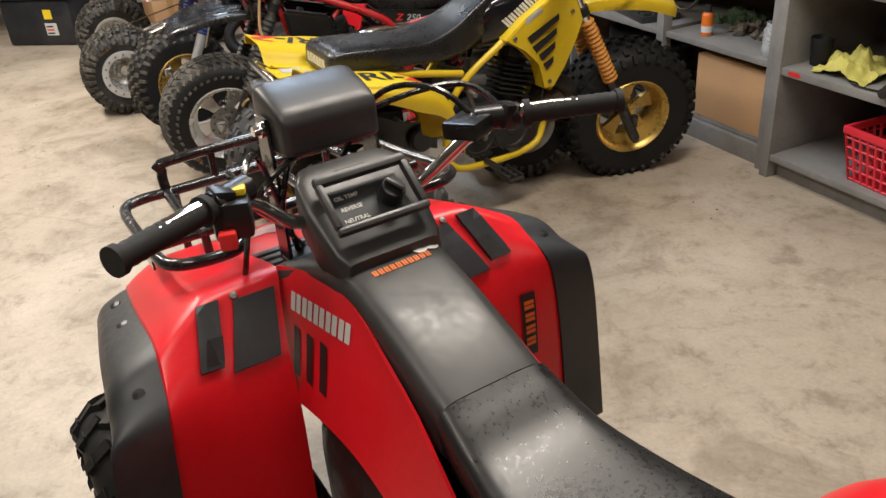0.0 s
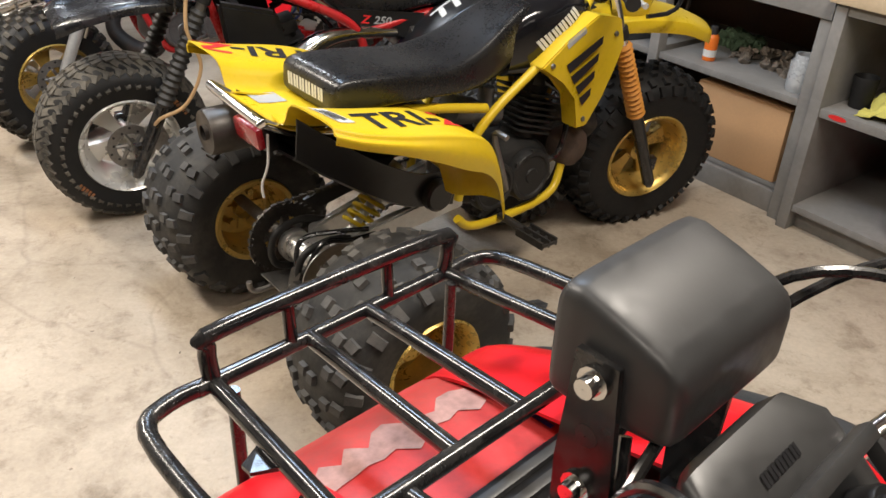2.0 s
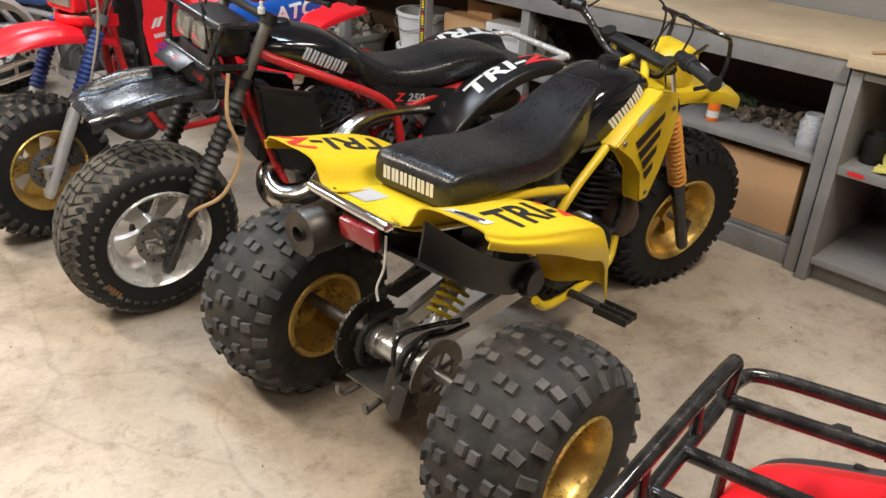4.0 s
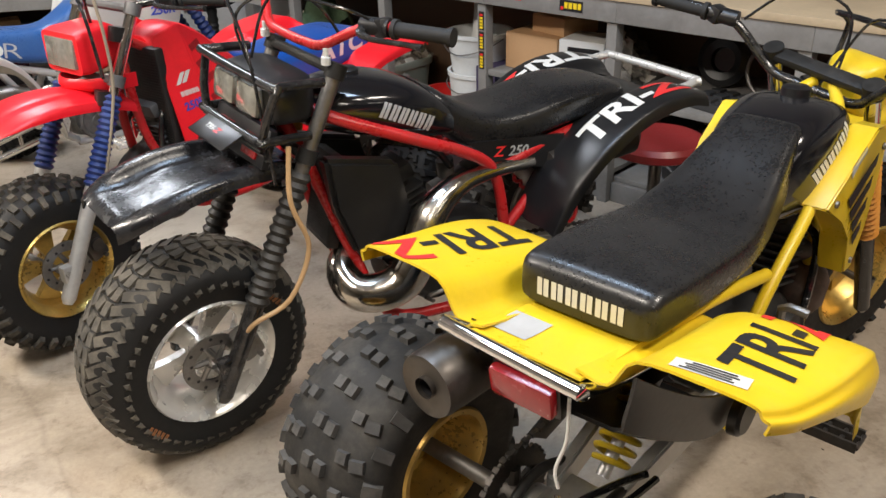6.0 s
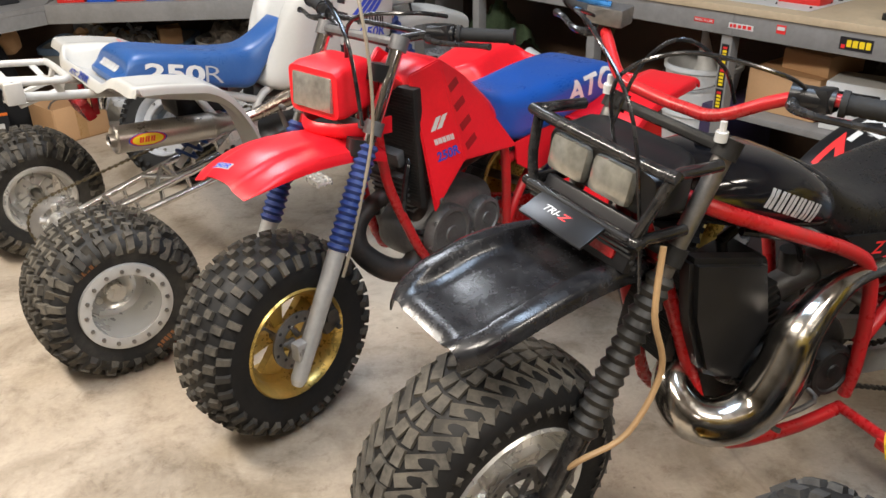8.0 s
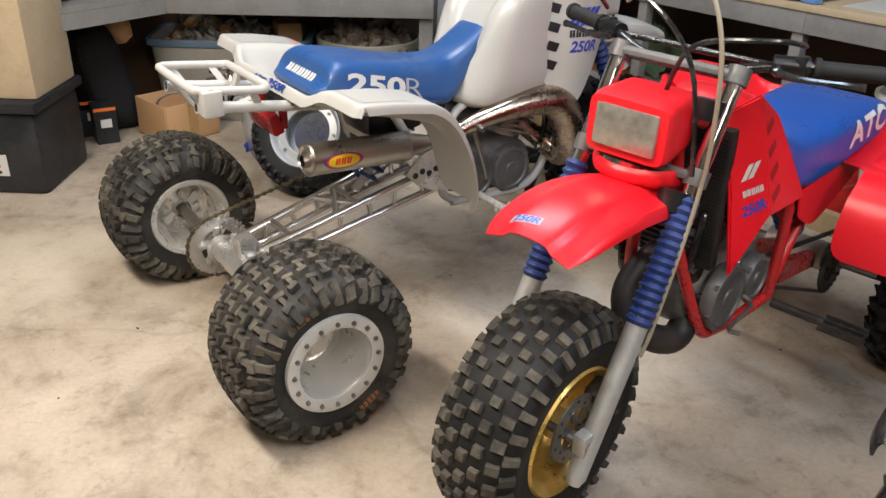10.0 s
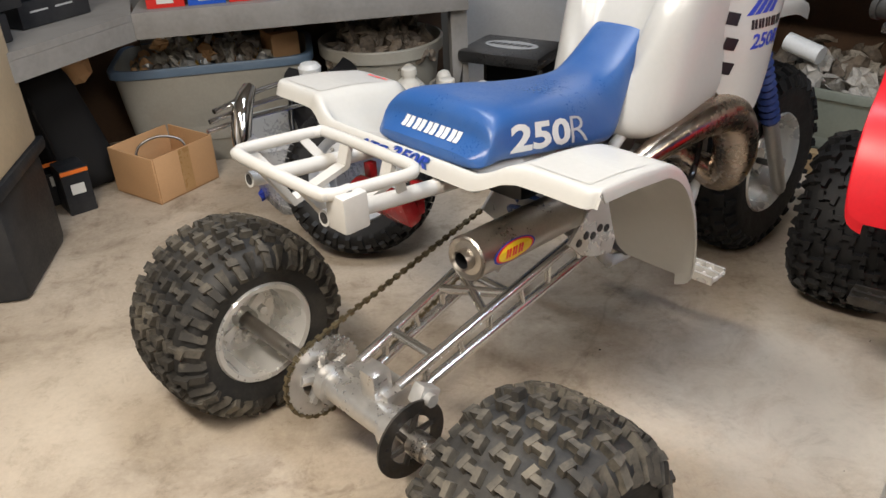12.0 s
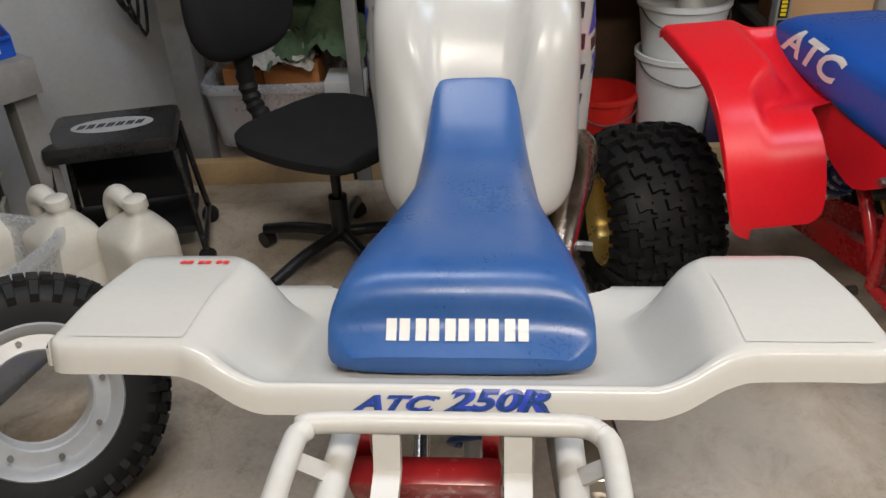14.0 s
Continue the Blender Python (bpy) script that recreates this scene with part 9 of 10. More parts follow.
bucket(bench(2.36, 0.26, 0.0), 0.15, 0.36, GLASS_WHITE, "white plastic bucket under the bench")
bucket(bench(2.36, 0.26, 0.345), 0.155, 0.20, GLASS_WHITE, "white plastic bucket stacked in another")
bucket(bench(2.62, 0.30, 0.0), 0.13, 0.20, BIN_RED, "red plastic bucket under the bench")
t = thing("funnel", "white plastic funnel standing in a bucket", "funnel", bench(2.34, 0.25, 0.50))
bm = B()
lathe(bm, [(0, 0.055), (0.10, 0.018), (0.19, 0.012), (0.19, 0.008), (0.0, 0.045)], (0, 0, 0), (0.15, 0, 1), 24)
part("funnel_cone", bm, GLASS_WHITE, t)
t = thing("storage_crate", "dark purple plastic crate under the bench", "crate", bench(2.20, 0.30, 0.0))
box_part("crate_body", (-0.06, -0.18, 0), (0.06, 0.2, 0.42), material("purple_plastic", (0.06, 0.045, 0.10), 0.5, vary=0.15, bump=0.03), t, 0.01)
t = thing("spray_bottle", "white spray bottle under the bench", "spray bottle", bench(2.74, 0.17, 0.0))
bm = B()
lathe(bm, [(0, 0.0005), (0, 0.036), (0.15, 0.036), (0.20, 0.014), (0.23, 0.014)], (0, 0, 0), (0, 0, 1), 20)
part("bottle_body", bm, JUG, t)
bm = B()
block(bm, 0.075, 0.024, 0.03, at(0.012, 0, 0.245), 0.005)
rod(bm, (0.03, 0, 0.235), (0.04, 0, 0.19), 0.006, seg=8)
part("trigger", bm, RED_STICKER, t)
t = thing("black_box", "small black printed box on the floor", "box", bench(2.66, 0.10, 0.0))
box_part("carton", (-0.07, -0.04, 0), (0.07, 0.04, 0.085), TOTE_BLACK, t, 0.003)
for z in (0.02, 0.05):
    box_part("print_bar", (-0.05, -0.0415, z), (0.04, -0.0405, z + 0.010), GREY_STICKER, t)
# sage tote, filled
open_tote("storage_tote", bench(3.16, 0.28, 0.0), 0.56, 0.40, 0.30, TOTE_GREEN, TOTE_GREEN, "sage green storage tote heaped with parts")
scrap_heap("tote_parts", bench(3.16, 0.28, 0.24), 0.48, 0.32, 0.13, 50, PAPER, "white and grey wrapped parts in the tote", (0.06, 0.13), 12)
scrap_heap("tote_parts", bench(3.20, 0.40, 0.26), 0.50, 0.30, 0.16, 40, SCRAP, "dark motor parts heaped in the tote", (0.06, 0.13), 13)
t = thing("white_canister", "white canister lying on the heap", "canister", bench(3.24, 0.16, 0.40))
bm = B()
rod(bm, (-0.07, 0, 0), (0.07, 0.02, 0.03), 0.035, seg=18)
part("canister_body", bm, GLASS_WHITE, t)
# clear tote with orange contents, and a rag
open_tote("storage_tote", bench(3.84, 0.30, 0.088), 0.48, 0.38, 0.24, CLEAR_TOTE, CLEAR_TOTE, "clear plastic tote with orange boxes inside", ribs=False)
for k, (x, y, z, sx) in enumerate(((-0.08, -0.02, 0.14, 0.20), (0.10, 0.05, 0.10, 0.16))):
    t = thing("orange_box", "orange cardboard box in the clear tote", "box", bench(3.84 + x, 0.30 + y, 0.115, 12 * k), "orange boxes")
    box_part("carton", (-sx / 2, -0.08, 0), (sx / 2, 0.08, z + 0.12), material("orange_card", (0.50, 0.20, 0.06), 0.7, vary=0.12, bump=0.03), t, 0.003)
t = thing("small_bin", "white plastic divider tray on the tote", "tray", bench(3.56, 0.18, 0.088))
for k in range(3):
    box_part("tray", (-0.07, -0.08, 0.085 * k), (0.07, 0.08, 0.085 * k + 0.078), GLASS_WHITE, t, 0.006)
crumpled("green_jacket", bench(3.66, 0.30, 0.37), 0.36, 0.34, 0.26, CLOTH_GREEN, "crumpled green cloth over the tote", "cloth", 14)
crumpled("striped_rag", bench(3.80, 0.22, 0.37), 0.26, 0.18, 0.10, PAPER, "pale patterned rag over the tote", "cloth", 15)
# worktop things
crumpled("blue_towel", bench(2.93, 0.14, 0.843), 0.40, 0.30, 0.05, CLOTH_BLUE, "folded blue towel on the worktop", "towel", 16)
scrap_heap("bolts", bench(2.18, 0.28, 0.843), 0.62, 0.36, 0.02, 90, DARK_STEEL, "loose bolts and small tools on the worktop", (0.015, 0.045), 17)
t = thing("paper_sheet", "pale paper sheet spread on the worktop", "paper", bench(2.25, 0.28, 0.8428))
box_part("sheet", (-0.40, -0.22, 0), (0.40, 0.22, 0.0012), WHITE_STICKER, t)
t = thing("parts_tray", "red parts tray on the worktop", "tray", bench(1.95, 0.22, 0.843))
box_part("tray_body", (-0.08, -0.05, 0), (0.08, 0.05, 0.03), BIN_RED, t, 0.004)
t = thing("book", "dark closed book on the worktop", "book", bench(1.50, 0.16, 0.843, 6))
box_part("cover", (-0.11, -0.08, 0), (0.11, 0.08, 0.022), BLACK, t, 0.003)


# ---- the back corner ----
def parts_bin(m, mat, label):
    """A small stacking bin with a sloped open front and its label."""
    t = thing("parts_bin", label, "parts bin", m, "parts bins")
    w, d, h = 0.135, 0.22, 0.10
    box_part("floor_plate", (-w / 2, 0, 0), (w / 2, d, 0.004), mat, t)
    box_part("back_wall", (-w / 2, d - 0.004, 0.0042), (w / 2, d, h), mat, t)
    for s in (1, -1):
        bm = B()
        x = s * w / 2 - (0.004 if s > 0 else 0)
        slab(bm, [(x, 0, 0.0042), (x, d - 0.0042, 0.0042), (x, d - 0.0042, h), (x, 0.07, h), (x, 0, 0.055)], (0.004, 0, 0))
        part("side_wall", bm, mat, t)
    box_part("front_wall", (-w / 2 + 0.0042, 0, 0.0042), (w / 2 - 0.0042, 0.004, 0.055), mat, t)
    box_part("front_lip", (-w / 2 + 0.0042, -0.010, 0.048), (w / 2 - 0.0042, -0.0002, 0.055), mat, t)
    box_part("label_card", (-0.03, -0.0018, 0.015), (0.03, -0.0006, 0.035), WHITE_STICKER, t)
    return t


for k in range(8):
    parts_bin(BENCH2 @ pose(0.10 + 0.148 * k, 0.03, 0.681), BIN_RED if k % 2 == 0 else BIN_BLUE, ("red" if k % 2 == 0 else "blue") + " plastic parts bin with small parts")
    scrap_heap("bin_parts", BENCH2 @ pose(0.10 + 0.148 * k, 0.12, 0.69), 0.11, 0.16, 0.07, 26, (PAPER, SCRAP, SILVER, CARD)[k % 4], "small parts in a bin", (0.02, 0.05), 20 + k)
for k, (x, y, z, a) in enumerate(((-0.55, -0.30, 0.0, 42), (-0.50, -0.26, 0.095, 46), (-0.32, 0.02, 0.0, 40), (-0.28, 0.05, 0.095, 38))):
    t = thing("tool_case", "black plastic tool case on the corner bench", "case", at(*O2) @ pose(x, y + 0.05, 0.681 + z, 0, 0, a), "tool cases")
    box_part("case_body", (-0.14, -0.09, 0), (0.14, 0.09, 0.09), TOTE_BLACK, t, 0.008)
    for q in range(2):
        box_part("print_bar", (-0.10 + 0.10 * q, -0.0918, 0.05), (-0.03 + 0.10 * q, -0.0908, 0.056), GREY_STICKER, t)
open_tote("storage_tote", BENCH2 @ pose(0.20, 0.39, 0.0), 0.80, 0.44, 0.415, TOTE_GREY, RIM_BLUE, "large grey tote with blue rim full of scrap")
scrap_heap("scrap_paper", BENCH2 @ pose(0.17, 0.39, 0.36), 0.64, 0.34, 0.14, 60, PAPER, "crumpled paper scrap in the grey tote", (0.04, 0.11), 40)
scrap_heap("scrap_metal", BENCH2 @ pose(0.19, 0.38, 0.365), 0.60, 0.34, 0.14, 70, SILVER, "crumpled foil and tins in the grey tote", (0.03, 0.08), 43)
scrap_heap("scrap_card", BENCH2 @ pose(0.15, 0.38, 0.37), 0.62, 0.34, 0.13, 26, CARD, "torn brown card in the grey tote", (0.03, 0.08), 44)
scrap_heap("scrap_rags", BENCH2 @ pose(0.18, 0.37, 0.365), 0.60, 0.34, 0.13, 40, SCRAP, "dark rags and wires in the grey tote", (0.03, 0.09), 45)
scrap_heap("scrap_brass", BENCH2 @ pose(0.16, 0.36, 0.375), 0.56, 0.30, 0.13, 14, GOLD, "yellow metal bits in the grey tote", (0.02, 0.05), 46)
cardboard_box(BENCH2 @ pose(0.48, 0.36, 0.37, 0, 0, 20), 0.12, 0.14, 0.11, "small brown cardboard box lying in the tote")
t = thing("trash_can", "round grey plastic trash can full of scrap", "trash can", BENCH2 @ pose(0.90, 0.30, 0))
bm = B()
lathe(bm, [(0, 0.0005), (0, 0.20), (0.38, 0.245), (0.385, 0.262), (0.43, 0.265), (0.435, 0.255), (0.40, 0.235), (0.02, 0.19)], (0, 0, 0), (0, 0, 1), 44)
part("can_wall", bm, TOTE_GREY, t)
for k in range(4):
    a = radians(-140 + 35 * k)
    bm = B()
    block(bm, 0.012, 0.07, 0.13, at(math.cos(a) * 0.235, math.sin(a) * 0.235, 0.20) @ pose(0, 0, 0, 0, 0, math.degrees(a)) @ pose(0, 0, 0, 0, 6, 0), 0.003)
    part("can_rib", bm, TOTE_GREY, t)
scrap_heap("scrap_cardboard", BENCH2 @ pose(0.90, 0.30, 0.39), 0.40, 0.40, 0.14, 80, SCRAP, "brown scrap heaped in the trash can", (0.05, 0.13), 41)
# black bag chair leaning in the corner
t = thing("folded_chair", "black folded cushion chair leaning in the corner", "chair", pose(-2.56, 7.16, 0, 0, 0, 25))
bm = B()
loft(bm, [ring(-0.14, 0.15, 0.02, 0.40, 5, lean=-0.05), ring(-0.10, 0.18, 0.0, 0.50, 5, lean=-0.08), ring(0.02, 0.18, 0.0, 0.54, 5, lean=-0.10), ring(0.08, 0.16, 0.0, 0.50, 5, lean=-0.10), ring(0.11, 0.12, 0.04, 0.42, 5, lean=-0.10)], 3)
part("cushion", bm, FABRIC_BLACK, t)
for s in (1, -1):
    bm = B()
    tube(bm, [(-0.13, s * 0.155, 0.04), (-0.15, s * 0.168, 0.22), (-0.175, s * 0.160, 0.42), (-0.14, s * 0.13, 0.50), (0.0, s * 0.15, 0.53)], 0.006, 8, 4)
    part("piping", bm, BLACK, t, "raised black seam piping")
bm = B()
tube(bm, [(-0.02, -0.06, 0.53), (-0.03, -0.05, 0.575), (-0.03, 0.05, 0.575), (-0.02, 0.06, 0.53)], 0.009, 8, 4)
part("carry_strap", bm, FABRIC_BLACK, t)
t = thing("paper_bag", "torn brown paper bag on the black cushion", "paper bag", pose(-2.50, 7.10, 0.50))
bm = B()
bmesh.ops.create_icosphere(bm, subdivisions=2, radius=0.07)
for v in bm.verts:
    v.co = V(v.co.x * 1.1, v.co.y * 0.8, v.co.z * 1.3) * (1 + 0.25 * noise.noise(v.co * 18))
part("bag_body", bm, CARD, t, sharp=20)
# black lidded tote with a wooden box on it
t = thing("storage_tote", "black lidded storage tote with yellow and white labels", "tote", pose(-2.95, 6.48, 0, 0, 0, -12))
bm = B()
block(bm, 0.60, 0.42, 0.34, at(0, 0, 0.17), 0.03)
part("tote_body", bm, TOTE_BLACK, t)
bm = B()
block(bm, 0.64, 0.46, 0.045, at(0, 0, 0.365), 0.015)
part("tote_lid", bm, TOTE_BLACK, t)
box_part("label_card", (0.06, -0.2130, 0.08), (0.16, -0.2112, 0.17), WHITE_STICKER, t)
box_part("label_card", (0.07, -0.2130, 0.20), (0.14, -0.2112, 0.27), YELLOW_STICKER, t)
for q in range(3):
    box_part("print_bar", (0.07, -0.2142, 0.09 + 0.025 * q), (0.13, -0.2132, 0.102 + 0.025 * q), (BLACK_STICKER, RED_STICKER, BLACK_STICKER)[q], t)
t = thing("wooden_box", "plain pale plywood box on the black tote", "box", pose(-2.91, 6.48, 0.388, 0, 0, -12))
box_part("box_body", (-0.27, -0.18, 0), (0.27, 0.18, 0.52), PLY_TOP, t, 0.012)
box_part("box_lid", (-0.275, -0.185, 0.5202), (0.275, 0.185, 0.545), PLY_TOP, t, 0.005)
for k, (x, y, sx, sz) in enumerate(((-2.58, 6.88, 0.10, 0.18), (-2.66, 7.00, 0.14, 0.13))):
    t = thing("black_carton", "small black printed carton on the floor", "box", pose(x, y, 0, 0, 0, 20), "black cartons")
    box_part("carton", (-sx / 2, -0.06, 0), (sx / 2, 0.06, sz), TOTE_BLACK, t, 0.003)
    box_part("label_card", (-0.025, -0.0618, 0.08), (0.025, -0.0606, 0.12), WHITE_STICKER, t)
    box_part("print_bar", (-0.05, -0.0618, 0.16), (0.05, -0.0606, 0.175), ORANGE_STICKER, t)
# open box on the floor
ang = math.degrees(math.atan2(6.956 - 6.793, -2.071 + 2.31))
cardboard_box(pose(-2.245, 6.955, 0, 0, 0, ang + 2), 0.285, 0.265, 0.185, "open tan cardboard box on the floor", True)
t = thing("wire_loop", "thin silver wire loop in the open box", "wire", pose(-2.25, 6.95, 0.09))
bm = B()
tube(bm, [(-0.10, 0, 0), (-0.08, 0.02, 0.075), (0, 0.03, 0.105), (0.08, 0.02, 0.085), (0.10, 0.0, 0.04)], 0.005, 8, 5)
part("wire_run", bm, STEEL, t)
# clear tote with pipes, a silencer and a black chest guard
open_tote("storage_tote", pose(-1.57, 6.66, 0, 0, 0, 12), 0.76, 0.34, 0.30, CLEAR_TOTE, CLEAR_TOTE, "clear plastic tote holding parts and coloured bits", ribs=False)
scrap_heap("tote_bits", pose(-1.66, 6.69, 0.02), 0.50, 0.26, 0.10, 60, BLUE_STICKER, "blue and red small bits in the tote", (0.03, 0.07), 50)
t = thing("chrome_silencer", "chrome tapered silencer leaning on the tote", "silencer", pose(-1.92, 6.55, 0.29))
bm = B()
tube(bm, [(-0.055, -0.10, -0.03), (-0.045, -0.08, 0.03), (-0.02, -0.03, 0.12), (0.02, 0.03, 0.17)], 0.03, 18, 4, radii=[0.016, 0.033, 0.036, 0.024])
part("silencer_body", bm, CHROME, t)
for k in range(3):
    t = thing("handlebar_tube", "chrome handlebar tube lying on the tote", "tube", pose(-1.84, 6.62, 0.335 + 0.045 * k, 0, 0, 12 + 9 * k), "chrome tubes")
    bm = B()
    tube(bm, [(-0.24, -0.02, 0), (-0.05, 0.0, 0.01), (0.10, 0.03, 0.0), (0.2, 0.08, -0.02)], 0.009, 10, 4)
    part("tube_run", bm, CHROME, t)
t = thing("chest_guard", "black plastic chest guard propped on the tote", "guard", pose(-1.60, 6.74, 0.10, 0, 0, 8))
bm = B()
rows = []
for z, hw, y0 in ((0.0, 0.055, -0.06), (0.05, 0.10, -0.075), (0.13, 0.135, -0.07), (0.22, 0.150, -0.04), (0.28, 0.145, 0.0), (0.31, 0.11, 0.03)):
    rows.append([V(u * hw, y0 + 0.07 * u * u, z + (0.03 * abs(u) if z > 0.2 else 0)) for u in (-1, -0.6, -0.2, 0.2, 0.6, 1)])
sheet(bm, rows, 0.008, 3)
shell = part("guard_shell", bm, BLACK, t)
for z in (0.085, 0.215):
    sticker("label_card", patch(0.10, 0.045), facing((0, -0.1, z), (1, 0, 0), (0, -1, 0.1)), shell, GREY_STICKER, t)
    sticker("label_print", bars(4, 0.07, 0.012, 0.3), facing((0, -0.1, z), (1, 0, 0), (0, -1, 0.1)), shell, BLACK_STICKER, t, "", 0.003)
for s in (1, -1):
    bm = B()
    tube(bm, [(s * 0.14, 0.02, 0.24), (s * 0.165, -0.03, 0.15), (s * 0.15, -0.06, 0.05), (s * 0.10, -0.07, 0.0)], 0.011, 10, 4)
    part("guard_strap", bm, BLACK, t)
bm = B()
lathe(bm, [(0, 0.040), (0.03, 0.044), (0.045, 0.032), (0.05, 0.0005)], (-0.05, 0.035, 0.315), (0, 0, 1), 16)
part("white_cap", bm, GLASS_WHITE, t, "white plastic cap")


# spare wheel leaning by the tote
def spare_wheel(m):
    t = thing("spare_wheel", "knobby spare wheel with bare silver rim on the floor", "wheel", m)
    rim = wheel(t, "wheel_rim", (0, 0, 0), 0.240, 0.17, 0.146, "square", "open", material("silver_painted_rim", (0.52, 0.53, 0.54), 0.42, metal=0.3, vary=0.08, bump=0.03), RUBBER_CLEAN, None, 1)
    for y0 in (0.045, -0.045):
        bm = B()
        lathe(bm, [(y0, 0.136), (y0 + 0.004, 0.100), (y0, 0.096), (y0 - 0.004, 0.100), (y0 - 0.004, 0.136)], (0, 0, 0), (0, 1, 0), 48)
        part("rim_flange", bm, rim.data.materials[0], rim)
    for k in range(8):
        a = k * math.tau / 8
        bm = B()
        lathe(bm, [(0.049, 0.006), (0.057, 0.006), (0.057, 0.0005)], (math.sin(a) * 0.118, 0, math.cos(a) * 0.118), (0, 1, 0), 8)
        part("rim_bolt", bm, STEEL, rim)


spare_wheel(pose(-1.63, 6.16, 0.240, 28, 0, 152))


def jug(m, label):
    """A milky jug: oblong body, neck and cap at one end, a moulded grip behind it."""
    t = thing("plastic_jug", label, "jug", m, "jugs")
    bm = B()
    rings = []
    for k, z, dx in ((0.88, 0.0, 0), (1.0, 0.012, 0), (1.0, 0.17, 0), (0.985, 0.174, 0), (1.0, 0.178, 0), (1.0, 0.235, 0), (0.94, 0.262, -0.002), (0.72, 0.292, -0.012), (0.44, 0.318, -0.030), (0.31, 0.330, -0.038), (0.30, 0.345, -0.040)):
        n = 32
        e = 5 if k > 0.9 else 2.6
        rings.append([V(dx + 0.098 * k * math.copysign(abs(math.cos(a)) ** (2 / e), math.cos(a)), 0.080 * k * math.copysign(abs(math.sin(a)) ** (2 / e), math.sin(a)), z) for a in [math.tau * (i + 0.5) / n for i in range(n)]])
    loft(bm, rings, 2)
    part("jug_body", bm, JUG, t)
    bm = B()
    tube(bm, [(-0.030, 0, 0.322), (0.0, 0, 0.345), (0.045, 0, 0.352), (0.080, 0, 0.325), (0.090, 0, 0.27), (0.085, 0, 0.225)], 0.026, 14, 4, radii=[0.016, 0.024, 0.028, 0.028, 0.026, 0.02])
    part("jug_grip", bm, JUG, t)
    bm = B()
    lathe(bm, [(0, 0.031), (0.004, 0.0315), (0.026, 0.030), (0.029, 0.026), (0.029, 0.0005)], (-0.040, 0, 0.341), (0, 0, 1), 26)
    part("jug_cap", bm, JUG, t)


for x, y, a in ((-1.155, 6.655, 78), (-1.072, 6.460, 76), (-1.245, 6.86, 80)):
    jug(pose(x, y, 0, 0, 0, a), "milky white plastic jug with cap on the floor")

# folding stool on castors
t = thing("shop_stool", "black folding shop stool with white logo shapes", "stool", pose(-0.845, 6.73, 0, 0, 0, -50))
bm = B()
block(bm, 0.36, 0.27, 0.055, at(0, 0, 0.40), 0.024)
pad = part("seat_pad", bm, VINYL, t)
bm = B()
bm.faces.new([bm.verts.new((math.cos(a * math.tau / 30) * 0.115, math.sin(a * math.tau / 30) * 0.055, 0)) for a in range(30)])
sticker("logo_shape", bm, facing((0, 0.0, 0.43), (1, 0, 0), (0, 0, 1)), pad, GREY_STICKER, t, "", 0.001)
sticker("logo_shape", bars(7, 0.19, 0.030, 0.3, 0.3), facing((0, 0.0, 0.43), (1, 0, 0), (0, 0, 1)), pad, BLACK_STICKER, t, "", 0.002)
box_part("tool_tray", (-0.18, -0.11, 0.10), (0.18, 0.12, 0.125), BLACK, t, 0.006)
box_part("back_cloth", (-0.17, 0.10, 0.13), (0.17, 0.108, 0.37), FABRIC_BLACK, t)
for sx in (1, -1):
    for sy in (1, -1):
        bm = B()
        tube(bm, [(sx * 0.17, sy * 0.10, 0.375), (sx * 0.185, sy * 0.12, 0.20), (sx * 0.20, sy * 0.14, 0.05)], 0.010, 8, 2)
        leg = part("leg", bm, BLACK_TUBE, t)
        bm = B()
        rod(bm, (sx * 0.20, sy * 0.14 - 0.012, 0.028), (sx * 0.20, sy * 0.14 + 0.012, 0.028), 0.027, seg=16)
        part("castor", bm, RUBBER_CLEAN, leg)
    bm = B()
    rod(bm, (sx * 0.20, -0.14, 0.06), (sx * 0.20, 0.14, 0.06), 0.009)
    part("rail", bm, BLACK_TUBE, t)
# office chair
t = thing("office_chair", "black fabric office chair with a ribbed back stem", "chair", pose(-0.63, 6.12, 0, 0, 0, 79))
bm = B()
loft(bm, [ring(-0.22, 0.11, 0.405, 0.435, 3), ring(-0.20, 0.17, 0.395, 0.448, 3.4), ring(-0.06, 0.215, 0.39, 0.455, 3.6), ring(0.10, 0.22, 0.39, 0.455, 3.6), ring(0.19, 0.18, 0.395, 0.45, 3.4), ring(0.215, 0.12, 0.405, 0.437, 3)], 3)
part("seat_pad", bm, FABRIC_BLACK, t)
bm = B()
loft(bm, [ring(-0.02, 0.15, 0.61, 0.90, 3), ring(0.0, 0.18, 0.585, 0.93, 3), ring(0.03, 0.18, 0.585, 0.93, 3), ring(0.05, 0.15, 0.61, 0.90, 3)], 2)
moved(bm, at(0.29, 0, 0))
part("backrest", bm, FABRIC_BLACK, t)
bm = B()
n = 24
pts = catmull([(0.10, 0, 0.385), (0.28, 0, 0.40), (0.335, 0, 0.50), (0.325, 0, 0.66)], 8)
tube(bm, pts, 0.03, 14, radii=[0.030 if k % 2 else 0.024 for k in range(len(pts))])
part("back_stem", bm, RUBBER_CLEAN, t)
bm = B()
rod(bm, (0, 0, 0.08), (0, 0, 0.22), 0.028, seg=16)
rod(bm, (0, 0, 0.22), (0, 0, 0.395), 0.015, seg=16)
part("gas_lift", bm, BLACK, t)
bm = B()
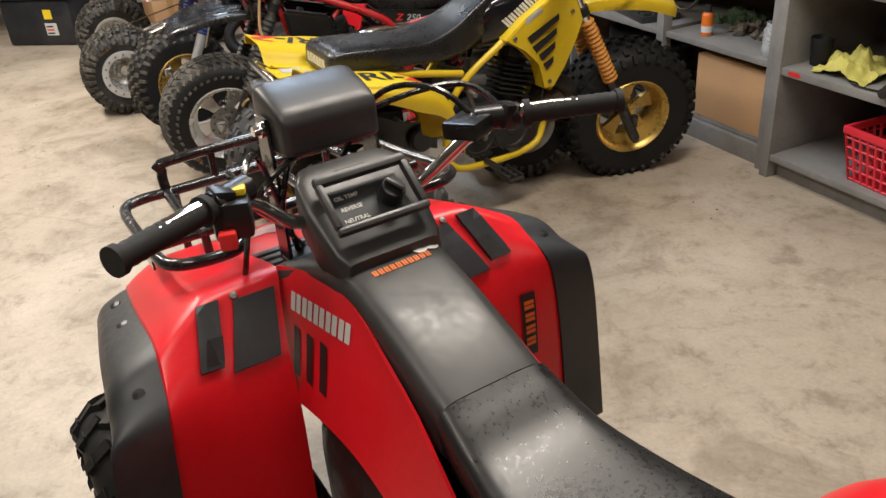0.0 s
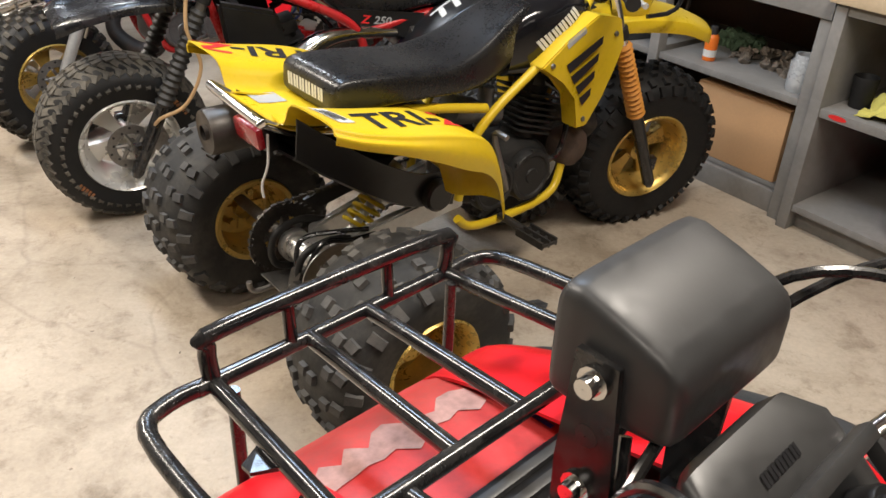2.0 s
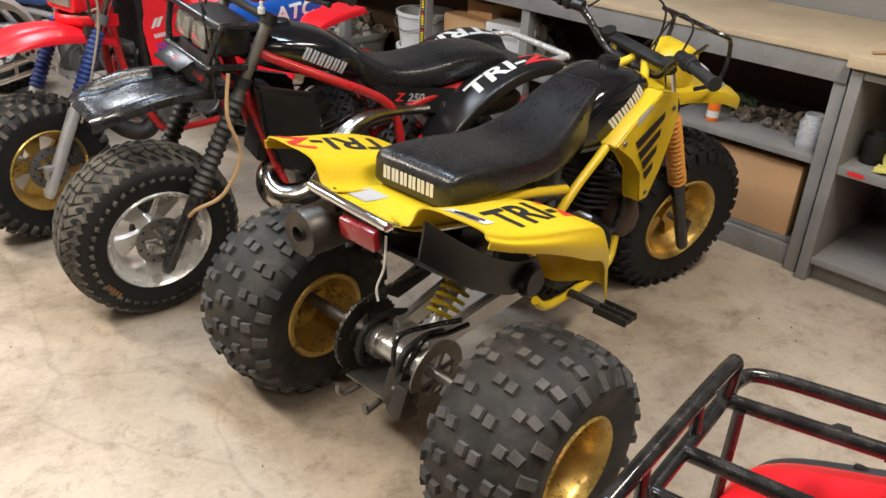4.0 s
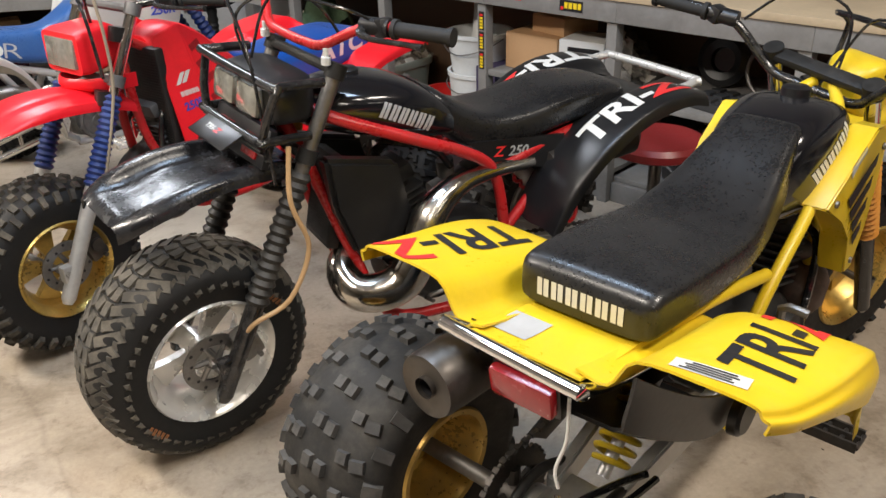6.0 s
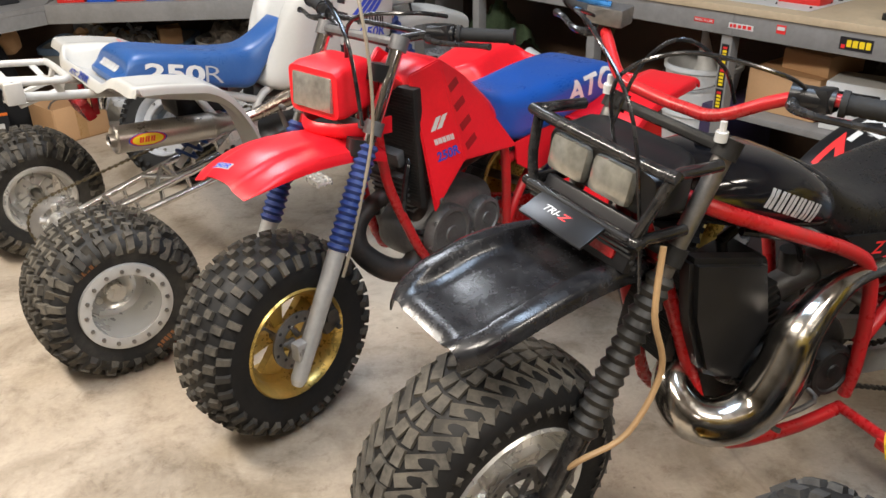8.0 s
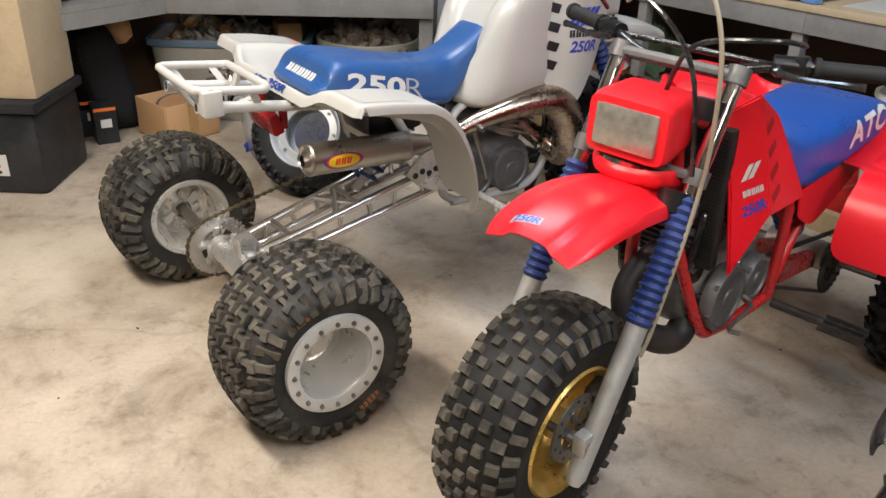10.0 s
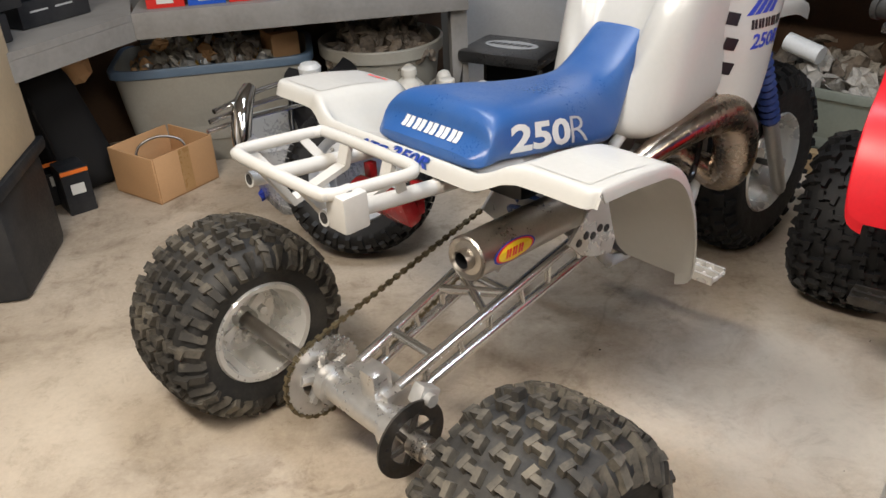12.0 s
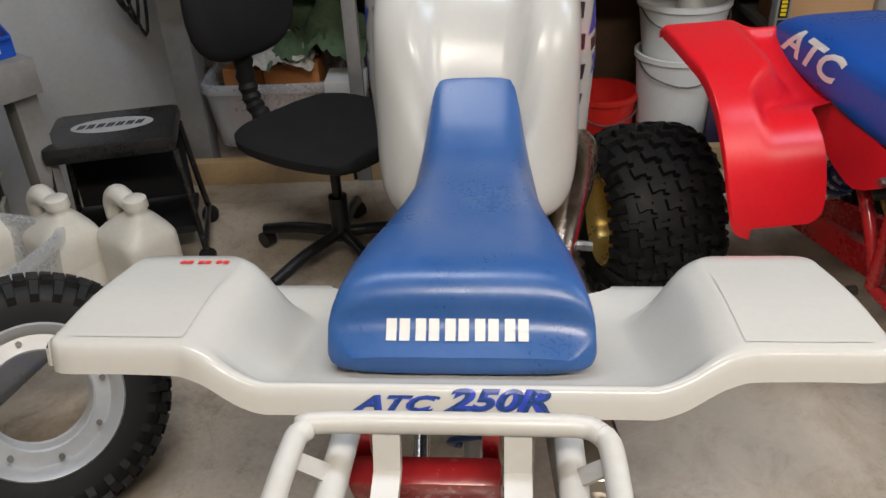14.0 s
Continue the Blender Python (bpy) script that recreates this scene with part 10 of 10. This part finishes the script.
tube(bm, [(0.03, -0.06, 0.385), (0.03, -0.10, 0.31), (0.03, -0.11, 0.22)], 0.006, 8, 3)
part("height_lever", bm, BLACK, t)
for k in range(5):
    a = k * math.tau / 5 + 0.3
    bm = B()
    tube(bm, [(0, 0, 0.10), (math.cos(a) * 0.14, math.sin(a) * 0.14, 0.09), (math.cos(a) * 0.27, math.sin(a) * 0.27, 0.06)], 0.018, 10, 3)
    foot = part("foot", bm, BLACK, t)
    bm = B()
    c = V(math.cos(a) * 0.27, math.sin(a) * 0.27, 0.026)
    rod(bm, c - V(0, 0.016, 0), c + V(0, 0.016, 0), 0.026, seg=14)
    part("castor", bm, BLACK, foot)
# cables on the steel panel
for k in range(3):
    t = thing("hanging_cable", "black cable hanging beside the column", "cable", pose(-0.42 + 0.03 * k, 7.10, 0), "hanging cables")
    bm = B()
    tube(bm, [(0, 0, 1.4), (0.02 * k, 0, 1.1), (-0.03, 0, 0.8), (0.04, 0.0, 0.6 - 0.05 * k), (0.08, 0, 0.7)], 0.006, 8, 5)
    part("cable_run", bm, BLACK_TUBE, t)
# small oil rag bits and debris on the floor
scrap_heap("floor_debris", pose(-0.9, 3.2, 0.0), 4.4, 4.4, 0.001, 70, DARK_STEEL, "tiny dark bits of debris on the floor", (0.004, 0.010), 60)
# door in the west wall
t = thing("door_1", "plain grey steel door in the west wall", "door", pose(-4.235, 5.6, 0), kind="structure")
box_part("door_leaf", (-0.062, -0.45, 0.01), (-0.02, 0.45, 2.04), STEEL_GREY, t, 0.003)
for y0, y1 in ((-0.53, -0.455), (0.455, 0.53)):
    box_part("door_frame", (-0.063, y0, 0), (0.0, y1, 2.05), WHITE_PAINT, t, 0.003)
box_part("door_frame", (-0.063, -0.53, 2.052), (0.0, 0.53, 2.12), WHITE_PAINT, t, 0.003)
bm = B()
lathe(bm, [(0, 0.012), (0.03, 0.012), (0.035, 0.026), (0.06, 0.026), (0.065, 0.0005)], (-0.02, -0.38, 1.0), (1, 0, 0), 18)
part("door_knob", bm, STEEL, t)
